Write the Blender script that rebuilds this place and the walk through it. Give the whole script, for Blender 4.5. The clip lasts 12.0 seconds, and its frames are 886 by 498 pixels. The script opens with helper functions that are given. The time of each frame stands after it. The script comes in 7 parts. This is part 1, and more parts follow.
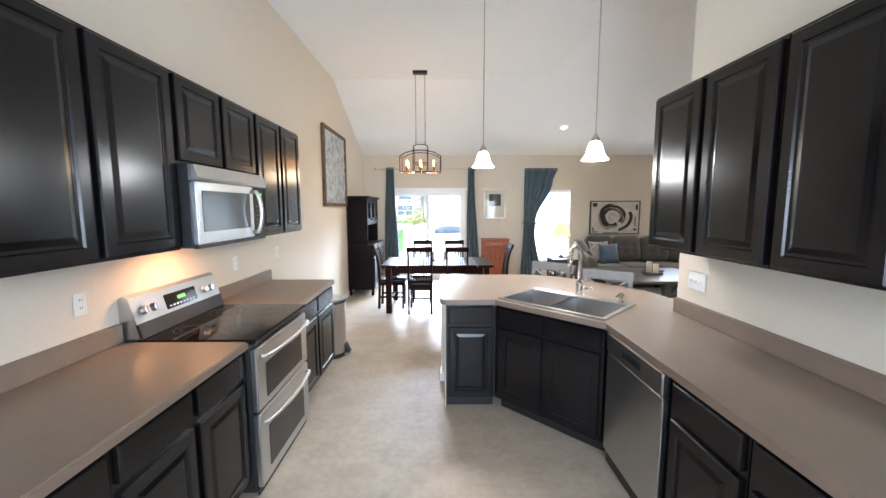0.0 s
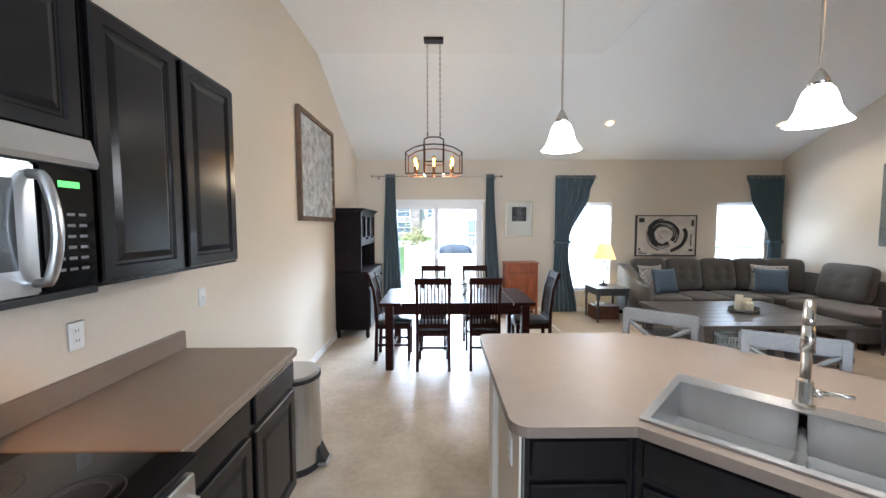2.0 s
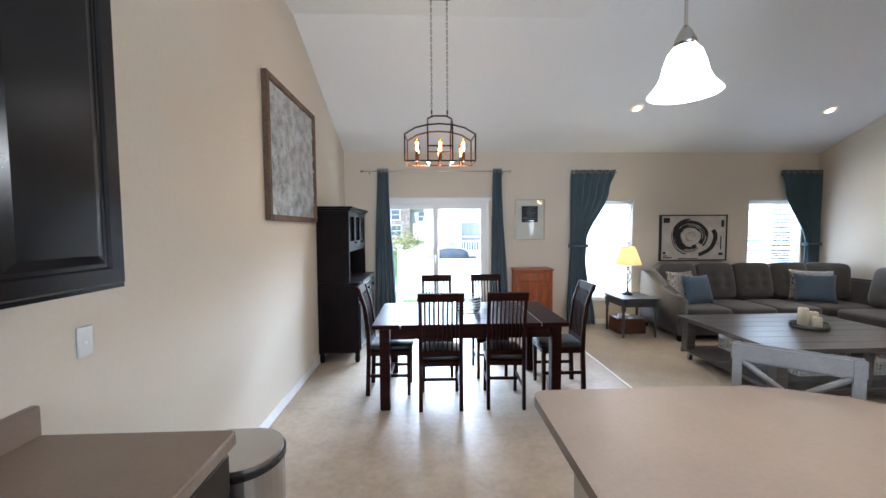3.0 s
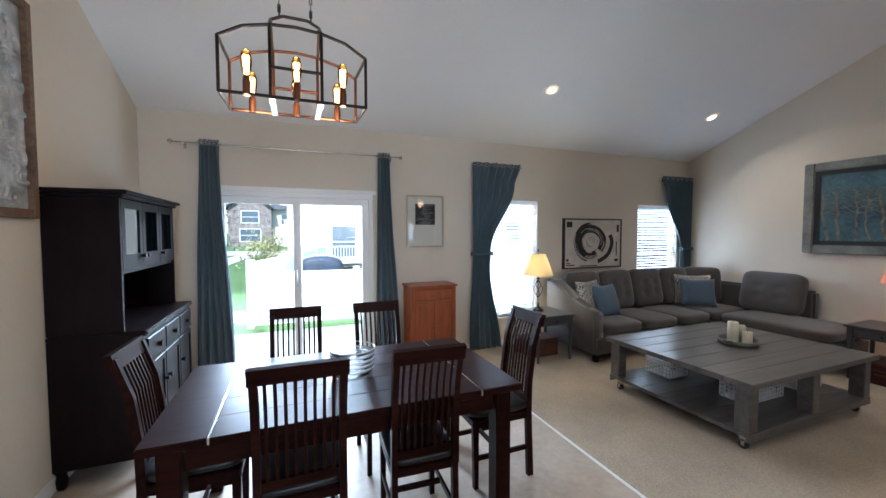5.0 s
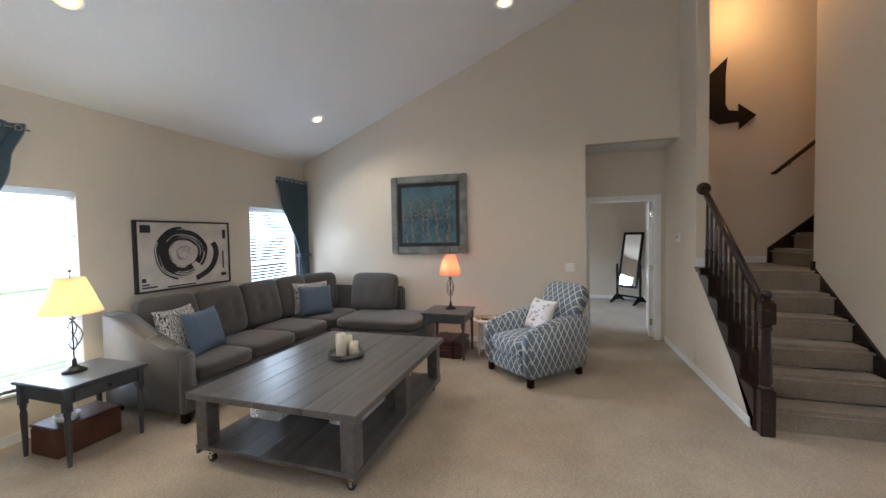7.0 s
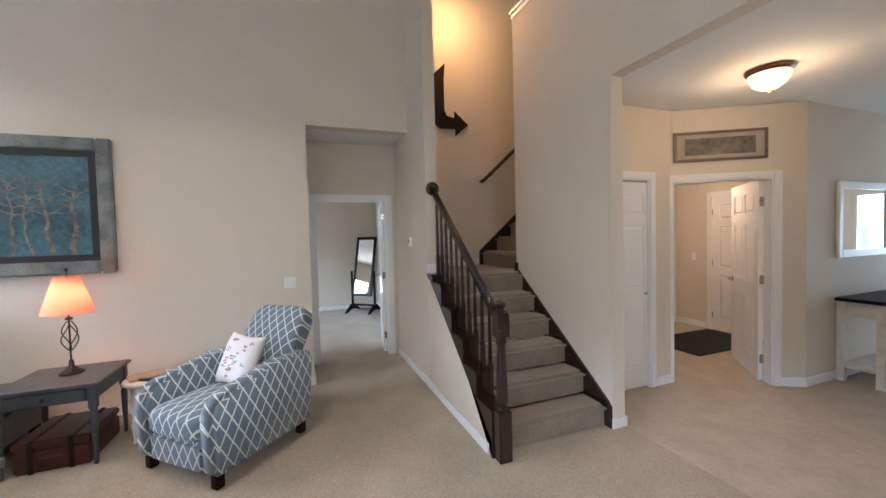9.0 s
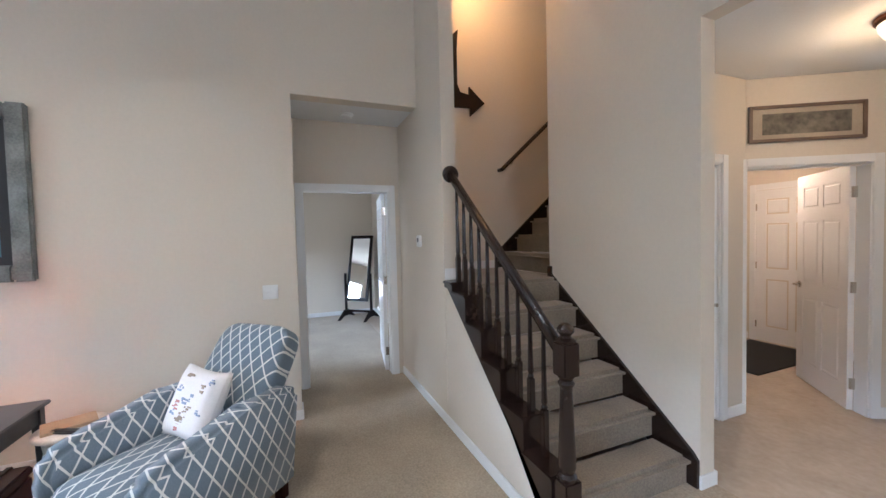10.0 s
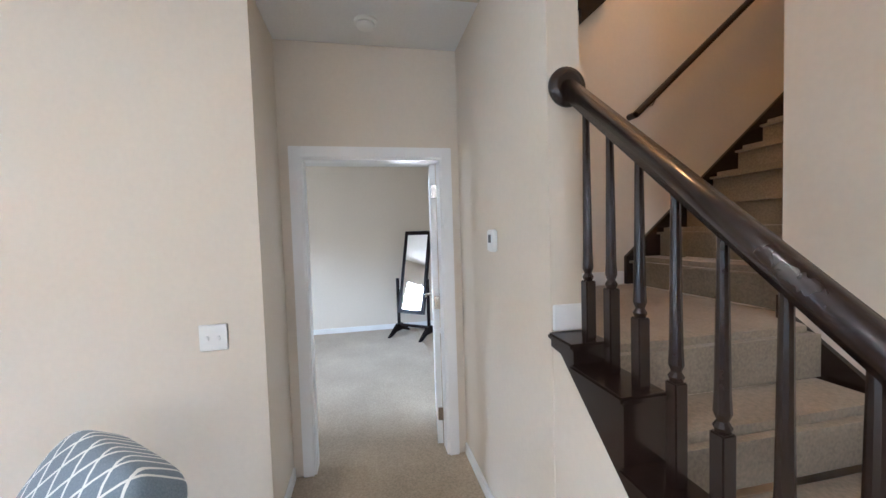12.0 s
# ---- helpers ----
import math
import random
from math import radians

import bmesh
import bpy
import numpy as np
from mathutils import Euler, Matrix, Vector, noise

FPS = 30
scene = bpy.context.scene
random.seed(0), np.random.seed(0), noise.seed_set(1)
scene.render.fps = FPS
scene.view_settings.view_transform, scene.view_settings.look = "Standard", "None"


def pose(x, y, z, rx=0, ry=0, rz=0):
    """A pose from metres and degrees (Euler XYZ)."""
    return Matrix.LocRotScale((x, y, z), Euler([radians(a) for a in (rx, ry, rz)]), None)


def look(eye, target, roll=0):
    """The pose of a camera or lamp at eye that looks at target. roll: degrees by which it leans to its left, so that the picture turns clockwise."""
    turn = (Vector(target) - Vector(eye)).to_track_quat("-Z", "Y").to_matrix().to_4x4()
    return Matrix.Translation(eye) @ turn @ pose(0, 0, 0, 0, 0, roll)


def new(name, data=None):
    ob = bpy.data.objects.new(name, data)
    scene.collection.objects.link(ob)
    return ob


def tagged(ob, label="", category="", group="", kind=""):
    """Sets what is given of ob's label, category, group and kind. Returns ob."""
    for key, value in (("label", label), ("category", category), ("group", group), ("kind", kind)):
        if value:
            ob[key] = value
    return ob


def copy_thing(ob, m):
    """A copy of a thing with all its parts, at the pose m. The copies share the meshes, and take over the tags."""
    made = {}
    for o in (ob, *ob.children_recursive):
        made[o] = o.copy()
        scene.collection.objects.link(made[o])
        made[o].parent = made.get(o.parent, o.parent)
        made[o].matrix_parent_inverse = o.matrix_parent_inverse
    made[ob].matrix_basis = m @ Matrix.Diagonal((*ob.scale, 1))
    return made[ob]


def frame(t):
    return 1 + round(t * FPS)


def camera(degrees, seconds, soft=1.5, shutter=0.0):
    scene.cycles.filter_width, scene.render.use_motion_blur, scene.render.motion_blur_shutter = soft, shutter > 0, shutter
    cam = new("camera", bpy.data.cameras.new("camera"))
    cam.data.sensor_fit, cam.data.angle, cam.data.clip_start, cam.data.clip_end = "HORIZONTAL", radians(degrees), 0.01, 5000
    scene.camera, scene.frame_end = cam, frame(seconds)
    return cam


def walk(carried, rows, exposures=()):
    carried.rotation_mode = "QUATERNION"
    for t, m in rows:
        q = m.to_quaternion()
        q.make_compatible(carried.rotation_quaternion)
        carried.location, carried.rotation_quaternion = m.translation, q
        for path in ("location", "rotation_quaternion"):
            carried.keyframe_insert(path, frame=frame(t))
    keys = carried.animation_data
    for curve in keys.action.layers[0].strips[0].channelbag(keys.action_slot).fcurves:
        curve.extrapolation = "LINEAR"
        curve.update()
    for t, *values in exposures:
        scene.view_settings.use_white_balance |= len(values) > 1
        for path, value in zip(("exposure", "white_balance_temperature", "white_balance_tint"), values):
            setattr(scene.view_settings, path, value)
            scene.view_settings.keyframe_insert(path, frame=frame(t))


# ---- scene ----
import itertools

cam = camera(99.4, 12.0)
PATH = [
    (0, (0.029, -0.348, 1.631), (0.039, 1.64, 1.414), -0.1),
    (0.5, (0.02, 0.024, 1.622), (0.022, 2.014, 1.423), -0.1),
    (1, (-0.057, 0.406, 1.606), (-0.056, 2.399, 1.439), -0.1),
    (1.5, (-0.158, 0.819, 1.603), (-0.147, 2.814, 1.457), -0.1),
    (2, (-0.238, 1.269, 1.614), (-0.213, 3.264, 1.486), -0.1),
    (2.5, (-0.372, 1.699, 1.587), (-0.334, 3.696, 1.474), -0.2),
    (4.5, (-0.42, 3.327, 1.6), (0.068, 5.264, 1.499), -0.3),
    (5, (-0.31, 3.621, 1.58), (0.427, 5.478, 1.492), -0.1),
    (5.5, (-0.165, 3.849, 1.579), (0.874, 5.556, 1.499), -0.4),
    (6, (0.138, 3.978, 1.573), (1.497, 5.444, 1.496), -0.6),
    (6.5, (0.411, 4.031, 1.548), (2.064, 5.155, 1.491), -1.0),
    (7, (0.709, 4.054, 1.567), (2.618, 4.647, 1.496), -1.1),
    (7.5, (0.973, 4.003, 1.556), (2.971, 4.033, 1.477), -1.3),
    (9.5, (2.272, 3.791, 1.542), (4.125, 3.042, 1.472), -1.4),
    (10, (2.687, 3.765, 1.538), (4.538, 3.011, 1.464), -1.4),
    (10.5, (3.082, 3.655, 1.531), (4.94, 2.92, 1.449), -1.5),
    (11, (3.453, 3.52, 1.516), (5.342, 2.866, 1.448), -1.6),
    (11.5, (3.863, 3.425, 1.532), (5.785, 2.88, 1.452), -1.6),
    (12, (4.252, 3.256, 1.536), (6.21, 2.857, 1.447), -1.8),
]
EXPOSURES = [(t, stops, kelvin, 10) for t, stops, kelvin in ((0, 2.05, 5500), (2.5, 1.65, 5300), (4.5, 1.2, 5100), (5.5, 1.2, 5200), (6.5, 1.45, 5300), (7.5, 1.85, 5300), (9.5, 2.2, 4900), (10.5, 2.35, 4800), (12, 2.78, 4850))]
walk(cam, [(t, look(eye, target, roll)) for t, eye, target, roll in PATH], EXPOSURES)

# ---- daylight and added panels ----
world = bpy.data.worlds.new("sky")
scene.world = world
world.use_nodes = True
wn = world.node_tree.nodes
sky = wn.new("ShaderNodeTexSky")
sky.sky_type = "NISHITA"
sky.sun_disc = False
sky.sun_elevation = radians(52)
sky.sun_rotation = radians(200)
world.node_tree.links.new(sky.outputs[0], wn["Background"].inputs[0])
wn["Background"].inputs[1].default_value = 0.13
sun = new("sun", bpy.data.lights.new("sun", "SUN"))
sun.data.energy, sun.data.angle, sun.data.color = 4.2, radians(0.6), (1.0, 0.96, 0.9)
sun.matrix_world = look((-6, -22, 30), (0, 0, 0))


def lamp_light(name, at, watts, colour, radius):
    ob = new(name, bpy.data.lights.new(name, "POINT"))
    ob.data.energy, ob.data.color, ob.data.shadow_soft_size = watts, colour, radius
    ob.location = at
    return ob


def disc_light(name, at, towards, watts, colour, size, spread=160):
    ob = new(name, bpy.data.lights.new(name, "AREA"))
    ob.data.shape, ob.data.size = "DISK", size
    ob.data.energy, ob.data.color, ob.data.spread = watts, colour, radians(spread)
    ob.matrix_world = look(at, towards)
    return ob


WARM = (1.0, 0.72, 0.42)


def fill_panel(name, x, y, z, towards, w, h, watts, colour=(0.90, 0.96, 1.0), spread=180):
    """An unseen area lamp, added to stand in for daylight through an opening."""
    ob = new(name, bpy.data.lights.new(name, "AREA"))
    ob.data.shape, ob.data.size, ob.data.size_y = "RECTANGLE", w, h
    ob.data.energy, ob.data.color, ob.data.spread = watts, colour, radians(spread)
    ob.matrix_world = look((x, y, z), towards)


# Added lamp panels outside, above the openings' sight line, to brighten the rooms.
fill_panel("fill_patio_door", -0.27, 10.4, 3.3, (-0.27, 6.0, 0.9), 2.6, 1.4, 60, spread=140)
fill_panel("fill_window_1", 2.5, 10.4, 3.0, (2.7, 4.0, 1.0), 1.8, 0.8, 80, spread=140)
fill_panel("fill_window_2", 5.35, 10.4, 3.0, (5.1, 4.0, 1.0), 1.8, 0.8, 130, spread=140)
# Large added panel over the lawn, throws extra light onto the far walls.
fill_panel("fill_low_sky", 1.5, 19.0, 5.1, (1.5, 5.0, 1.6), 20.0, 2.8, 2700, spread=110)
# Lamps hidden under the sills, added to lift the ceiling and upper walls.
fill_panel("fill_ground_bounce_1", 2.5, 9.0, -0.2, (2.5, 7.0, 2.2), 1.2, 1.0, 70, (1.0, 0.98, 0.92))
fill_panel("fill_ground_bounce_2", 5.3, 9.0, -0.2, (5.3, 7.0, 2.2), 1.2, 1.0, 70, (1.0, 0.98, 0.92))
# Added panel behind an unseen window, brightens the kitchen.
fill_panel("fill_unseen_kitchen_window", 0.1, -2.9, 1.55, (0.1, 2.0, 1.4), 1.5, 1.0, 62)
# Warm-tinted panel outside the bedroom opening, added to light that room.
fill_panel("fill_bedroom_window", 8.4, 7.36, 1.5, (8.4, 3.0, 0.8), 0.5, 0.9, 9, (1.0, 0.88, 0.74))
# Added panel beyond an unseen doorway, brightens the entry hall.
fill_panel("fill_unseen_doorway", 2.8, -6.1, 1.1, (2.8, 0.0, 1.2), 0.9, 1.9, 12)

# ---- materials ----


def mat(name, colour, rough=0.5, metal=0.0, var=0.12, scale=3.0, fine=0.06, fine_scale=90.0, bump=0.08, bump_scale=180.0,
        coat=0.0, stretch=(1, 1, 1), specular=0.5, sheen=0.0, second=None):
    """Principled surface with slow stains, fine grain and fine relief."""
    m = bpy.data.materials.new(name)
    m.use_nodes = True
    n, ln = m.node_tree.nodes, m.node_tree.links
    b = n["Principled BSDF"]
    b.inputs["Metallic"].default_value = metal
    b.inputs["Coat Weight"].default_value = coat
    b.inputs["Coat Roughness"].default_value = 0.09
    b.inputs["Specular IOR Level"].default_value = specular
    b.inputs["Sheen Weight"].default_value = sheen
    tc, mp = n.new("ShaderNodeTexCoord"), n.new("ShaderNodeMapping")
    mp.inputs["Scale"].default_value = stretch
    ln.new(tc.outputs["Object"], mp.inputs[0])
    big, small = n.new("ShaderNodeTexNoise"), n.new("ShaderNodeTexNoise")
    big.inputs["Scale"].default_value, big.inputs["Detail"].default_value = scale, 4
    small.inputs["Scale"].default_value, small.inputs["Detail"].default_value = fine_scale, 3
    for t in (big, small):
        ln.new(mp.outputs[0], t.inputs["Vector"])
    add = n.new("ShaderNodeMath")
    add.operation = "MULTIPLY_ADD"
    ln.new(small.outputs[0], add.inputs[0])
    add.inputs[1].default_value = fine / max(var, 0.001)
    ln.new(big.outputs[0], add.inputs[2])
    norm = n.new("ShaderNodeMath")
    norm.operation = "DIVIDE"
    ln.new(add.outputs[0], norm.inputs[0])
    norm.inputs[1].default_value = 1 + fine / max(var, 0.001)
    ramp = n.new("ShaderNodeValToRGB")
    lo = second or tuple(c * (1 - 2 * var) for c in colour)
    hi = colour if second else tuple(min(1, c * (1 + var)) for c in colour)
    ramp.color_ramp.elements[0].position, ramp.color_ramp.elements[1].position = 0.31, 0.69
    ramp.color_ramp.elements[0].color, ramp.color_ramp.elements[1].color = (*lo, 1), (*hi, 1)
    ln.new(norm.outputs[0], ramp.inputs[0])
    ln.new(ramp.outputs[0], b.inputs["Base Color"])
    rr = n.new("ShaderNodeMapRange")
    rr.inputs["To Min"].default_value, rr.inputs["To Max"].default_value = rough * 0.96, min(1, rough * 1.04)
    ln.new(big.outputs[0], rr.inputs["Value"])
    ln.new(rr.outputs[0], b.inputs["Roughness"])
    if bump:
        t3, bp = n.new("ShaderNodeTexNoise"), n.new("ShaderNodeBump")
        t3.inputs["Scale"].default_value, t3.inputs["Detail"].default_value = bump_scale, 2
        bp.inputs["Strength"].default_value, bp.inputs["Distance"].default_value = bump, 0.004
        ln.new(mp.outputs[0], t3.inputs["Vector"])
        ln.new(t3.outputs[0], bp.inputs["Height"])
        ln.new(bp.outputs[0], b.inputs["Normal"])
    return m


def glass(name, tint=(0.95, 1, 0.98), rough=0.0):
    """Thin window glass: mostly clear, with a faint mirror."""
    m = bpy.data.materials.new(name)
    m.use_nodes = True
    n, ln = m.node_tree.nodes, m.node_tree.links
    tr, gl, fr, mx = n.new("ShaderNodeBsdfTransparent"), n.new("ShaderNodeBsdfGlossy"), n.new("ShaderNodeFresnel"), n.new("ShaderNodeMixShader")
    tr.inputs[0].default_value = (*tint, 1)
    gl.inputs["Roughness"].default_value = rough
    fr.inputs[0].default_value = 1.45
    ln.new(fr.outputs[0], mx.inputs[0]); ln.new(tr.outputs[0], mx.inputs[1]); ln.new(gl.outputs[0], mx.inputs[2])
    ln.new(mx.outputs[0], n["Material Output"].inputs[0])
    return m


def glow(name, colour, strength, body=0.8):
    m = bpy.data.materials.new(name)
    m.use_nodes = True
    b = m.node_tree.nodes["Principled BSDF"]
    b.inputs["Base Color"].default_value = (*[body * c for c in colour], 1)
    b.inputs["Emission Color"].default_value, b.inputs["Emission Strength"].default_value = (*colour, 1), strength
    return m


PAINT = mat("cream_wall_paint", (0.665, 0.598, 0.497), 0.7, var=0.02, scale=0.8, fine=0.02, fine_scale=40, bump=0.035, bump_scale=120, specular=0.3)
CEILING = mat("white_textured_ceiling", (0.78, 0.78, 0.77), 0.85, var=0.02, scale=1, fine=0.03, fine_scale=60, bump=0.35, bump_scale=70, specular=0.2)
TRIM = mat("white_trim_paint", (0.80, 0.80, 0.79), 0.35, var=0.02, fine=0.01, bump=0.03)
VINYL = mat("beige_sheet_vinyl", (0.50, 0.425, 0.335), 0.46, specular=0.3, var=0.14, scale=4.5, fine=0.10, fine_scale=22, bump=0.03, bump_scale=60, second=(0.37, 0.295, 0.215))
CARPET = mat("beige_carpet", (0.40, 0.325, 0.228), 0.95, var=0.17, scale=2.2, fine=0.26, fine_scale=75, bump=0.3, bump_scale=120, specular=0.1, sheen=0.2)
STAIR_CARPET = mat("grey_beige_stair_carpet", (0.27, 0.222, 0.162), 0.95, var=0.18, scale=3, fine=0.22, fine_scale=90, bump=0.3, bump_scale=260, specular=0.1, sheen=0.2)
CABINET = mat("espresso_cabinet_lacquer", (0.008, 0.007, 0.008), 0.22, var=0.25, scale=5, fine=0.1, fine_scale=60, bump=0, specular=0.33)
COUNTER = mat("taupe_laminate", (0.215, 0.160, 0.120), 0.38, var=0.06, scale=7, fine=0.05, fine_scale=60, bump=0)
STEEL = mat("brushed_steel", (0.58, 0.58, 0.58), 0.28, metal=1, var=0.02, scale=2, fine=0.02, fine_scale=40, bump=0, stretch=(12, 12, 1))
CHROME = mat("chrome", (0.80, 0.80, 0.80), 0.10, metal=1, var=0.02, fine=0.01, bump=0)
NICKEL = mat("brushed_nickel", (0.58, 0.55, 0.50), 0.25, metal=1, var=0.05, bump=0.02)
BLACKGLASS = mat("black_glass", (0.006, 0.006, 0.007), 0.06, var=0.1, bump=0, specular=0.6)
MESHGLASS = mat("grey_screened_glass", (0.085, 0.09, 0.092), 0.13, var=0.08, fine=0.1, fine_scale=300, bump=0, specular=0.6)
BLACK = mat("black_plastic", (0.015, 0.015, 0.016), 0.4, var=0.1, bump=0.05)
DARKWOOD = mat("dark_brown_wood", (0.022, 0.007, 0.005), 0.36, specular=0.05, var=0.3, scale=4, fine=0.15, fine_scale=30, bump=0.03, bump_scale=60, stretch=(0.6, 6, 6))
HUTCHWOOD = mat("espresso_wood", (0.009, 0.005, 0.005), 0.40, specular=0.1, var=0.3, scale=4, fine=0.15, fine_scale=30, bump=0.06, bump_scale=40, stretch=(3, 3, 0.6))
RAILWOOD = mat("espresso_stair_wood", (0.022, 0.012, 0.009), 0.25, var=0.3, scale=5, fine=0.15, fine_scale=40, bump=0, coat=0.1)
ORANGEWOOD = mat("reddish_cherry_wood", (0.33, 0.085, 0.022), 0.33, var=0.22, scale=3, fine=0.12, fine_scale=24, bump=0.05, bump_scale=40, stretch=(5, 5, 0.7))
GREYWOOD = mat("weathered_grey_wood", (0.105, 0.094, 0.086), 0.30, var=0.28, scale=3, fine=0.2, fine_scale=26, bump=0.05, bump_scale=60, stretch=(0.5, 7, 7))
SLATE = mat("dark_slate_paint", (0.055, 0.058, 0.062), 0.4, var=0.15, scale=5, fine=0.08, bump=0.05)
STOOLGREY = mat("grey_painted_wood", (0.16, 0.155, 0.15), 0.45, var=0.12, scale=6, fine=0.1, bump=0.05)
SOFA = mat("charcoal_woven_upholstery", (0.085, 0.078, 0.072), 0.95, var=0.12, scale=5, fine=0.2, fine_scale=240, bump=0.6, bump_scale=420, specular=0.15, sheen=0.35)
CURTAIN = mat("slate_blue_curtain", (0.075, 0.115, 0.14), 0.8, var=0.10, scale=4, fine=0.1, fine_scale=200, bump=0.2, bump_scale=300, specular=0.25, sheen=0.2)
BLUECLOTH = mat("slate_blue_cushion", (0.085, 0.125, 0.18), 0.9, var=0.1, scale=8, fine=0.15, fine_scale=250, bump=0.4, bump_scale=350, sheen=0.2)
LEATHER = mat("black_leatherette", (0.012, 0.012, 0.013), 0.35, var=0.2, scale=8, bump=0.2, bump_scale=160)
IRON = mat("dark_bronze_iron", (0.022, 0.016, 0.013), 0.4, metal=0.6, var=0.2, bump=0.05)
BRONZE = mat("copper_bronze_metal", (0.20, 0.085, 0.045), 0.35, metal=0.9, var=0.2, bump=0.05)
WHITE = mat("white_plastic", (0.80, 0.80, 0.78), 0.35, var=0.01, fine=0.01, bump=0)
WAX = mat("ivory_candle_wax", (0.75, 0.68, 0.52), 0.5, var=0.05, bump=0.05)
MIRROR = mat("silvered_mirror", (0.9, 0.9, 0.9), 0.02, metal=1, var=0.005, fine=0.002, bump=0)
PANE = glass("window_glass", (0.98, 0.99, 0.985))
BLIND = bpy.data.materials.new("translucent_white_slat")
BLIND.use_nodes = True
bn, bl = BLIND.node_tree.nodes, BLIND.node_tree.links
bd, bt, bx = bn["Principled BSDF"], bn.new("ShaderNodeBsdfTranslucent"), bn.new("ShaderNodeMixShader")
bd.inputs["Base Color"].default_value, bd.inputs["Roughness"].default_value = (0.85, 0.85, 0.84, 1), 0.5
bt.inputs[0].default_value, bx.inputs[0].default_value = (0.80, 0.82, 0.84, 1), 0.35
bl.new(bd.outputs[0], bx.inputs[1]), bl.new(bt.outputs[0], bx.inputs[2]), bl.new(bx.outputs[0], bn["Material Output"].inputs[0])

# ---- builders ----


def box(bm, x0, x1, y0, y1, z0, z1):
    r = bmesh.ops.create_cube(bm, size=1, matrix=Matrix.Translation(((x0 + x1) / 2, (y0 + y1) / 2, (z0 + z1) / 2)) @ Matrix.Diagonal((x1 - x0, y1 - y0, z1 - z0, 1)))
    return r["verts"]


def boxes(*dims, bevel=0.0, seg=2):
    bm = bmesh.new()
    for d in dims:
        box(bm, *d)
    if bevel:
        bmesh.ops.bevel(bm, geom=bm.edges[:], offset=bevel, segments=seg, affect="EDGES", clamp_overlap=True)
    return bm


def tube(bm, a, b, r0, r1=None, n=12, caps=True):
    """A round bar from a to b."""
    a, b = Vector(a), Vector(b)
    d = b - a
    m = Matrix.Translation((a + b) / 2) @ d.to_track_quat("Z", "Y").to_matrix().to_4x4()
    return bmesh.ops.create_cone(bm, cap_ends=caps, segments=n, radius1=r0, radius2=r0 if r1 is None else r1, depth=d.length, matrix=m)["verts"]


def lathe(bm, profile, at=(0, 0, 0), n=20, closed=False):
    """Turn a profile of (radius, height) round the z axis."""
    rings = []
    for r, z in profile:
        rings.append([bm.verts.new((at[0] + r * math.cos(2 * math.pi * i / n), at[1] + r * math.sin(2 * math.pi * i / n), at[2] + z)) for i in range(n)])
    for p, q in zip(rings, rings[1:]):
        for i in range(n):
            bm.faces.new((p[i], p[(i + 1) % n], q[(i + 1) % n], q[i]))
    if closed:
        bm.faces.new(rings[0][::-1])
        bm.faces.new(rings[-1])
    return bm


def sweep(bm, pts, r, n=12):
    """A smooth round bar through the points."""
    pts = [Vector(p) for p in pts]
    rings, up = [], None
    for i, p in enumerate(pts):
        d = (pts[min(i + 1, len(pts) - 1)] - pts[max(i - 1, 0)]).normalized()
        up = (up - d * up.dot(d)).normalized() if up else d.orthogonal().normalized()
        w = d.cross(up)
        rings.append([bm.verts.new(p + (up * math.cos(2 * math.pi * k / n) + w * math.sin(2 * math.pi * k / n)) * r) for k in range(n)])
    for p, q in zip(rings, rings[1:]):
        for k in range(n):
            bm.faces.new((p[k], p[(k + 1) % n], q[(k + 1) % n], q[k]))
    bm.faces.new(rings[0][::-1])
    bm.faces.new(rings[-1])
    return smooth(bm)


def prism(bm, outline, z0, z1):
    """An upright prism over an outline of (x, y), counter-clockwise."""
    lo = [bm.verts.new((x, y, z0)) for x, y in outline]
    hi = [bm.verts.new((x, y, z1)) for x, y in outline]
    bm.faces.new(lo[::-1])
    bm.faces.new(hi)
    for i in range(len(lo)):
        j = (i + 1) % len(lo)
        bm.faces.new((lo[i], lo[j], hi[j], hi[i]))
    return bm


def turned(bm, m):
    bm.transform(m)
    return bm


def smooth(bm):
    for f in bm.faces:
        f.smooth = True
    return bm


def mesh_of(name, bm, material):
    me = bpy.data.meshes.new(name)
    bmesh.ops.recalc_face_normals(bm, faces=bm.faces[:])
    bm.to_mesh(me)
    bm.free()
    me.materials.append(material)
    return me


def part(name, bm, material, parent, label=""):
    ob = new(name, mesh_of(name, bm, material))
    ob.parent = parent
    return tagged(ob, label=label)


def structure(name, bm, material, label):
    return tagged(new(name, mesh_of(name, bm, material)), label=label, category=name.split("_")[0], kind="structure")


def thing(name, m, label, category, group=""):
    ob = new(name)
    ob.empty_display_size = 0.1
    ob.matrix_basis = m
    return tagged(ob, label=label, category=category, group=group)


def one(name, bm, material, m, label, category, group=""):
    ob = new(name, mesh_of(name, bm, material))
    ob.matrix_basis = m
    return tagged(ob, label=label, category=category, group=group)


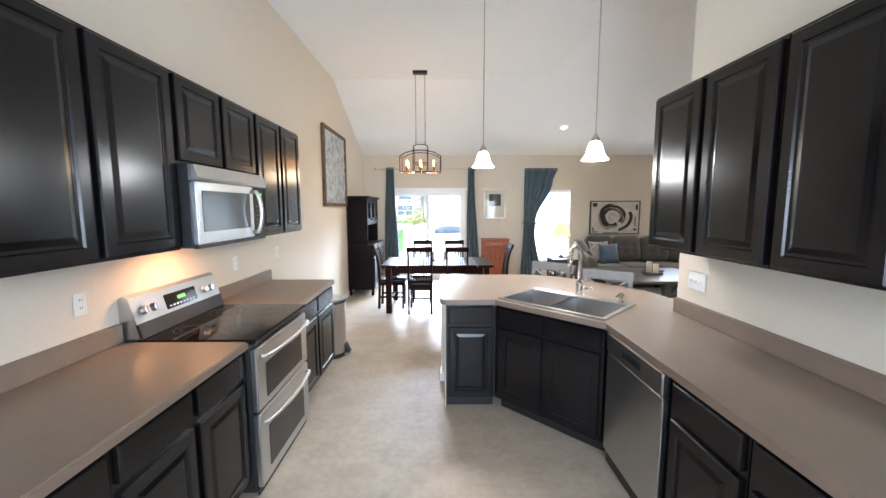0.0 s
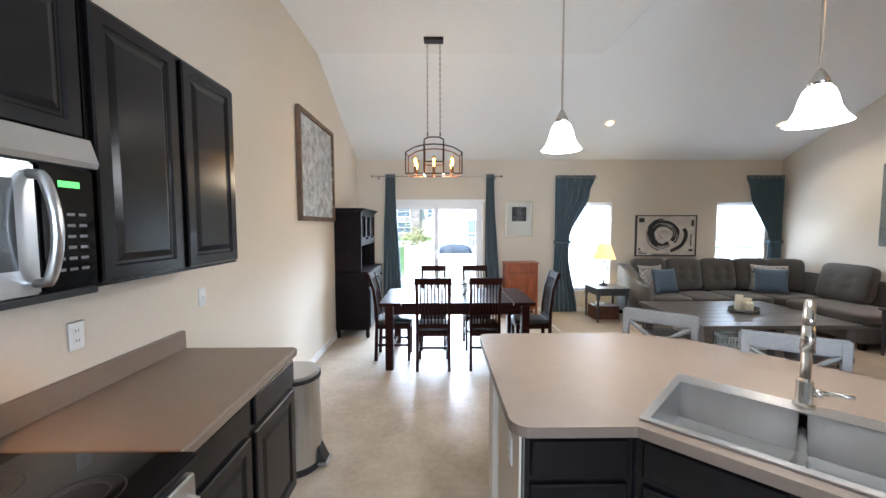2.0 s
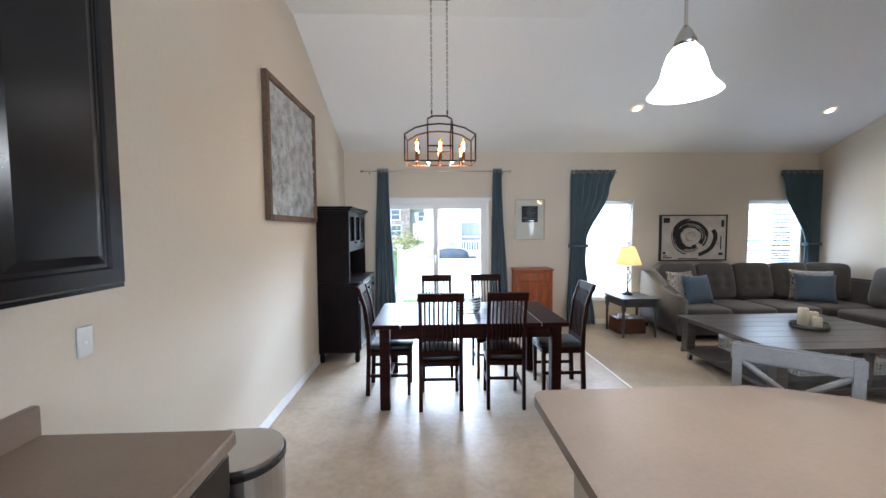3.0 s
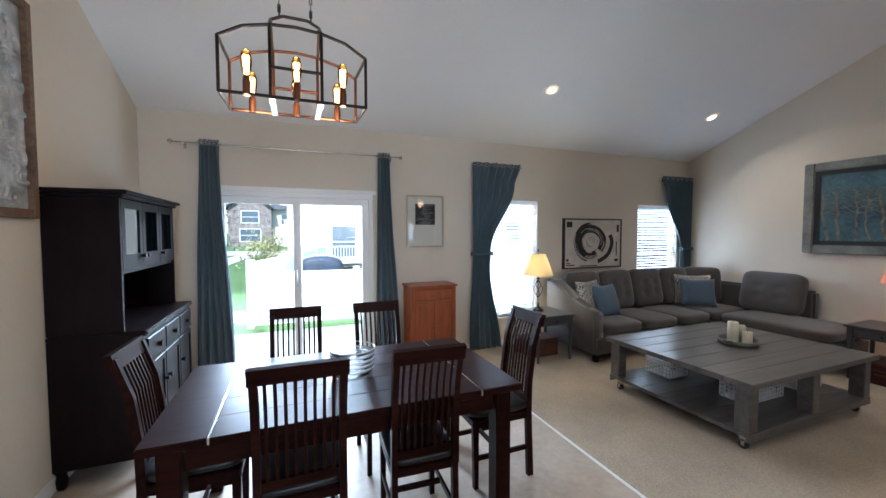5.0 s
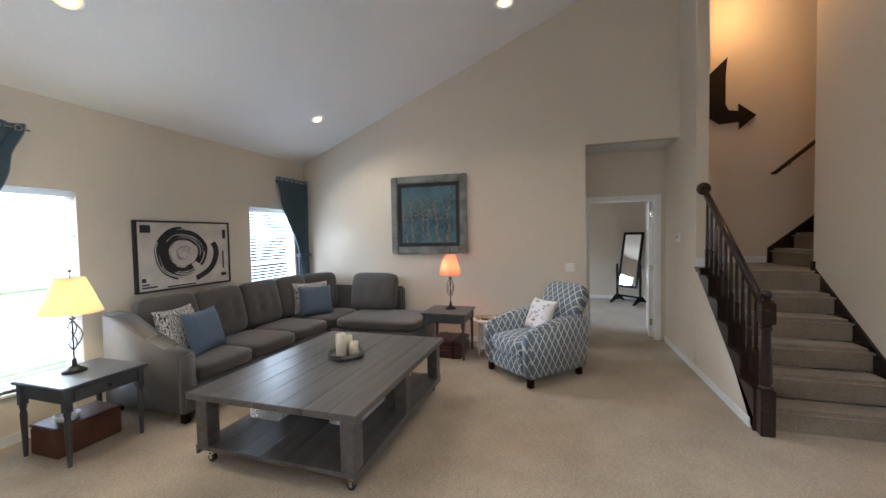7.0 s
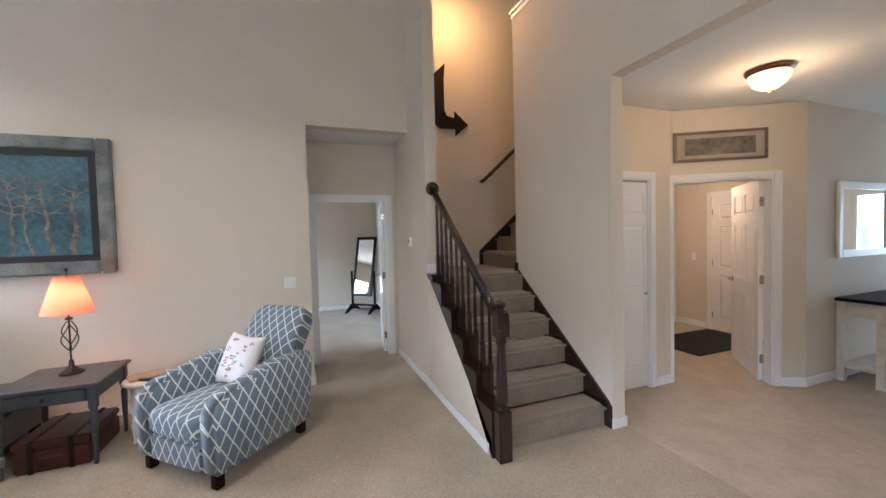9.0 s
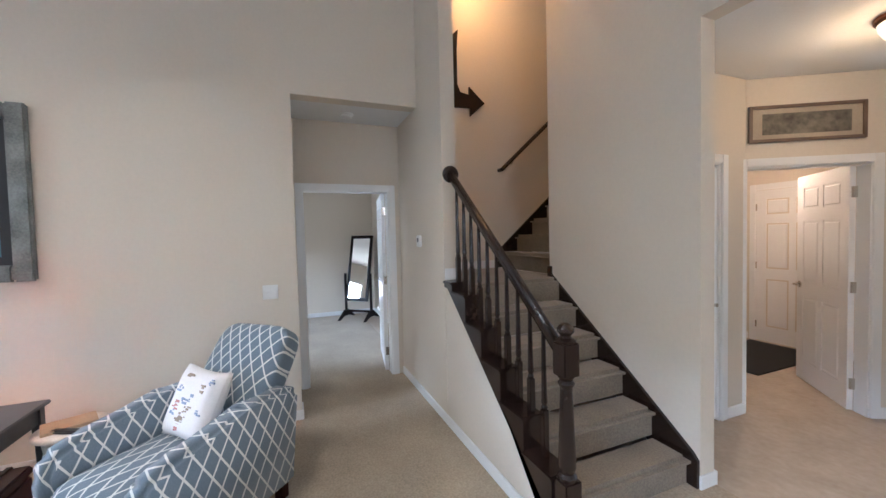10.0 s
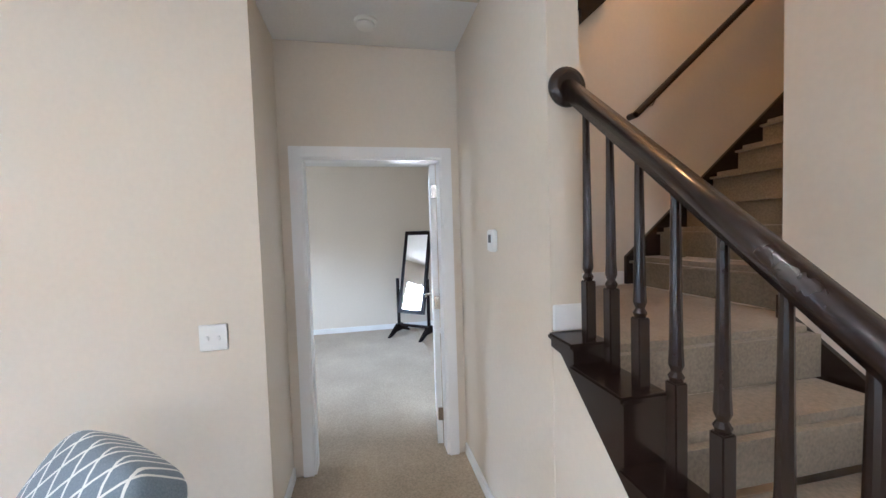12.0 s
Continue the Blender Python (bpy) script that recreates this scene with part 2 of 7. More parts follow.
def cushion(w, d, h, puff=0.5, n=10, seg=6):
    """A soft block with crowned faces, base at z 0."""
    bm = bmesh.new()
    bmesh.ops.create_cube(bm, size=2)
    bmesh.ops.subdivide_edges(bm, edges=bm.edges[:], cuts=n, use_grid_fill=True)
    for v in bm.verts:
        x, y, z = v.co
        k = 6.0
        s = (abs(x) ** k + abs(y) ** k + abs(z) ** k) ** (-1 / k)
        x, y, z = x * s, y * s, z * s
        crown = (1 - x * x) * (1 - y * y)
        v.co = (x * w / 2, y * d / 2, h / 2 + z * h / 2 * (1 - puff + puff * crown ** 0.5))
    return smooth(bm)


def pillow(w, h, t, n=12):
    """A throw pillow standing in the xz plane, thin edges and pointed corners."""
    bm = bmesh.new()
    bmesh.ops.create_cube(bm, size=2)
    bmesh.ops.subdivide_edges(bm, edges=bm.edges[:], cuts=n, use_grid_fill=True)
    for v in bm.verts:
        x, y, z = v.co
        body = max(0.0, (1 - x ** 4) * (1 - z ** 4)) ** 0.55
        pinch = 1 - 0.08 * (1 - z * z) * abs(x) ** 3, 1 - 0.08 * (1 - x * x) * abs(z) ** 3
        v.co = (x * w / 2 * pinch[0], y * (0.012 + body * (t / 2 - 0.012)), h / 2 + z * h / 2 * pinch[1])
    return smooth(bm)

# ---- large structure ----
WX, EX, NY = -1.70, 6.05, 8.134
PLATE, RISE, FLAT, CREASE = 2.79, 0.4167, 3.69, 5.974
HALL = 2.73


def slope_z(y):
    return PLATE + RISE * (NY - y)


structure("floor", boxes((WX - 0.14, 10.6, -6.2, NY + 0.14, -0.2, 0.0)), VINYL, "mottled beige stone-look sheet vinyl floor")
bm = bmesh.new()
prism(bm, [(1.60, 1.46), (4.2, 1.46), (4.2, 2.51), (6.05, 2.51), (10.4, 2.51), (10.4, 7.3), (6.05, 7.3), (6.05, NY), (1.60, NY)], 0.001, 0.010)
structure("floor_carpet", bm, CARPET, "plain beige cut-pile wall-to-wall carpet")
structure("trim_carpet_edge", boxes((1.585, 1.602, 3.5, NY, 0.0, 0.013), bevel=0.003), TRIM, "thin pale metal strip between vinyl and carpet")

# west wall, and the wall behind
structure("wall_west", boxes((WX - 0.14, WX, -2.74, NY + 0.14, 0, 4.0)), PAINT, "cream painted kitchen and dining wall")


def wall_with_openings(name, along, a0, a1, b0, b1, z1, openings, label, material=PAINT):
    """A wall along 'x' or 'y' from a0 to a1, b0 to b1 thick, with openings (from, to, sill, head)."""
    bm, at = bmesh.new(), a0

    def put(p, q, z0, zz):
        if q - p > 0.001 and zz - z0 > 0.001:
            box(bm, *((p, q, b0, b1) if along == "x" else (b0, b1, p, q)), z0, zz)
    for o0, o1, sill, head in sorted(openings):
        put(at, o0, 0, z1)
        put(o0, o1, 0, sill)
        put(o0, o1, head, z1)
        at = o1
    put(at, a1, 0, z1)
    return structure(name, bm, material, label)


SLIDER = (-1.115, 0.58, 0.0, 2.03)
WIN_A = (2.02, 2.935, 0.41, 2.025)
WIN_B = (4.88, 5.79, 0.41, 2.02)
wall_with_openings("wall_north", "x", WX, EX + 0.14, NY, NY + 0.16, PLATE + 0.1, [SLIDER, WIN_A, WIN_B], "cream painted wall with patio door and two windows")
# Unseen window, added as an opening for the kitchen fill panel.
UNSEEN_KWIN = (-0.7, 0.9, 1.0, 2.1)
wall_with_openings("wall_south", "x", WX, 1.66, -2.74, -2.60, 4.0, [UNSEEN_KWIN], "cream painted kitchen end wall")
structure("wall_kitchen", boxes((1.66, 1.78, -2.74, 2.19, 0, FLAT + 0.06)), PAINT, "cream painted kitchen partition wall")

# ceilings
structure("ceiling_flat", boxes((WX, 1.765, -2.6, CREASE, FLAT, FLAT + 0.1)), CEILING, "flat white textured kitchen ceiling")
bm = bmesh.new()


def slope_slab(bm, x0, x1, y0, y1):
    vs = [bm.verts.new((x, y, slope_z(y) + dz)) for dz in (0, 0.12) for x, y in ((x0, y0), (x1, y0), (x1, y1), (x0, y1))]
    for f in ((3, 2, 1, 0), (4, 5, 6, 7), (0, 1, 5, 4), (1, 2, 6, 5), (2, 3, 7, 6), (3, 0, 4, 7)):
        bm.faces.new([vs[i] for i in f])


slope_slab(bm, WX - 0.14, 1.765, 5.964, NY + 0.2)
structure("ceiling_dining_slope", bm, CEILING, "white textured sloping dining ceiling")
bm = bmesh.new()
slope_slab(bm, 1.765, EX + 0.14, 1.2, NY + 0.2)
structure("ceiling_living_slope", bm, CEILING, "white textured vaulted living room ceiling")
structure("wall_ceiling_step", boxes((1.725, 1.765, 1.58, 5.969, FLAT + 0.1, 5.8)), CEILING, "white upright face between the two ceilings")

# east wall with the opening to the bedroom passage
bm = bmesh.new()
box(bm, EX, EX + 0.14, 3.718, NY, 0, 5.0)
box(bm, EX, EX + 0.14, 2.63, 3.718, HALL, 6.0)
structure("wall_east", bm, PAINT, "tall cream painted living room wall with passage opening")
structure("wall_passage_side", boxes((EX + 0.14, 6.72, 3.76, 3.90, 0, HALL)), PAINT, "cream painted passage side wall")
BD = (2.745, 3.64, 0.0, 2.025)
wall_with_openings("wall_bedroom_door", "y", 2.63, 3.90, 6.72, 6.84, HALL, [BD], "cream painted wall with the bedroom doorway")
structure("ceiling_passage", boxes((EX + 0.002, 6.84, 2.63, 3.90, HALL + 0.003, HALL + 0.1)), CEILING, "white passage ceiling")
structure("wall_bedroom_east", boxes((10.3, 10.44, 2.0, 7.4, 0, 2.6)), PAINT, "cream painted bedroom wall")
structure("wall_bedroom_south", boxes((6.84, 10.3, 2.06, 2.20, 0, 2.6)), PAINT, "cream painted bedroom side wall")
wall_with_openings("wall_bedroom_north", "x", 6.19, 10.3, 7.2, 7.34, 2.6, [(8.15, 8.65, 1.0, 2.0)], "cream painted bedroom window wall")
structure("ceiling_bedroom", boxes((6.84, 10.44, 2.0, 7.4, 2.6, 2.7)), CEILING, "white bedroom ceiling")

# stairs: walls
GUARD = 3.92
structure("wall_stair_side", boxes((5.457, 6.72, 2.51, 2.63, 0, 5.6)), PAINT, "off-white painted wall beside the stairs")
bm = bmesh.new()
prism(bm, [(4.15, 0.0), (5.457, 0.0), (5.457, 1.125), (5.40, 1.125), (4.15, 0.125)], -2.625, -2.515)
structure("wall_stair_knee", turned(bm, Matrix.Rotation(radians(90), 4, "X")), PAINT, "off-white painted stringer wall under the balusters")
structure("wall_stair_right", boxes((4.125, 5.485, 1.46, 1.58, 0, GUARD)), PAINT, "off-white painted wall beside the stair flight")
structure("wall_hall_header", boxes((1.78, 4.125, 1.46, 1.58, HALL, GUARD)), PAINT, "off-white painted header over the entry opening")
structure("wall_stair_back", boxes((6.55, 6.67, -2.6, 2.51, 0, 5.6)), PAINT, "cream painted stairwell wall")
structure("trim_guard_cap", boxes((1.78, 5.50, 1.43, 1.61, GUARD, GUARD + 0.03), (1.78, 5.49, 1.45, 1.592, GUARD - 0.05, GUARD), bevel=0.006), TRIM, "white painted cap on the loft guard wall")
structure("wall_stair_inner", boxes((5.36, 5.48, 0.25, 1.46, 0, GUARD), (5.36, 5.48, -2.6, 0.25, 2.52, GUARD)), PAINT, "cream painted wall along the upper flight")
structure("wall_loft_back", boxes((1.7, 6.67, -2.74, -2.6, HALL + 0.3, 5.8)), PAINT, "cream painted loft wall")
structure("wall_loft_west", boxes((1.66, 1.78, -2.6, 1.58, FLAT + 0.06, 5.8)), PAINT, "cream painted loft side wall")
structure("ceiling_loft", boxes((1.66, 6.67, -2.74, 2.51, 5.35, 5.45)), CEILING, "white loft ceiling")
structure("floor_loft", boxes((1.78, 5.36, -6.0, 1.46, HALL + 0.003, HALL + 0.25)), CEILING, "white entry hall ceiling under the loft")

# entry hall
A0, A1 = Vector((4.62, 0.34, 0)), Vector((4.00, -0.70, 0))
structure("wall_closet", boxes((4.60, 4.72, 0.32, 0.62, 0, HALL), (4.60, 4.72, 1.40, 1.46, 0, HALL), (4.60, 4.72, 0.62, 1.40, 2.05, HALL)), PAINT, "cream painted closet wall")
structure("wall_closet_back", boxes((5.2, 5.32, 0.2, 1.46, 0, HALL)), PAINT, "cream painted closet back wall")
along = (A1 - A0).normalized()
LA = (A1 - A0).length
AM = Matrix.Translation(A0) @ Matrix.Rotation(math.atan2(along.y, along.x), 4, "Z")
bm = boxes((0, 0.03, 0, 0.12, 0, HALL), (LA - 0.275, LA, 0, 0.12, 0, HALL), (0.03, LA - 0.275, 0, 0.12, 2.05, HALL))
structure("wall_entry_angled", turned(bm, AM), PAINT, "cream painted angled wall with the mudroom doorway")
structure("wall_entry_side", boxes((4.00, 4.12, -6.0, -0.70, 0, HALL)), PAINT, "cream painted entry wall")
# Unseen wall; its doorway is added to let the entry panel shine in.
wall_with_openings("wall_entry_front", "x", 1.78, 4.00, -6.0, -5.86, HALL, [(2.3, 3.3, 0.0, 2.1)], "cream painted front wall, out of view, with an added doorway")
structure("wall_entry_west", boxes((1.66, 1.78, -6.0, -2.74, 0, HALL)), PAINT, "cream painted entry wall")
structure("wall_mudroom_back", boxes((4.05, 7.0, -2.25, -2.11, 0, HALL)), PAINT, "tan painted mudroom wall")
structure("wall_mudroom_east", boxes((6.4, 6.52, -2.11, -0.38, 0, HALL), (6.4, 6.52, -0.38, 0.2, 0, 2.1)), PAINT, "tan painted mudroom side wall")
structure("ceiling_mudroom", prism(bmesh.new(), [(4.13, -0.70), (4.13, -2.1), (6.4, -2.1), (6.4, -0.08), (5.35, -0.08), (5.35, 0.22), (4.76, 0.22)], 2.42, 2.5), CEILING, "white mudroom ceiling")

# ---- shared kinds ----


def framed(w, h, profile):
    """A panelled front, x 0 to w, z 0 to h, back at y 0, front towards -y. profile: (inset, proud) steps."""
    bm = bmesh.new()
    rings = []
    k = min(1.0, min(w, h) / 0.42)
    for i, d in profile:
        i = i * k if i > 0.01 else i
        rings.append([bm.verts.new(p) for p in ((i, -d, i), (w - i, -d, i), (w - i, -d, h - i), (i, -d, h - i))])
    bm.faces.new(rings[0][::-1])
    for p, q in zip(rings, rings[1:]):
        for k in range(4):
            bm.faces.new((p[k], p[(k + 1) % 4], q[(k + 1) % 4], q[k]))
    bm.faces.new(rings[-1])
    return bm


RAISED = [(0, 0), (0, 0.014), (0.005, 0.020), (0.050, 0.020), (0.056, 0.012), (0.068, 0.012), (0.095, 0.019)]
SLAB = [(0, 0), (0, 0.013), (0.006, 0.020)]


def shift(bm, x, y, z):
    return turned(bm, Matrix.Translation((x, y, z)))


def base_cabinet(m, w, cols, label, d=0.58, drawers=True, top=0.878):
    """A base unit: face frame at y 0, body behind it; cols columns of drawer over door."""
    t = thing("base_cabinet", m, label, "cabinet", "kitchen base cabinets")
    part("body", boxes((0.001, w - 0.001, 0.0, d, 0.10, top)), CABINET, t)
    part("toe_kick", boxes((0.001, w - 0.001, 0.07, d, 0.0, 0.099)), BLACK, t)
    cw = w / cols
    for c in range(cols):
        x = c * cw + 0.022
        if drawers:
            part("drawer_front", shift(framed(cw - 0.044, 0.135, SLAB), x, 0, 0.722), CABINET, t)
        part("door", shift(framed(cw - 0.044, 0.565 if drawers else 0.72, RAISED), x, 0, 0.125), CABINET, t)
    return t


def wall_cabinet(m, w, cols, label, z0=1.38, h=0.915, d=0.30):
    t = thing("wall_cabinet", m, label, "cabinet", "kitchen wall cabinets")
    part("body", boxes((0.001, w - 0.001, 0.0, d, z0, z0 + h)), CABINET, t)
    cw = w / cols
    for c in range(cols):
        part("door", shift(framed(cw - 0.036, h - 0.03, RAISED), c * cw + 0.018, 0, z0 + 0.015), CABINET, t)
    return t


def facing(x, y, turn):
    """Local front (-y) turned about z: 90 faces +x, -90 faces -x."""
    return pose(x, y, 0, 0, 0, turn)


# ---- kitchen, west side ----
BL = "espresso lacquered base cabinet with raised panel door"
for y0, w in ((-2.58, 0.9), (-1.68, 0.9), (-0.78, 0.74), (-0.04, 0.40), (0.36, 0.43), (0.79, 0.41), (1.20, 0.42)):
    base_cabinet(facing(-1.05, y0, 90), w, 2 if w > 0.6 else 1, BL, d=0.645)
base_cabinet(facing(-1.075, 2.395, 90), 0.98, 2, "espresso lacquered double base cabinet beside the range", d=0.62)
UL = "espresso lacquered wall cabinet with raised panel doors"
for y0, w in ((-1.28, 0.98), (-0.30, 0.98), (0.68, 0.95)):
    wall_cabinet(facing(-1.345, y0, 90), w, 2, UL, z0=1.415, d=0.35)
wall_cabinet(facing(-1.345, 1.635, 90), 0.84, 2, "short espresso wall cabinet above the microwave", z0=1.865, h=0.465, d=0.35)
wall_cabinet(facing(-1.345, 2.48, 90), 0.855, 2, UL, z0=1.415, d=0.35)


def counter_run(m, outline, splash, label):
    t = thing("countertop", m, label, "countertop")
    bm = prism(bmesh.new(), outline, 0.879, 0.918)
    bmesh.ops.bevel(bm, geom=[e for e in bm.edges if all(v.co.z > 0.9 for v in e.verts)], offset=0.008, segments=3, affect="EDGES")
    part("slab", bm, COUNTER, t)
    part("backsplash", boxes(splash, bevel=0.004), COUNTER, t, "taupe laminate upstand")
    return t


counter_run(Matrix(), [(WX, -2.59), (-1.012, -2.59), (-1.012, 1.615), (WX, 1.615)], (WX, WX + 0.03, -2.59, 1.61, 0.919, 1.02), "taupe laminate countertop along the cream wall")
counter_run(Matrix(), [(WX, 2.395), (-1.030, 2.395), (-1.042, 3.37), (-1.058, 3.393), (WX, 3.393)], (WX, WX + 0.03, 2.40, 3.385, 0.919, 1.02), "taupe laminate countertop beside the range")


def bar_handle(bm, a, b, out, r=0.011, n=10, bow=0.03):
    """A bowed bar from a to b that stands off along 'out'."""
    a, b, out = Vector(a), Vector(b), Vector(out)
    pts = [a]
    for i in range(2 * n + 1):
        s = i / (2 * n)
        pts.append(a.lerp(b, 0.01 + 0.98 * s) + out * (0.030 + bow * math.sin(math.pi * s) ** 0.8))
    return sweep(bm, pts + [b], r)


def kitchen_range():
    """Free-standing double-oven range: front at y 0 facing -y, x 0 to 0.765."""
    t = thing("range", facing(-0.985, 1.622, 90), "stainless double oven range with black glass cooktop", "stove")
    w = 0.765
    part("body", boxes((0, w, 0.03, 0.70, 0.03, 0.895)), BLACK, t)
    part("cooktop", boxes((-0.004, w + 0.004, -0.012, 0.63, 0.896, 0.925), bevel=0.008), BLACKGLASS, t, "glossy black ceramic cooktop")
    for x, y, r in ((0.19, 0.16, 0.105), (0.57, 0.16, 0.085), (0.19, 0.46, 0.085), (0.57, 0.46, 0.105)):
        bm = bmesh.new()
        for q in (r, r * 0.62):
            lathe(bm, [(q, 0.9254), (q + 0.0025, 0.9256), (q + 0.005, 0.9254)], (x, y, 0), n=40)
        part("burner_ring", bm, BLACK, t)
    for z0, z1, win in ((0.50, 0.865, (0.545, 0.75)), (0.055, 0.485, (0.12, 0.37))):
        door = part("oven_door", boxes((0.006, w - 0.006, -0.004, 0.028, z0, z1), bevel=0.006), STEEL, t)
        part("window", boxes((0.11, w - 0.11, -0.0065, -0.0042, *win), bevel=0.001), BLACKGLASS, door, "dark oven window")
        part("handle", bar_handle(bmesh.new(), (0.05, -0.004, z1 - 0.055), (w - 0.05, -0.004, z1 - 0.055), (0, -1, 0), r=0.012), STEEL, door)
    part("base_strip", boxes((0.01, w - 0.01, 0.02, 0.03, 0.005, 0.05)), BLACK, t)
    bm = bmesh.new()
    prism(bm, [(0.60, 0.926), (0.66, 1.15), (0.69, 1.165), (0.712, 1.15), (0.712, 0.926)], 0, w)
    bm.transform(Matrix(((0, 0, 1, 0), (1, 0, 0, 0), (0, 1, 0, 0), (0, 0, 0, 1))))
    back = part("control_panel", bm, STEEL, t)
    tilt = Matrix.Translation((0, 0.60, 0.926)) @ Matrix.Rotation(radians(-15), 4, "X")
    part("lower_band", turned(boxes((0.0, w, -0.006, 0.01, 0.0, 0.085), bevel=0.003), tilt), BLACK, back)
    disp = part("display", turned(boxes((0.24, 0.52, -0.005, 0.004, 0.105, 0.195), bevel=0.002), tilt), BLACKGLASS, back, "black clock display")
    bm = boxes(*[(0.345 + i * 0.018, 0.356 + i * 0.018, -0.0065, -0.0055, 0.15, 0.168) for i in range(4)])
    part("digits", turned(bm, tilt), glow("green_digits", (0.2, 1.0, 0.1), 0.6), disp, "green lit clock digits")
    for i in range(8):
        part("key", turned(boxes((0.26 + i * 0.03, 0.277 + i * 0.03, -0.0062, -0.0055, 0.117, 0.127)), tilt), STEEL, disp)
    for x in (0.07, 0.14, 0.60, 0.67):
        bm = bmesh.new()
        tube(bm, (x, -0.004, 0.15), (x, -0.03, 0.15), 0.024, 0.020, n=20)
        box(bm, x - 0.004, x + 0.004, -0.036, -0.03, 0.133, 0.167)
        part("knob", turned(bm, tilt), STEEL, back)


kitchen_range()


def microwave():
    t = thing("microwave", facing(-1.28, 1.632, 90), "stainless over-range microwave fixed below the wall cabinet", "microwave")
    w, z0, z1 = 0.765, 1.42, 1.862
    part("body", boxes((0, w, 0.0, 0.415, z0, z1)), BLACK, t)
    bm = bmesh.new()
    prism(bm, [(0.0, z1 - 0.085), (-0.045, z1 - 0.085), (-0.05, z1 - 0.07), (-0.028, z1 - 0.002), (0.0, z1 - 0.002)], 0.002, w - 0.002)
    bm.transform(Matrix(((0, 0, 1, 0), (1, 0, 0, 0), (0, 1, 0, 0), (0, 0, 0, 1))))
    part("vent_hood", bm, STEEL, t, "sloped stainless vent band")
    door = part("door", boxes((0.004, 0.60, -0.035, -0.001, z0 + 0.02, z1 - 0.09), bevel=0.006), STEEL, t)
    part("window", boxes((0.045, 0.545, -0.0385, -0.0352, z0 + 0.085, z1 - 0.135), bevel=0.0015), MESHGLASS, door, "dark microwave window")
    part("handle", bar_handle(bmesh.new(), (0.585, -0.035, z0 + 0.05), (0.585, -0.035, z1 - 0.12), (0, -1, 0), r=0.013, bow=0.03), STEEL, door)
    ctl = part("control_panel", boxes((0.606, w - 0.004, -0.033, -0.001, z0 + 0.02, z1 - 0.09), bevel=0.005), BLACKGLASS, t)
    for i, j in itertools.product(range(3), range(6)):
        part("key", boxes((0.64 + i * 0.034, 0.662 + i * 0.034, -0.0342, -0.0332, z0 + 0.07 + j * 0.03, z0 + 0.078 + j * 0.03)), STOOLGREY, ctl)
    part("clock", boxes((0.655, 0.715, -0.0342, -0.0332, z1 - 0.145, z1 - 0.128)), glow("green_clock", (0.2, 1.0, 0.15), 0.35), ctl, "green lit clock")
    part("bottom_lip", boxes((0.004, w - 0.004, -0.03, 0.0, z0 - 0.004, z0 + 0.016), bevel=0.003), BLACK, t)


microwave()
disc_light("cooktop_light", (-1.42, 1.95, 1.412), (-1.5, 1.95, 0.9), 1.5, (1.0, 0.45, 0.16), 0.08)


def plate(m, gangs, kind, label):
    """A wall plate, local front towards -y, centred on the origin."""
    t = thing(kind, m, label, "outlet" if kind == "wall_outlet" else "switch")
    w = 0.07 + 0.046 * (gangs - 1)
    part("cover", boxes((-w / 2, w / 2, -0.006, 0, -0.058, 0.058), bevel=0.003), WHITE, t)
    for i in range(gangs):
        x = (i - (gangs - 1) / 2) * 0.046
        if kind == "wall_outlet":
            part("socket", boxes((x - 0.016, x + 0.016, -0.008, -0.006, 0.006, 0.034), (x - 0.016, x + 0.016, -0.008, -0.006, -0.034, -0.006), bevel=0.001), WHITE, t)
            for dx, dz in itertools.product((-0.006, 0.006), (-0.02, 0.02)):
                part("slot", boxes((x + dx - 0.0015, x + dx + 0.0015, -0.0086, -0.008, dz - 0.005, dz + 0.005)), SLATE, t)
        else:
            part("toggle", turned(boxes((x - 0.005, x + 0.005, -0.018, -0.005, -0.010, 0.010), bevel=0.002), Matrix.Rotation(radians(12), 4, "X")), WHITE, t)
    return t


def on_west(y, z):
    return pose(WX, y, z, 0, 0, 90)


def on_kitchen(y, z):
    return pose(1.66, y, z, 0, 0, -90)


plate(on_west(1.417, 1.178), 1, "wall_outlet", "white outlet plate on cream kitchen wall")
plate(on_west(2.775, 1.172), 1, "wall_outlet", "white outlet plate above the counter")
plate(on_west(3.583, 1.172), 1, "light_switch", "white switch plate on cream kitchen wall")
plate(on_kitchen(2.00, 1.165), 3, "light_switch", "white triple switch plate beside the wall cabinets")


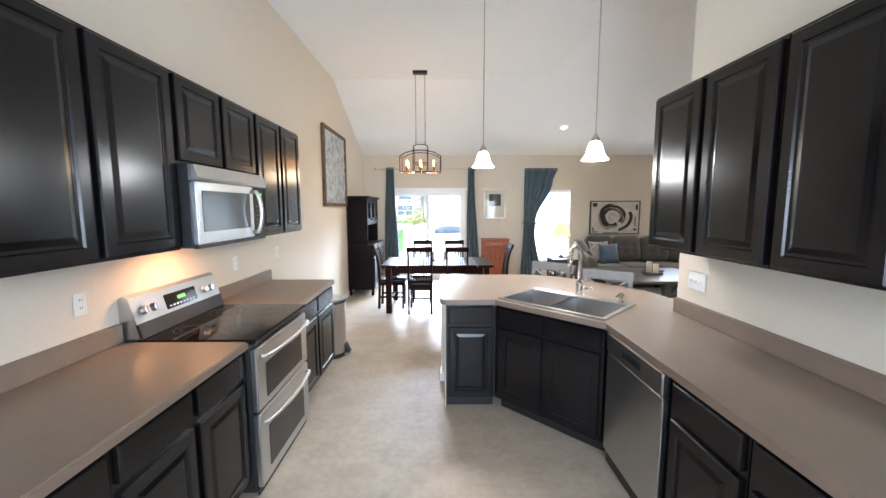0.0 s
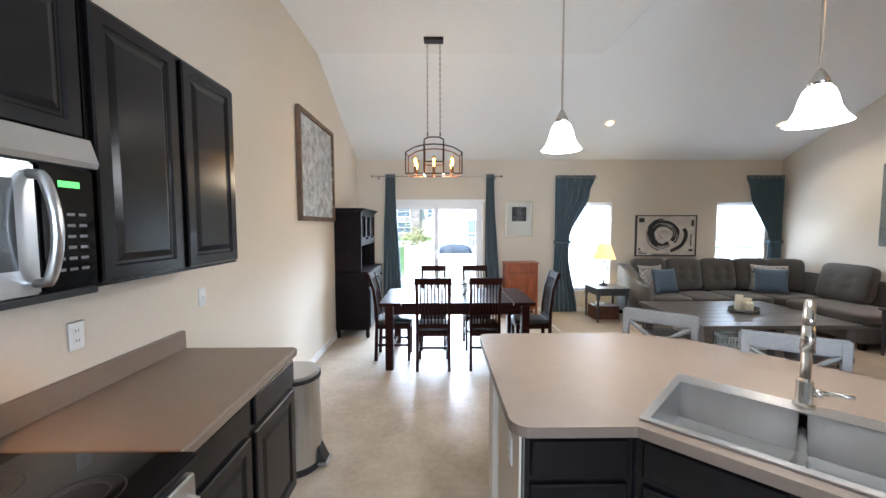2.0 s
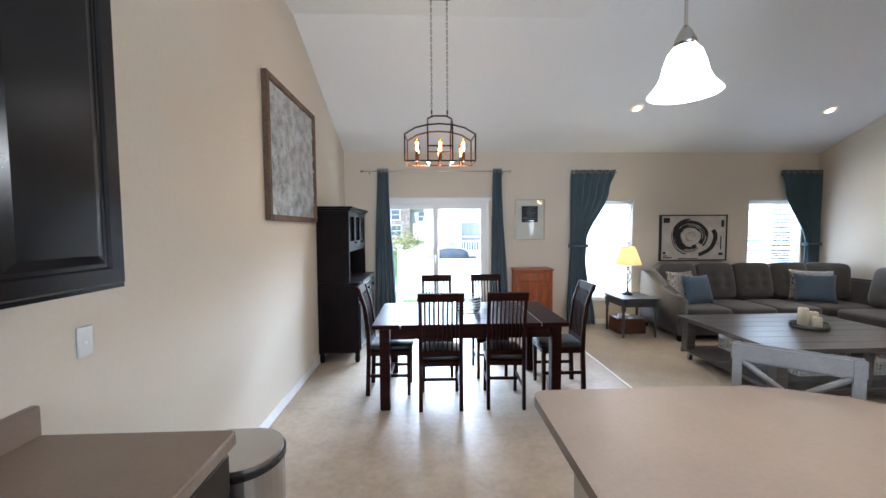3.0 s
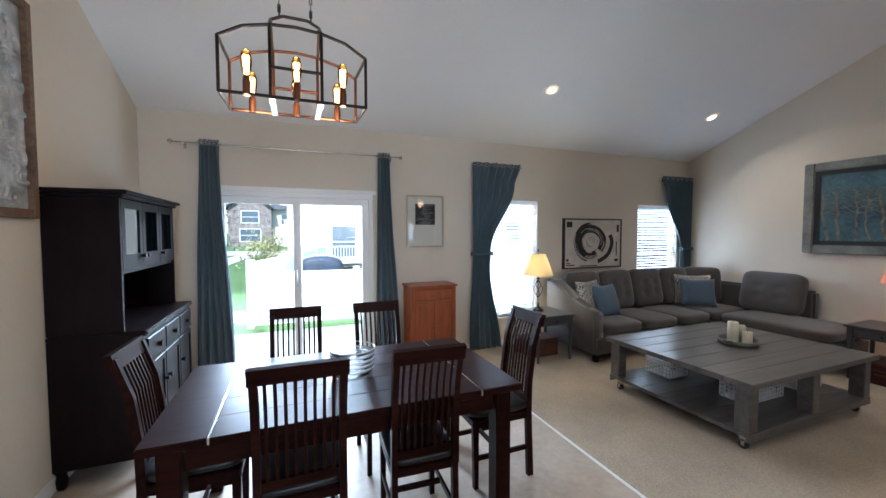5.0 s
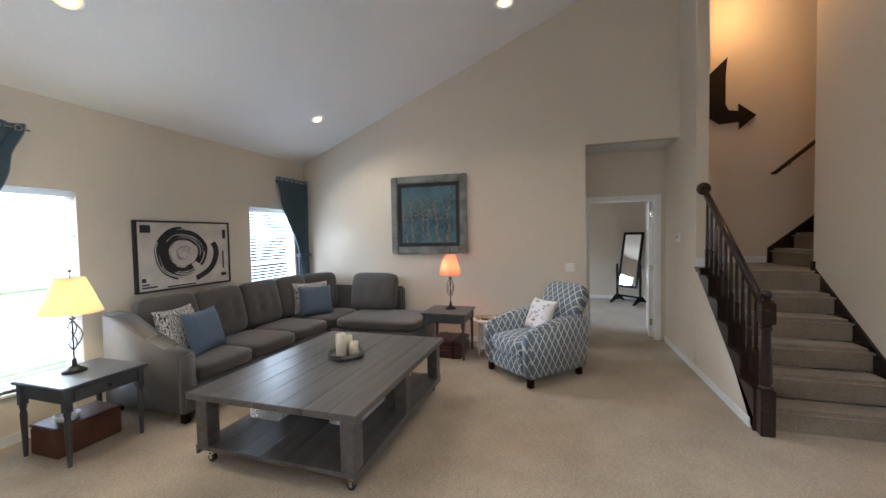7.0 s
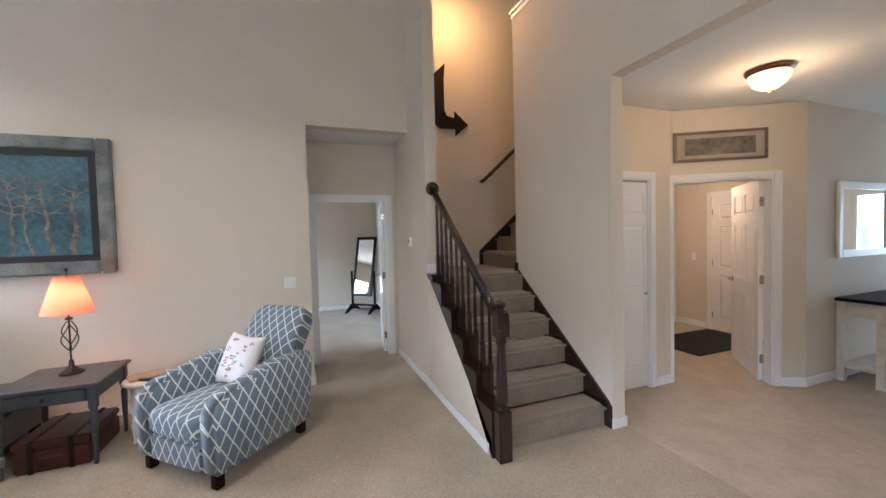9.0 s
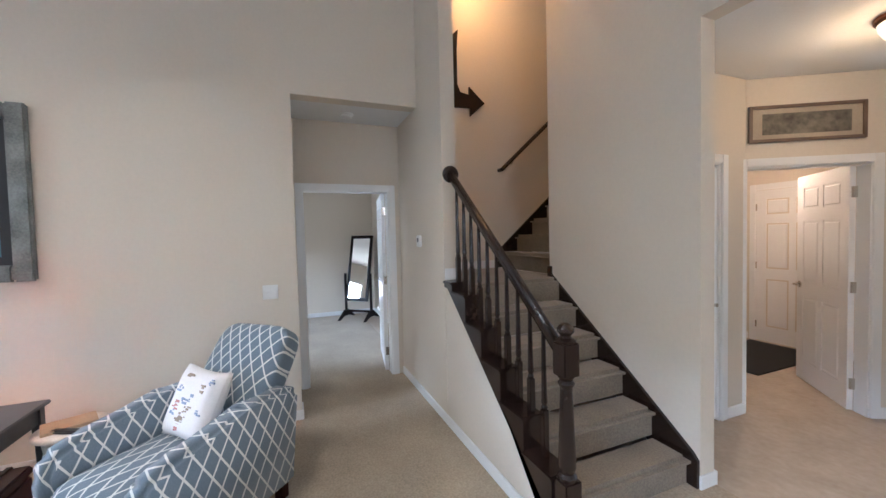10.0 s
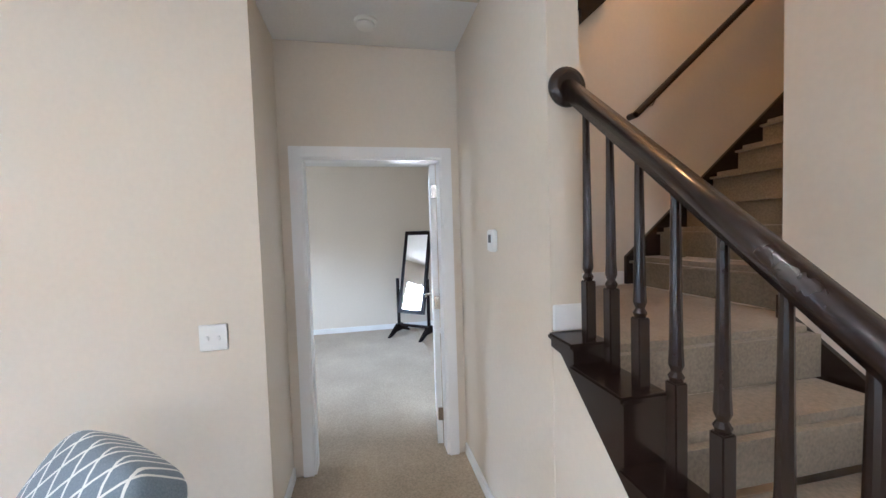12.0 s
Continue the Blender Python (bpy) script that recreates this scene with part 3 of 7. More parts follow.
def pedal_bin():
    t = thing("pedal_bin", pose(-1.25, 3.74, 0, 0, 0, 90), "half-round brushed steel pedal bin with black lid rim", "trash can")
    arc = [(0.17 * math.cos(a), -0.05 - 0.16 * math.sin(a)) for a in [math.pi * i / 14 for i in range(15)]]
    outline = [(x, y) for x, y in arc[::-1]] + [(0.17, 0.10), (-0.17, 0.10)]
    part("body", prism(bmesh.new(), outline, 0.045, 0.60), STEEL, t)
    part("base", prism(bmesh.new(), [(x * 1.02, y * 1.02) for x, y in outline], 0.0, 0.044), BLACK, t)
    part("rim", prism(bmesh.new(), [(x * 1.03, y * 1.03) for x, y in outline], 0.601, 0.625), BLACK, t)
    bm = prism(bmesh.new(), [(x * 0.98, y * 0.98) for x, y in outline], 0.626, 0.645)
    part("lid", bm, STEEL, t)
    part("pedal", boxes((-0.06, 0.06, -0.27, -0.20, 0.012, 0.03), bevel=0.006), STEEL, t)
    bm = bmesh.new()
    prism(bm, [(-0.20, 0.03), (-0.255, 0.03), (-0.205, 0.14), (-0.20, 0.14)], -0.045, 0.045)
    bm.transform(Matrix(((0, 0, 1, 0), (1, 0, 0, 0), (0, 1, 0, 0), (0, 0, 0, 1))))
    part("pedal_housing", bm, BLACK, t)


pedal_bin()

# ---- kitchen, east side and peninsula ----
for y0, w in ((1.265, 0.43), (0.83, 0.44), (0.38, 0.44), (-0.07, 0.70), (-0.78, 0.9), (-1.69, 0.88)):
    base_cabinet(facing(1.075, y0, -90), w, 2 if w > 0.6 else 1, BL, d=0.58)
for y0, w in ((2.045, 0.44), (1.60, 0.44), (1.155, 0.86), (0.29, 0.9), (-0.62, 0.9)):
    wall_cabinet(facing(1.365, y0, -90), w, 1 if w < 0.5 else 2, UL, d=0.293)
base_cabinet(facing(0.068, 2.56, 0), 0.389, 1, "narrow espresso base cabinet at the peninsula end", d=0.50)
sink_base = base_cabinet(pose(0.475, 2.56, 0, 0, 0, -45), 0.845, 2, "espresso sink base cabinet set at an angle", d=0.52, top=0.70)
part("face_frame", boxes((0.001, 0.844, 0.0, 0.018, 0.701, 0.878)), CABINET, sink_base)
part("filler_strip", boxes((-0.018, 0.0005, 0.002, 0.02, 0.10, 0.878)), CABINET, sink_base)


def dishwasher():
    t = thing("dishwasher", facing(1.072, 1.905, -90), "stainless dishwasher under the taupe counter", "dishwasher")
    w = 0.60
    part("tub", boxes((0.002, w - 0.002, 0.012, 0.57, 0.02, 0.872)), BLACK, t)
    door = part("door", boxes((0.006, w - 0.006, -0.012, 0.011, 0.11, 0.745), bevel=0.005), STEEL, t)
    panel = part("control_panel", boxes((0.006, w - 0.006, -0.018, 0.011, 0.75, 0.868), bevel=0.006), STEEL, t)
    part("pocket_handle", boxes((0.20, 0.40, -0.0195, -0.0182, 0.79, 0.83), bevel=0.0004), BLACK, panel, "black recessed pocket handle")
    part("key_pad", boxes(*[(0.10 + 0.02 * i, 0.112 + 0.02 * i, -0.0192, -0.0182, 0.846, 0.851) for i in range(4)]), SLATE, panel)
    part("kick_plate", boxes((0.01, w - 0.01, 0.03, 0.04, 0.0, 0.10)), BLACK, t)


dishwasher()

SINK_C, SINK_A = Vector((0.972, 2.462, 0)), -45
SINK_M = Matrix.Translation(SINK_C) @ Matrix.Rotation(radians(SINK_A), 4, "Z")


def arc_points(c, r, a0, a1, n=6):
    return [(c[0] + r * math.cos(radians(a0 + (a1 - a0) * i / n)), c[1] + r * math.sin(radians(a0 + (a1 - a0) * i / n))) for i in range(n + 1)]


def peninsula_top():
    """Counter slab with the sink cut-out."""
    t = thing("countertop", Matrix(), "taupe laminate peninsula countertop with rounded corners and sink cutout", "countertop")
    outer = arc_points((0.085, 2.585), 0.07, 180, 270) + [(0.450, 2.515), (1.050, 1.915), (1.050, -2.59), (1.655, -2.59), (1.655, 2.195), (1.80, 2.195)]
    outer += [(1.84, 2.28), (1.85, 2.50), (1.81, 2.78), (1.67, 3.01), (1.47, 3.27), (1.26, 3.50), (1.05, 3.60), (0.92, 3.635)] + arc_points((0.08, 3.575), 0.06, 90, 180)
    inner = [tuple((SINK_M @ Vector(p)).to_2d()) for p in ((-0.395, -0.255, 0), (0.395, -0.255, 0), (0.395, 0.255, 0), (-0.395, 0.255, 0))]
    bm = bmesh.new()
    levels = []
    for z in (0.879, 0.910, 0.918):
        levels.append(([bm.verts.new((x, y, z)) for x, y in outer], [bm.verts.new((x, y, z)) for x, y in inner]))
    for lo, hi in zip(levels, levels[1:]):
        for a, b in zip(lo, hi):
            for i in range(len(a)):
                j = (i + 1) % len(a)
                bm.faces.new((a[i], a[j], b[j], b[i]))
    for lv in (levels[0], levels[-1]):
        es = []
        for loop in lv:
            for i in range(len(loop)):
                e = bm.edges.get((loop[i], loop[(i + 1) % len(loop)]))
                es.append(e)
        bmesh.ops.triangle_fill(bm, edges=es, use_beauty=True)
    part("slab", bm, COUNTER, t)
    part("backsplash", boxes((1.632, 1.658, -2.58, 2.185, 0.919, 1.02), bevel=0.004), COUNTER, t, "taupe laminate upstand")


peninsula_top()


def kitchen_sink():
    t = thing("kitchen_sink", SINK_M @ Matrix.Translation((0, 0, 0.919)), "double-bowl stainless drop-in sink in the counter", "sink")
    w, d = 0.84, 0.56
    bm = bmesh.new()
    o = 0.03
    bowls = ((-w / 2 + o, -0.012), (0.012, w / 2 - o))
    for dims in ((-w / 2, w / 2, -d / 2, -d / 2 + o), (-w / 2, w / 2, d / 2 - 0.10, d / 2), (-w / 2, -w / 2 + o, -d / 2 + o, d / 2 - 0.10), (w / 2 - o, w / 2, -d / 2 + o, d / 2 - 0.10)):
        box(bm, *dims, 0.0, 0.007)
    part("rim", bm, STEEL, t)
    part("divider", boxes((-0.012, 0.012, -d / 2 + o, d / 2 - 0.10, -0.07, -0.045), bevel=0.006), STEEL, t)
    for x0, x1 in bowls:
        bm = bmesh.new()
        y0, y1, b = -d / 2 + o, d / 2 - 0.10, 0.018
        top = [(x0, y0), (x1, y0), (x1, y1), (x0, y1)]
        bot = [(x0 + b, y0 + b), (x1 - b, y0 + b), (x1 - b, y1 - b), (x0 + b, y1 - b)]
        rim_z = 0.004
        rings = [[bm.verts.new((x, y, z)) for x, y in ring] for ring, z in ((top, rim_z), (top, -0.15), (bot, -0.185))]
        for p, q in zip(rings, rings[1:]):
            for i in range(4):
                bm.faces.new((p[i], p[(i + 1) % 4], q[(i + 1) % 4], q[i]))
        bm.faces.new(rings[-1])
        bowl = part("bowl", bm, STEEL, t)
        part("drain", lathe(bmesh.new(), [(0.045, -0.184), (0.04, -0.181), (0.01, -0.183)], ((x0 + x1) / 2, (y0 + y1) / 2, 0), closed=True), CHROME, bowl)


kitchen_sink()


def faucet():
    t = thing("faucet", Matrix.Translation((1.145, 2.635, 0.927)) @ Matrix.Rotation(radians(SINK_A), 4, "Z"), "brushed nickel pull-down gooseneck faucet behind the sink", "faucet")
    part("base", lathe(bmesh.new(), [(0.034, 0), (0.034, 0.008), (0.026, 0.014), (0.026, 0.10), (0.02, 0.11)], closed=True), NICKEL, t)
    bm = bmesh.new()
    pts = [Vector((0, 0, 0.10)), Vector((0, 0, 0.32))] + [Vector((0, -0.085 + 0.085 * math.cos(a), 0.32 + 0.085 * math.sin(a))) for a in [math.pi * i / 12 for i in range(1, 12)]]
    part("spout", sweep(bm, pts, 0.0165, 16), NICKEL, t)
    bm = bmesh.new()
    tube(bm, pts[-1], pts[-1] + Vector((0, -0.012, -0.09)), 0.018, 0.021, n=16)
    part("spray_head", smooth(bm), NICKEL, t)
    bm = bmesh.new()
    tube(bm, (0.02, 0, 0.06), (0.05, 0, 0.06), 0.016, n=14)
    tube(bm, (0.05, 0, 0.065), (0.13, -0.01, 0.075), 0.009, n=10)
    part("lever", smooth(bm), NICKEL, t)
    s = thing("soap_dispenser", Matrix.Translation((1.375, 2.405, 0.927)), "small brushed nickel soap dispenser beside the sink", "soap dispenser")
    part("base", lathe(bmesh.new(), [(0.022, 0), (0.022, 0.006), (0.014, 0.012), (0.013, 0.045)], closed=True), NICKEL, s)
    bm = lathe(bmesh.new(), [(0.020, 0.046), (0.021, 0.06), (0.014, 0.068)], closed=True)
    tube(bm, (0, 0, 0.06), (-0.055, -0.045, 0.052), 0.007, n=10)
    part("pump", bm, NICKEL, s)


faucet()
# half wall under the bar side
bm = boxes((0.058, 0.067, 2.60, 3.06, 0, 0.878), (0.03, 0.108, 3.07, 3.20, 0, 0.878), (0.108, 0.95, 3.09, 3.20, 0, 0.878))
bm2 = boxes((0, 1.32, 0, 0.11, 0, 0.878))
bm2.transform(Matrix.Translation((0.95, 3.09, 0)) @ Matrix.Rotation(radians(-50), 4, "Z"))
tmp = bpy.data.meshes.new("tmp")
bm2.to_mesh(tmp)
bm2.free()
bm.from_mesh(tmp)
structure("wall_peninsula", bm, PAINT, "cream painted half wall behind the peninsula cabinets")
structure("baseboard_peninsula", boxes((0.016, 0.03, 3.056, 3.214, 0, 0.085), (0.03, 0.083, 3.056, 3.07, 0, 0.085), (0.016, 0.95, 3.20, 3.214, 0, 0.085), bevel=0.003), TRIM, "white painted baseboard on the half wall")
plate(pose(0.058, 2.75, 0.70, 0, 0, -90), 1, "wall_outlet", "white outlet on the peninsula end wall")


def counter_stool(x, y, turn):
    """Stool with an X back, facing local +y; origin below the seat."""
    t = thing("counter_stool", pose(x, y, 0.0, 0, 0, turn), "grey painted wooden counter stool with crossed back", "stool", "stools at the peninsula")
    part("seat", boxes((-0.22, 0.22, -0.20, 0.20, 0.62, 0.655), bevel=0.012), STOOLGREY, t)
    for sx in (-1, 1):
        bm = bmesh.new()
        prism(bm, [(-0.20, 0.0), (-0.165, 0.0), (-0.165, 0.64), (-0.205, 1.03), (-0.24, 1.03), (-0.20, 0.62)], sx * 0.2 - 0.018, sx * 0.2 + 0.018)
        bm.transform(Matrix(((0, 0, 1, 0), (1, 0, 0, 0), (0, 1, 0, 0), (0, 0, 0, 1))))
        part("back_leg", bm, STOOLGREY, t)
        part("front_leg", boxes((sx * 0.2 - 0.018, sx * 0.2 + 0.018, 0.16, 0.196, 0, 0.62), bevel=0.004), STOOLGREY, t)
        bm = bmesh.new()
        tube(bm, (sx * 0.18, -0.185, 0.69), (-sx * 0.18, -0.215, 0.95), 0.014, n=8)
        part("cross_bar", bm, STOOLGREY, t)
        part("side_stretcher", boxes((sx * 0.2 - 0.01, sx * 0.2 + 0.01, -0.17, 0.16, 0.22, 0.25)), STOOLGREY, t)
    part("top_rail", turned(boxes((-0.225, 0.225, -0.018, 0.018, -0.045, 0.045), bevel=0.01), Matrix.Translation((0, -0.222, 0.992)) @ Matrix.Rotation(radians(5), 4, "X")), STOOLGREY, t)
    part("lower_rail", boxes((-0.19, 0.19, -0.20, -0.17, 0.672, 0.70)), STOOLGREY, t)
    part("foot_rest", boxes((-0.19, 0.19, 0.165, 0.19, 0.20, 0.23)), STOOLGREY, t)


# pendants
SHADE = glow("lit_frosted_glass", (1.0, 0.94, 0.84), 2.6)


def pendant(x, y):
    t = thing("pendant_lamp", pose(x, y, FLAT), "brushed nickel pendant with lit frosted bell shade", "pendant light", "pendants over the peninsula")
    part("canopy", lathe(bmesh.new(), [(0.06, 0), (0.06, -0.012), (0.03, -0.03)], closed=True), NICKEL, t)
    bm = bmesh.new()
    tube(bm, (0, 0, -0.02), (0, 0, -1.50), 0.0055, n=10)
    part("stem", bm, NICKEL, t)
    part("cap", smooth(lathe(bmesh.new(), [(0.008, -1.455), (0.018, -1.47), (0.032, -1.50), (0.036, -1.525)], closed=True)), NICKEL, t)
    prof = [(0.034, -1.52), (0.05, -1.54), (0.062, -1.575), (0.070, -1.61), (0.085, -1.64), (0.108, -1.668), (0.103, -1.668), (0.08, -1.645), (0.062, -1.61), (0.03, -1.54)]
    shade = part("shade", smooth(lathe(bmesh.new(), prof, n=28)), SHADE, t, "frosted white glass bell shade")
    lamp_light("pendant_bulb", (x, y, FLAT - 1.69), 12, (1.0, 0.92, 0.80), 0.09)


pendant(0.437, 3.35)
pendant(1.295, 2.80)
counter_stool(1.095, 3.555, 140)
counter_stool(1.505, 2.985, 150)

# ---- dining area ----


def yz(bm):
    """Lay a prism's outline into the yz plane, its height along x."""
    bm.transform(Matrix(((0, 0, 1, 0), (1, 0, 0, 0), (0, 1, 0, 0), (0, 0, 0, 1))))
    return bm


def dining_chair():
    """Facing +y, origin on the floor under the seat."""
    t = thing("dining_chair", Matrix(), "dark-stained slat-back dining chair with black leatherette seat", "chair", "chairs round the dining table")
    part("seat", shift(cushion(0.45, 0.43, 0.06, 0.35, n=6), 0, 0.0, 0.435), LEATHER, t, "black leatherette seat pad")
    part("seat_frame", boxes((-0.215, 0.215, -0.20, 0.20, 0.385, 0.434), bevel=0.006), DARKWOOD, t)
    side = [(-0.235, 0.0), (-0.195, 0.0), (-0.180, 0.42), (-0.185, 0.62), (-0.215, 0.85), (-0.275, 1.03), (-0.305, 1.03), (-0.252, 0.85), (-0.222, 0.62), (-0.218, 0.42)]
    for sx in (-1, 1):
        part("back_post", yz(prism(bmesh.new(), side, sx * 0.20 - 0.019, sx * 0.20 + 0.019)), DARKWOOD, t)
        part("front_leg", yz(prism(bmesh.new(), [(0.160, 0), (0.188, 0), (0.198, 0.385), (0.158, 0.385)], sx * 0.19 - 0.019, sx * 0.19 + 0.019)), DARKWOOD, t)
        part("side_stretcher", boxes((sx * 0.195 - 0.009, sx * 0.195 + 0.009, -0.20, 0.165, 0.175, 0.205)), DARKWOOD, t)
    slat = [(-0.192, 0.52), (-0.200, 0.62), (-0.229, 0.85), (-0.272, 0.985), (-0.284, 0.985), (-0.241, 0.85), (-0.212, 0.62), (-0.204, 0.52)]
    for i in range(8):
        x = -0.154 + i * 0.044
        part("slat", yz(prism(bmesh.new(), slat, x - 0.008, x + 0.008)), DARKWOOD, t)
    part("top_rail", yz(prism(bmesh.new(), [(-0.268, 0.975), (-0.298, 0.975), (-0.318, 1.045), (-0.288, 1.050)], -0.225, 0.225)), DARKWOOD, t)
    part("lower_rail", yz(prism(bmesh.new(), [(-0.186, 0.485), (-0.212, 0.485), (-0.214, 0.525), (-0.188, 0.525)], -0.185, 0.185)), DARKWOOD, t)
    part("front_stretcher", boxes((-0.18, 0.18, -0.01, 0.01, 0.18, 0.205)), DARKWOOD, t)
    return t


chair = dining_chair()
SLIM = Matrix.Diagonal((0.88, 1, 1, 1))
chair.matrix_basis = pose(-0.296, 5.54, 0) @ SLIM
for x, y, turn in ((0.285, 5.54, -3), (-0.305, 6.19, 180), (0.27, 6.19, 180), (-0.765, 5.81, -91), (0.88, 5.79, 90)):
    copy_thing(chair, pose(x, y, 0, 0, 0, turn) @ SLIM)


def dining_table():
    t = thing("dining_table", pose(-0.028, 5.815, 0) @ Matrix.Diagonal((0.955, 1.03, 1, 1)), "dark reddish-brown wooden dining table with breadboard ends", "table")
    for i in range(5):
        y0 = -0.47 + i * 0.188
        part("plank", boxes((-0.64, 0.64, y0 + 0.0006, y0 + 0.1874, 0.722, 0.76), bevel=0.0015, seg=1), DARKWOOD, t)
    for sx in (-1, 1):
        part("end_board", boxes((min(sx * 0.65, sx * 0.90), max(sx * 0.65, sx * 0.90), -0.47, 0.47, 0.722, 0.76), bevel=0.004), DARKWOOD, t)
        part("end_seam", boxes((min(sx * 0.641, sx * 0.649), max(sx * 0.641, sx * 0.649), -0.468, 0.468, 0.73, 0.7585)), NICKEL, t, "thin pale metal seam")
        part("end_apron", boxes((sx * 0.79 - 0.012, sx * 0.79 + 0.012, -0.36, 0.36, 0.62, 0.721)), DARKWOOD, t)
        part("side_apron", boxes((-0.74, 0.74, sx * 0.41 - 0.012, sx * 0.41 + 0.012, 0.62, 0.721)), DARKWOOD, t)
        for sy in (-1, 1):
            part("leg", boxes((sx * 0.79 - 0.046, sx * 0.79 + 0.046, sy * 0.41 - 0.046, sy * 0.41 + 0.046, 0.0, 0.7215), bevel=0.006), DARKWOOD, t)


dining_table()


prof = [(0.115, 0.0), (0.135, 0.02), (0.140, 0.07), (0.146, 0.115), (0.151, 0.117)]
bm = smooth(lathe(bmesh.new(), prof, n=36))
bowl = one("glass_bowl", bm, PANE, pose(-0.01, 5.80, 0.761) @ Matrix.Diagonal((0.86, 0.86, 1.35, 1)), "clear ribbed glass bowl on the dining table", "bowl")
bm = bmesh.new()
for k in range(4):
    lathe(bm, [(0.140 + 0.002 * k, 0.03 + 0.02 * k), (0.146 + 0.002 * k, 0.035 + 0.02 * k), (0.140 + 0.002 * k, 0.04 + 0.02 * k)], n=36)
# Whitish colour on the clear glass ribs paints their highlights.
RIB_HIGHLIGHT = bpy.data.materials.new("rib_highlight_white")
RIB_HIGHLIGHT.use_nodes = True
gn, gl = RIB_HIGHLIGHT.node_tree.nodes, RIB_HIGHLIGHT.node_tree.links
gt, gx = gn.new("ShaderNodeBsdfTransparent"), gn.new("ShaderNodeMixShader")
gn["Principled BSDF"].inputs["Base Color"].default_value, gn["Principled BSDF"].inputs["Roughness"].default_value = (0.75, 0.80, 0.80, 1), 0.08
gx.inputs[0].default_value = 0.45
gl.new(gt.outputs[0], gx.inputs[1]), gl.new(gn["Principled BSDF"].outputs[0], gx.inputs[2]), gl.new(gx.outputs[0], gn["Material Output"].inputs[0])
lathe(bm, [(0.110, 0.001), (0.118, 0.004), (0.126, 0.010)], n=36)
lathe(bm, [(0.146, 0.114), (0.150, 0.119), (0.153, 0.114)], n=36)
part("rib", smooth(bm), RIB_HIGHLIGHT, bowl, "moulded glass rings with highlights painted as pale colour")


def hutch():
    t = thing("hutch", pose(WX + 0.005, 6.55, 0), "espresso wooden china hutch with glass doors above drawers", "hutch")
    L = 1.13
    part("base_body", boxes((0, 0.475, 0, L, 0.12, 0.92)), HUTCHWOOD, t)
    part("base_top", boxes((0, 0.50, -0.012, L + 0.012, 0.921, 0.955), bevel=0.008), HUTCHWOOD, t)
    for y in (0.03, L - 0.03):
        for x in (0.03, 0.445):
            bm = lathe(bmesh.new(), [(0.020, 0), (0.028, 0.02), (0.032, 0.06), (0.024, 0.09), (0.034, 0.118)], (x, y, 0), closed=True)
            part("foot", smooth(bm), HUTCHWOOD, t)
    front = Matrix.Rotation(radians(90), 4, "Z")
    flat = [(0, 0), (0, 0.012), (0.004, 0.016), (0.045, 0.016), (0.05, 0.008)]
    for i in range(3):
        y = 0.02 + i * 0.363
        dr = part("drawer_front", turned(framed(0.353, 0.16, SLAB), Matrix.Translation((0.476, y, 0.735)) @ front), HUTCHWOOD, t)
        bm = bmesh.new()
        tube(bm, (0.495, y + 0.175, 0.815), (0.525, y + 0.175, 0.815), 0.014, 0.018, n=12)
        part("knob", bm, IRON, dr)
        d = part("door", turned(framed(0.353, 0.56, flat), Matrix.Translation((0.476, y, 0.15)) @ front), HUTCHWOOD, t)
        bm = bmesh.new()
        tube(bm, (0.49, y + (0.32 if i == 0 else 0.035), 0.52), (0.52, y + (0.32 if i == 0 else 0.035), 0.52), 0.013, 0.017, n=12)
        part("knob", bm, IRON, d)
    part("side_panel", boxes((0.0, 0.375, 0.004, 0.026, 0.956, 1.80)), HUTCHWOOD, t)
    part("side_panel", boxes((0.0, 0.375, L - 0.026, L - 0.004, 0.956, 1.80)), HUTCHWOOD, t)
    part("back_panel", boxes((0.0, 0.015, 0.027, L - 0.027, 0.956, 1.80)), HUTCHWOOD, t)
    part("shelf", boxes((0.016, 0.36, 0.027, L - 0.027, 1.315, 1.335)), HUTCHWOOD, t)
    part("upper_shelf", boxes((0.016, 0.33, 0.027, L - 0.027, 1.55, 1.565)), HUTCHWOOD, t)
    part("crown", boxes((0.0, 0.40, -0.012, L + 0.012, 1.801, 1.825), (0.0, 0.425, -0.03, L + 0.03, 1.826, 1.85), bevel=0.006), HUTCHWOOD, t)
    for i in range(3):
        y = 0.03 + i * 0.358
        y1 = y + 0.352
        d = part("glass_door", boxes((0.357, 0.376, y, y + 0.055, 1.34, 1.795), (0.357, 0.376, y1 - 0.055, y1, 1.34, 1.795), (0.357, 0.376, y + 0.055, y1 - 0.055, 1.34, 1.44), (0.357, 0.376, y + 0.055, y1 - 0.055, 1.74, 1.795)), HUTCHWOOD, t)
        part("pane", boxes((0.364, 0.368, y + 0.055, y1 - 0.055, 1.44, 1.74)), PANE, d)
        bm = bmesh.new()
        k = y1 - 0.03 if i == 0 else y + 0.03
        tube(bm, (0.376, k, 1.42), (0.405, k, 1.42), 0.012, 0.016, n=12)
        part("knob", bm, IRON, d)


hutch()


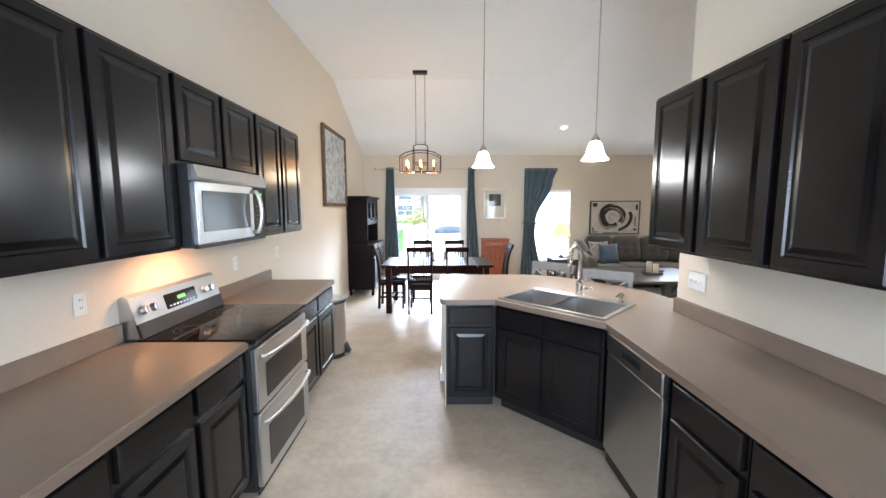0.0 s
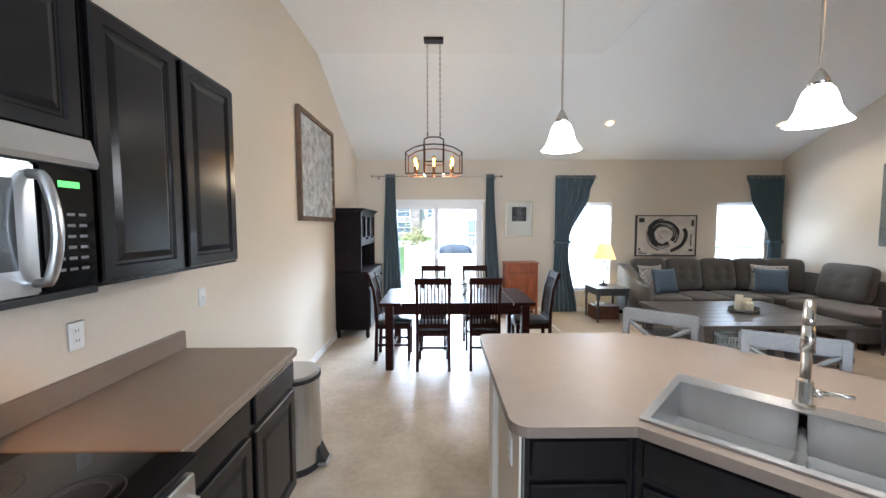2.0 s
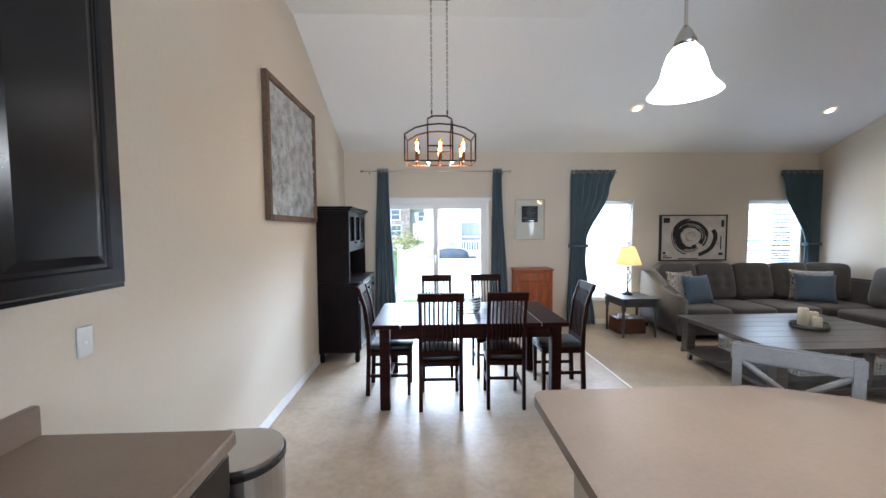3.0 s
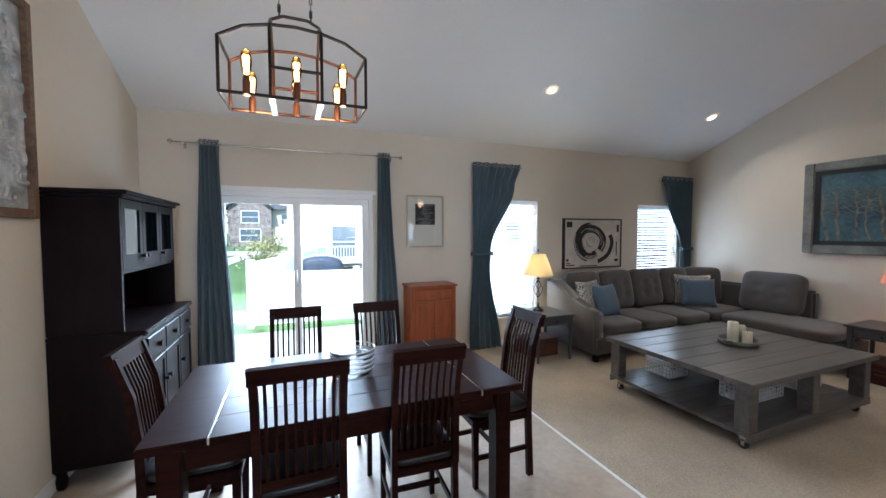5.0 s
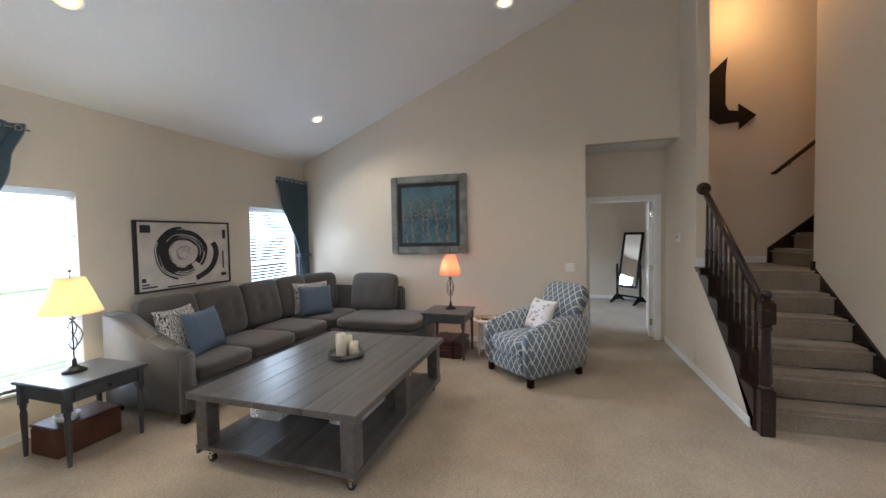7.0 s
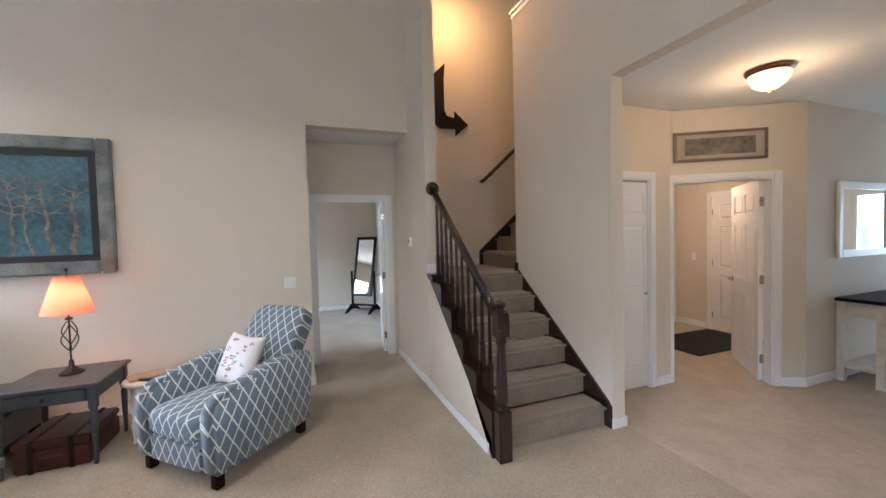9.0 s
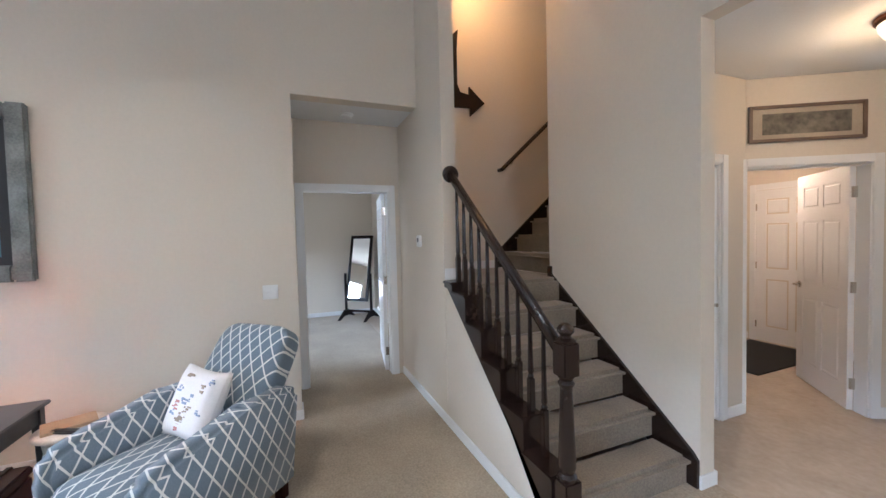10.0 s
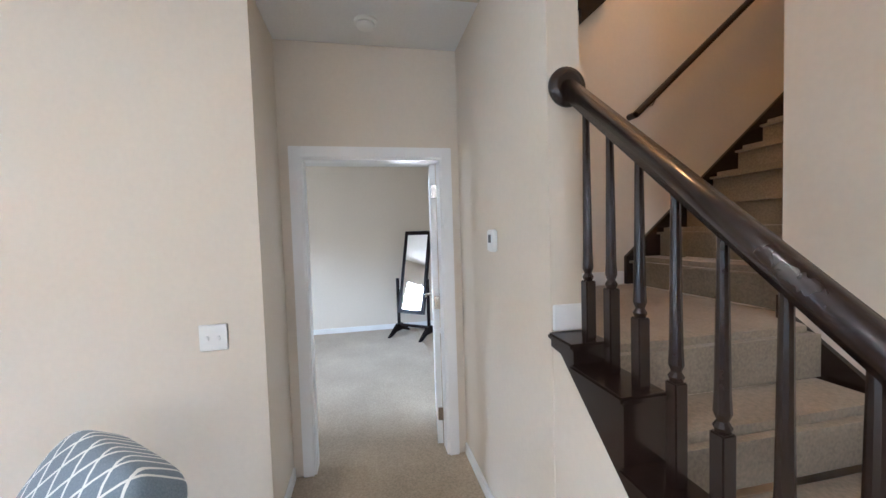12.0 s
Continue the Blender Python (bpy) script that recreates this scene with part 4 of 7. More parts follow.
def relief_panel():
    """Square pressed-metal wall art with scrolling leaf relief in a wooden frame."""
    t = thing("wall_art", pose(WX + 0.003, 5.20, 1.662), "embossed silver metal wall panel in weathered wooden frame", "wall art")
    L, H = 1.27, 1.19
    part("frame", boxes((0, 0.045, 0, 0.05, 0, H), (0, 0.045, L - 0.05, L, 0, H), (0, 0.045, 0.05, L - 0.05, 0, 0.05), (0, 0.045, 0.05, L - 0.05, H - 0.05, H), bevel=0.004), mat("rustic_brown_wood", (0.16, 0.10, 0.062), 0.7, var=0.3, scale=5, fine=0.2, fine_scale=40, bump=0.3, bump_scale=50), t)
    m = bpy.data.materials.new("pressed_tin")
    m.use_nodes = True
    b = m.node_tree.nodes["Principled BSDF"]
    b.inputs["Metallic"].default_value = 0.45
    b.inputs["Roughness"].default_value = 0.42
    n, ln = m.node_tree.nodes, m.node_tree.links
    tc, no, ra = n.new("ShaderNodeTexCoord"), n.new("ShaderNodeTexNoise"), n.new("ShaderNodeValToRGB")
    ln.new(tc.outputs["Object"], no.inputs["Vector"])
    no.inputs["Scale"].default_value, no.inputs["Detail"].default_value = 9, 6
    ra.color_ramp.elements[0].color, ra.color_ramp.elements[1].color = (0.36, 0.38, 0.39, 1), (0.62, 0.64, 0.65, 1)
    ra.color_ramp.elements[0].position, ra.color_ramp.elements[1].position = 0.36, 0.64
    ln.new(no.outputs[0], ra.inputs[0]), ln.new(ra.outputs[0], b.inputs["Base Color"])
    part("sheet", boxes((0.004, 0.018, 0.05, L - 0.05, 0.05, H - 0.05)), m, t)
    rnd = random.Random(5)
    quads = [(0.05 + 0.585 * i, 0.05 + 0.545 * j) for i in range(2) for j in range(2)]
    for k, (qy, qz) in enumerate(quads):
        bm = bmesh.new()
        for mir in (0, 1):
            for s in range(17):
                cy, cz = 0.045 + 0.22 * rnd.random(), 0.05 + 0.445 * (s + rnd.random()) / 17
                turns, r0, a0, hand = 1.15, 0.034 + 0.034 * rnd.random(), 6.28 * rnd.random(), rnd.choice((-1, 1))
                last = None
                for i in range(15):
                    f = i / 14
                    a, r = a0 + hand * turns * 2 * math.pi * f, r0 * (1 - 0.72 * f)
                    y, z = cy + r * math.cos(a), cz + r * math.sin(a)
                    y = min(max(y, 0.006), 0.289)
                    p = (0.019, qy + (y if not mir else 0.585 - y) , qz + min(max(z, 0.01), 0.535))
                    if last and (Vector(p) - Vector(last)).length > 0.003:
                        tube(bm, last, p, 0.0125 * (1.2 - 0.6 * f), n=6, caps=False)
                    last = p
        tagged(part("scroll_relief", smooth(bm), m, t), kind="stuff")


relief_panel()


def chandelier():
    t = thing("chandelier", pose(-0.285, 5.61, -0.015, 0, 0, 0) @ Matrix.Diagonal((0.95, 1, 1, 1)), "dark bronze open-cage linear chandelier with amber bulbs", "chandelier")
    top = FLAT + 0.015
    part("canopy", boxes((-0.115, 0.115, -0.055, 0.055, top - 0.035, top), bevel=0.005), IRON, t)
    for sx in (-0.075, 0.075):
        bm = bmesh.new()
        z, k = top - 0.036, 0
        while z > 2.66:
            tube(bm, (sx - (0.006 if k % 2 else 0), -(0 if k % 2 else 0.006), z), (sx - (0.006 if k % 2 else 0), -(0 if k % 2 else 0.006), z - 0.036), 0.0022, n=5)
            tube(bm, (sx + (0.006 if k % 2 else 0), (0 if k % 2 else 0.006), z), (sx + (0.006 if k % 2 else 0), (0 if k % 2 else 0.006), z - 0.036), 0.0022, n=5)
            tube(bm, (sx - (0.006 if k % 2 else 0), -(0 if k % 2 else 0.006), z), (sx + (0.006 if k % 2 else 0), (0 if k % 2 else 0.006), z), 0.0022, n=5)
            z, k = z - 0.032, k + 1
        part("chain", bm, IRON, t)
    r = 0.0075
    arch = [(-0.328, 2.43), (-0.23, 2.485), (-0.115, 2.512), (0.0, 2.52), (0.115, 2.512), (0.23, 2.485), (0.328, 2.43)]
    for sy in (-0.13, 0.13):
        s = 1.0 if sy < 0 else 0.97
        bm = bmesh.new()
        for p, q in zip(arch, arch[1:]):
            tube(bm, (p[0] * s, sy, p[1]), (q[0] * s, sy, q[1]), r, n=8)
        for p, q in (((-0.328, 2.20), (-0.328, 2.43)), ((0.328, 2.20), (0.328, 2.43)), ((-0.328, 2.20), (0.328, 2.20)), ((-0.115, 2.20), (-0.115, 2.512)), ((0.115, 2.20), (0.115, 2.512)), ((-0.115, 2.33), (0.115, 2.33))):
            tube(bm, (p[0] * s, sy, p[1]), (q[0] * s, sy, q[1]), r, n=8)
        part("side_frame", bm, IRON if sy < 0 else BRONZE, t)
    for x in (-0.328, 0.328):
        bm = bmesh.new()
        for z in (2.20, 2.43):
            tube(bm, (x, -0.13, z), (x * 0.97, 0.13, z), r, n=8)
        part("end_frame", bm, IRON, t)
    bm = bmesh.new()
    for x in (-0.115, 0.115):
        tube(bm, (x, -0.13, 2.512), (x, 0.0, 2.60), r, n=8), tube(bm, (x, 0.13, 2.512), (x, 0.0, 2.60), r, n=8)
    for p, q in (((-0.115, 2.60), (-0.06, 2.625)), ((-0.06, 2.625), (0.06, 2.625)), ((0.06, 2.625), (0.115, 2.60))):
        tube(bm, (p[0], 0, p[1]), (q[0], 0, q[1]), r, n=8)
    for sx in (-0.075, 0.075):
        tube(bm, (sx, 0, 2.615), (sx, 0, 2.67), 0.004, n=8)
    part("hanger_frame", bm, IRON, t)
    bulb_glass, filament = glass("amber_bulb_glass", (1.0, 0.66, 0.26)), glow("filament", (1.0, 0.66, 0.24), 9)
    for x in (-0.215, 0.0, 0.215):
        for y in (-0.128, 0.126):
            so = part("socket", lathe(bmesh.new(), [(0.017, 2.195), (0.017, 2.25), (0.013, 2.275)], (x, y, 0), n=14, closed=True), BRONZE, t)
            part("bulb", smooth(lathe(bmesh.new(), [(0.012, 2.276), (0.020, 2.30), (0.024, 2.33), (0.024, 2.36), (0.016, 2.385), (0.004, 2.392)], (x, y, 0), n=14, closed=True)), bulb_glass, so, "amber glass filament bulb")
            bm = bmesh.new()
            for k in range(5):
                a = 2 * math.pi * k / 5
                tube(bm, (x + 0.006 * math.cos(a), y + 0.006 * math.sin(a), 2.285), (x + 0.011 * math.cos(a + 0.5), y + 0.011 * math.sin(a + 0.5), 2.362), 0.0048, n=5)
            part("filament", bm, filament, so, "glowing filament")
    for x in (-0.107, 0.107):
        part("lamp_bar", boxes((x - 0.014, x + 0.014, -0.13, 0.13, 2.190, 2.196)), NICKEL, t, "flat pale cross bar")
    for x in (-0.18, 0.18):
        lamp_light("chandelier_bulb", (-0.285 + x, 5.61, 2.14), 4, WARM, 0.09)


chandelier()


def patio_door():
    x0, x1, _, z1 = SLIDER
    t = tagged(thing("door_1", pose(0, NY, 0), "white vinyl sliding patio door with clear glass", "door"), kind="structure")
    part("frame", boxes((x0, x0 + 0.05, 0.02, 0.14, 0, z1), (x1 - 0.05, x1, 0.02, 0.14, 0, z1), (x0 + 0.05, x1 - 0.05, 0.02, 0.14, z1 - 0.055, z1), (x0 + 0.05, x1 - 0.05, 0.02, 0.14, 0, 0.035)), TRIM, t)
    mid = (x0 + x1) / 2
    for a, b, y in ((x0 + 0.05, mid + 0.045, 0.09), (mid - 0.045, x1 - 0.05, 0.045)):
        s = part("sash", boxes((a, a + 0.075, y, y + 0.04, 0.036, z1 - 0.056), (b - 0.075, b, y, y + 0.04, 0.036, z1 - 0.056), (a + 0.075, b - 0.075, y, y + 0.04, 0.036, 0.13), (a + 0.075, b - 0.075, y, y + 0.04, z1 - 0.13, z1 - 0.056)), TRIM, t)
        p = part("pane", boxes((a + 0.075, b - 0.075, y + 0.018, y + 0.022, 0.13, z1 - 0.13)), PANE, s)
        p.visible_shadow = False
    part("pull_handle", boxes((mid - 0.022, mid - 0.004, 0.02, 0.045, 0.98, 1.16), bevel=0.004), NICKEL, t)
    part("casing", boxes((x0 - 0.04, x1 + 0.04, -0.012, 0.02, z1 - 0.005, z1 + 0.045), bevel=0.003), TRIM, t)


patio_door()


def window(name, spec, blind=True, y=NY):
    x0, x1, z0, z1 = spec
    t = tagged(thing(name, pose(0, y, 0), "white vinyl double-hung window with lowered blind", "window"), kind="structure")
    part("window_frame", boxes((x0, x0 + 0.045, 0.07, 0.15, z0, z1), (x1 - 0.045, x1, 0.07, 0.15, z0, z1), (x0 + 0.045, x1 - 0.045, 0.07, 0.15, z1 - 0.045, z1), (x0 + 0.045, x1 - 0.045, 0.07, 0.15, z0, z0 + 0.05), (x0 + 0.045, x1 - 0.045, 0.085, 0.13, (z0 + z1) / 2 - 0.025, (z0 + z1) / 2 + 0.025)), TRIM, t)
    for a, b in ((z0 + 0.05, (z0 + z1) / 2 - 0.025), ((z0 + z1) / 2 + 0.025, z1 - 0.045)):
        p = part("pane", boxes((x0 + 0.045, x1 - 0.045, 0.105, 0.109, a, b)), PANE, t)
        p.visible_shadow = False
    part("window_sill", boxes((x0 - 0.03, x1 + 0.03, -0.03, 0.068, z0 - 0.022, z0), bevel=0.004), TRIM, t)
    if blind:
        b = thing("window_blind", pose(0, y, 0), "white horizontal slat blind, lowered and half open", "blind", "window blinds")
        part("head_rail", boxes((x0 + 0.006, x1 - 0.006, 0.008, 0.062, z1 - 0.06, z1 - 0.003), bevel=0.003), BLIND, b)
        z = z1 - 0.085
        sm = mesh_of("slat", turned(boxes((x0 + 0.01, x1 - 0.01, -0.0235, 0.0235, -0.0013, 0.0013)), Matrix.Rotation(radians(-24), 4, "X")), BLIND)
        while z > z0 + 0.05:
            s = new("slat", sm)
            s.parent, s.location = b, (0, 0.036, z)
            z -= 0.043
        part("bottom_rail", boxes((x0 + 0.01, x1 - 0.01, 0.016, 0.056, z0 + 0.012, z0 + 0.03), bevel=0.003), BLIND, b)
        bm = bmesh.new()
        for x in (x0 + 0.12, x1 - 0.12):
            tube(bm, (x, 0.012, z0 + 0.03), (x, 0.012, z1 - 0.06), 0.0012, n=5)
        part("ladder_cord", bm, BLIND, b)


window("window_1", WIN_A)
window("window_2", WIN_B)
# Frame of the added, unseen kitchen window.
window("window_unseen", UNSEEN_KWIN, blind=False, y=-2.74 - 0.02)


def curtain(x0, x1, z_top, left, right, label, folds=6, y=NY - 0.075, amp=0.028):
    """A hanging cloth; left and right are (height, x) lists from the top down."""
    t = thing("curtain", pose(0, y, 0), label, "curtain", "blue curtains")
    nu, nv = folds * 10, 40
    z_bot = left[-1][0]

    def edge(pts, z):
        for (za, xa), (zb, xb) in zip(pts, pts[1:]):
            if zb <= z <= za:
                f = (za - z) / (za - zb)
                f = f * f * (3 - 2 * f)
                return xa + (xb - xa) * f
        return pts[-1][1]
    bm = bmesh.new()
    rows = []
    for j in range(nv + 1):
        z = z_top + (z_bot - z_top) * j / nv
        a, b = edge(left, z), edge(right, z)
        squeeze = min(1.0, (b - a) / (x1 - x0))
        rows.append([])
        for i in range(nu + 1):
            u = i / nu
            ph = 2 * math.pi * folds * (u + 0.012 * math.sin(3 * z + 5 * u))
            rows[-1].append(bm.verts.new((a + (b - a) * u + 0.006 * math.sin(2 * ph), amp * (0.75 + 0.5 * squeeze) * math.sin(ph) * (1 + 0.25 * math.sin(1.7 * z + 9 * u)), z)))
    for p, q in zip(rows, rows[1:]):
        for i in range(nu):
            bm.faces.new((p[i], p[i + 1], q[i + 1], q[i]))
    ob = part("cloth", smooth(bm), CURTAIN, t)
    so = ob.modifiers.new("thickness", "SOLIDIFY")
    so.thickness = 0.003
    k = max(3, folds)
    for i in range(k):
        bm = bmesh.new()
        x = x0 + (x1 - x0) * (i + 0.5) / k
        for a in range(14):
            p, q = 2 * math.pi * a / 14, 2 * math.pi * (a + 1) / 14
            tube(bm, (x + 0.021 * math.cos(p), -amp - 0.004, z_top - 0.04 + 0.021 * math.sin(p)), (x + 0.021 * math.cos(q), -amp - 0.004, z_top - 0.04 + 0.021 * math.sin(q)), 0.004, n=6)
        part("grommet", bm, CHROME, t)
    return t


CL = "slate blue grommet curtain hanging beside the patio door"
curtain(-1.185, -1.005, 2.52, [(2.52, -1.185), (0.02, -1.25)], [(2.52, -1.005), (0.02, -0.90)], CL, folds=5)
curtain(0.625, 0.765, 2.52, [(2.52, 0.625), (0.02, 0.60)], [(2.52, 0.765), (0.02, 0.89)], CL, folds=4)
ta = curtain(1.875, 2.60, 2.50, [(2.50, 1.875), (1.35, 1.88), (0.02, 1.83)], [(2.50, 2.60), (2.2, 2.50), (1.35, 2.14), (1.1, 2.13), (0.02, 2.30)], "slate blue curtain tied back beside a window", folds=6)
tb = curtain(5.35, 6.03, 2.50, [(2.50, 5.35), (2.2, 5.43), (1.30, 5.80), (1.1, 5.80), (0.02, 5.66)], [(2.50, 6.03), (0.02, 6.03)], "slate blue curtain tied back in the room corner", folds=6)
for tt, a, b in ((ta, 1.87, 2.15), (tb, 5.79, 6.03)):
    part("tie_back", boxes((a, b, -0.05, -0.043, 1.285, 1.305), (a, b, 0.043, 0.05, 1.27, 1.32), (a - 0.004, a, -0.05, 0.05, 1.27, 1.32), (b, b + 0.004, -0.05, 0.05, 1.27, 1.32)), CURTAIN, tt)


def curtain_rod(a, b, z, finials=True):
    t = thing("curtain_rod", pose(0, NY - 0.075, z), "slim brushed nickel curtain rod on wall brackets", "curtain rod")
    bm = bmesh.new()
    tube(bm, (a, 0, 0), (b, 0, 0), 0.008, n=12)
    part("rod", bm, NICKEL, t)
    for x, s in ((a, -1), (b, 1)):
        if finials:
            bm = bmesh.new()
            bmesh.ops.create_uvsphere(bm, u_segments=16, v_segments=10, radius=0.024, matrix=Matrix.Translation((x + s * 0.02, 0, 0)))
            part("finial", smooth(bm), NICKEL, t)
        part("bracket", boxes((x - s * 0.09 - 0.006, x - s * 0.09 + 0.006, -0.01, 0.075, -0.02, 0.0), (x - s * 0.09 - 0.012, x - s * 0.09 + 0.012, 0.07, 0.075, -0.05, 0.02)), NICKEL, t)


curtain_rod(-1.40, 0.88, 2.48)
curtain_rod(1.86, 2.62, 2.46, False)
curtain_rod(5.33, 6.03, 2.46, False)

# small framed picture between door and window
GOLD = mat("pale_gold_frame", (0.50, 0.43, 0.32), 0.3, metal=0.8, var=0.1, bump=0.04)
MATBOARD = mat("ivory_mat_board", (0.74, 0.70, 0.63), 0.8, var=0.02, bump=0.03)
INK = mat("dark_ink", (0.02, 0.02, 0.022), 0.7, var=0.2, bump=0)
GREYINK = mat("grey_ink", (0.25, 0.26, 0.27), 0.7, var=0.2, scale=20, bump=0)
t = thing("framed_picture", pose(0.988, NY - 0.003, 1.392), "black and white print in thin gold frame", "picture")
part("frame", boxes((0, 0.022, -0.025, 0, 0, 0.655), (0.47, 0.492, -0.025, 0, 0, 0.655), (0.022, 0.47, -0.025, 0, 0, 0.022), (0.022, 0.47, -0.025, 0, 0.633, 0.655), bevel=0.003), GOLD, t)
part("mat_board", boxes((0.022, 0.47, -0.012, -0.004, 0.022, 0.633)), MATBOARD, t)
part("print", boxes((0.115, 0.377, -0.0145, -0.0122, 0.285, 0.545)), INK, t)
rnd = random.Random(3)
part("print_marks", boxes(*[(0.13 + 0.11 * rnd.random(), 0.27 + 0.09 * rnd.random(), -0.0155, -0.0147, 0.295 + 0.0165 * k, 0.302 + 0.0165 * k) for k in range(15)]), GREYINK, t)
p = part("pane", boxes((0.022, 0.47, -0.022, -0.020, 0.022, 0.633)), PANE, t)
p.visible_shadow = False


def cabinet_small():
    """Small cherry cabinet on short legs against the north wall."""
    t = thing("small_cabinet", pose(0.94, 7.76, 0), "small reddish cherry cabinet with one drawer and doors", "cabinet")
    w, d = 0.56, 0.34
    part("top", boxes((-0.02, w + 0.02, -0.02, d + 0.005, 0.935, 0.957), bevel=0.006), ORANGEWOOD, t)
    part("body", boxes((0.012, w - 0.012, 0.012, d, 0.14, 0.934)), ORANGEWOOD, t)
    for x in (0, w - 0.04):
        for y in (0, d - 0.04):
            bm = boxes((x, x + 0.04, y, y + 0.04, 0, 0.934), bevel=0.003)
            part("leg", bm, ORANGEWOOD, t)
    dr = part("drawer_front", shift(framed(w - 0.09, 0.12, SLAB), 0.045, 0.012, 0.79), ORANGEWOOD, t)
    part("handle", boxes((w / 2 - 0.05, w / 2 + 0.05, -0.022, -0.010, 0.845, 0.853), bevel=0.002), NICKEL, dr)
    for i in range(2):
        x = 0.045 + i * (w - 0.09) / 2
        dd = part("door", shift(framed((w - 0.096) / 2, 0.60, [(0, 0), (0, 0.012), (0.004, 0.016), (0.05, 0.016), (0.055, 0.009)]), x, 0.012, 0.165), ORANGEWOOD, t)
        bm = bmesh.new()
        k = w / 2 + (-0.028 if i == 0 else 0.028)
        tube(bm, (k, -0.004, 0.48), (k, -0.026, 0.48), 0.007, 0.011, n=12)
        part("knob", bm, NICKEL, dd)


cabinet_small()

# ---- living room ----


def sectional():
    t = thing("sectional_sofa", pose(0, 0, 0.010), "charcoal woven L-shaped sectional sofa with tufted back cushions", "sofa")
    part("base", boxes((3.02, 5.10, 7.06, 8.02, 0.09, 0.30), bevel=0.015), SOFA, t)
    part("chaise_base", boxes((5.11, 5.99, 5.84, 8.02, 0.09, 0.30), bevel=0.015), SOFA, t)
    part("back_frame", boxes((3.02, 5.99, 7.90, 8.03, 0.301, 0.80), bevel=0.03), SOFA, t)
    part("side_back_frame", boxes((5.90, 6.03, 6.32, 7.89, 0.301, 0.80), bevel=0.03), SOFA, t)
    bm = yz(prism(bmesh.new(), [(7.08, 0.09), (8.0, 0.09), (8.0, 0.92), (7.78, 0.90), (7.50, 0.70), (7.30, 0.63), (7.08, 0.60)], 2.995, 3.165))
    bmesh.ops.bevel(bm, geom=bm.edges[:], offset=0.022, segments=3, affect="EDGES")
    part("arm", smooth(bm), SOFA, t)
    for i in range(3):
        part("seat_cushion", shift(cushion(0.64, 0.74, 0.165, 0.22, n=8), 3.49 + i * 0.645, 7.41, 0.30), SOFA, t)
    part("corner_cushion", shift(cushion(0.80, 0.74, 0.165, 0.22, n=8), 5.51, 7.42, 0.30), SOFA, t)
    part("chaise_cushion", shift(cushion(0.86, 1.20, 0.165, 0.20, n=8), 5.545, 6.44, 0.30), SOFA, t)

    def back(x, y, turn, w, tufts):
        m = Matrix.Translation((x, y, 0.46)) @ Matrix.Rotation(radians(turn), 4, "Z") @ Matrix.Rotation(radians(-13), 4, "X")
        bm = cushion(w, 0.56, 0.21, 0.35, n=14)
        bm.transform(Matrix.Rotation(radians(90), 4, "X") @ Matrix.Translation((0, 0.28, -0.105)))
        spots = [(dx, z) for dx in (-w * 0.18, w * 0.18) for z in (0.20, 0.34)] if tufts else []
        for v in bm.verts:
            for sx, sz in spots:
                d2 = (v.co.x - sx) ** 2 + (v.co.z - sz) ** 2
                if v.co.y < 0:
                    v.co.y += 0.035 * math.exp(-d2 / 0.0016)
        b = part("back_cushion", turned(bm, m), SOFA, t)
        for sx, sz in spots:
            bm = bmesh.new()
            bmesh.ops.create_uvsphere(bm, u_segments=10, v_segments=6, radius=0.011, matrix=m @ Matrix.Translation((sx, -0.075, sz)) @ Matrix.Diagonal((1, 0.6, 1, 1)))
            part("button", smooth(bm), SOFA, b)
    for i in range(4):
        back(3.47 + i * 0.60, 7.74, 0, 0.60, i > 0)
    back(5.70, 7.62, -45, 0.52, False)
    back(5.79, 6.76, -90, 0.74, True)
    for x, y in ((3.07, 7.12), (3.07, 7.95), (4.4, 7.12), (5.16, 5.9), (5.93, 5.9), (5.93, 7.95), (5.16, 7.12)):
        part("foot", shift(boxes((-0.03, 0.03, -0.03, 0.03, 0, 0.089), bevel=0.004), x, y, 0), HUTCHWOOD, t)


sectional()

m = bpy.data.materials.new("black_white_woven_pattern")
m.use_nodes = True
n, ln = m.node_tree.nodes, m.node_tree.links
tc, wv, vo, ra = n.new("ShaderNodeTexCoord"), n.new("ShaderNodeTexWave"), n.new("ShaderNodeTexVoronoi"), n.new("ShaderNodeValToRGB")
wv.inputs["Scale"].default_value, wv.inputs["Distortion"].default_value, wv.inputs["Detail Scale"].default_value = 14, 9, 3
ln.new(tc.outputs["Object"], wv.inputs["Vector"])
ra.color_ramp.interpolation = "CONSTANT"
ra.color_ramp.elements[0].color, ra.color_ramp.elements[1].color = (0.05, 0.05, 0.055, 1), (0.58, 0.55, 0.50, 1)
ra.color_ramp.elements[1].position = 0.42
ln.new(wv.outputs[0], ra.inputs[0]), ln.new(ra.outputs[0], n["Principled BSDF"].inputs["Base Color"])
n["Principled BSDF"].inputs["Roughness"].default_value = 0.9
PATTERN = m
GP = "throw pillows on the sofa"
one("throw_pillow", pillow(0.46, 0.46, 0.15), PATTERN, pose(3.42, 7.53, 0.475, -16, 0, 12), "black and white patterned throw pillow on grey sofa", "pillow", GP)
one("throw_pillow", pillow(0.42, 0.42, 0.15), BLUECLOTH, pose(3.55, 7.37, 0.475, -18, 0, 10), "slate blue square throw pillow on grey sofa", "pillow", GP)
one("throw_pillow", pillow(0.50, 0.46, 0.14), PATTERN, pose(5.34, 7.50, 0.475, -15, 0, -38), "black and white patterned throw pillow in sofa corner", "pillow", GP)
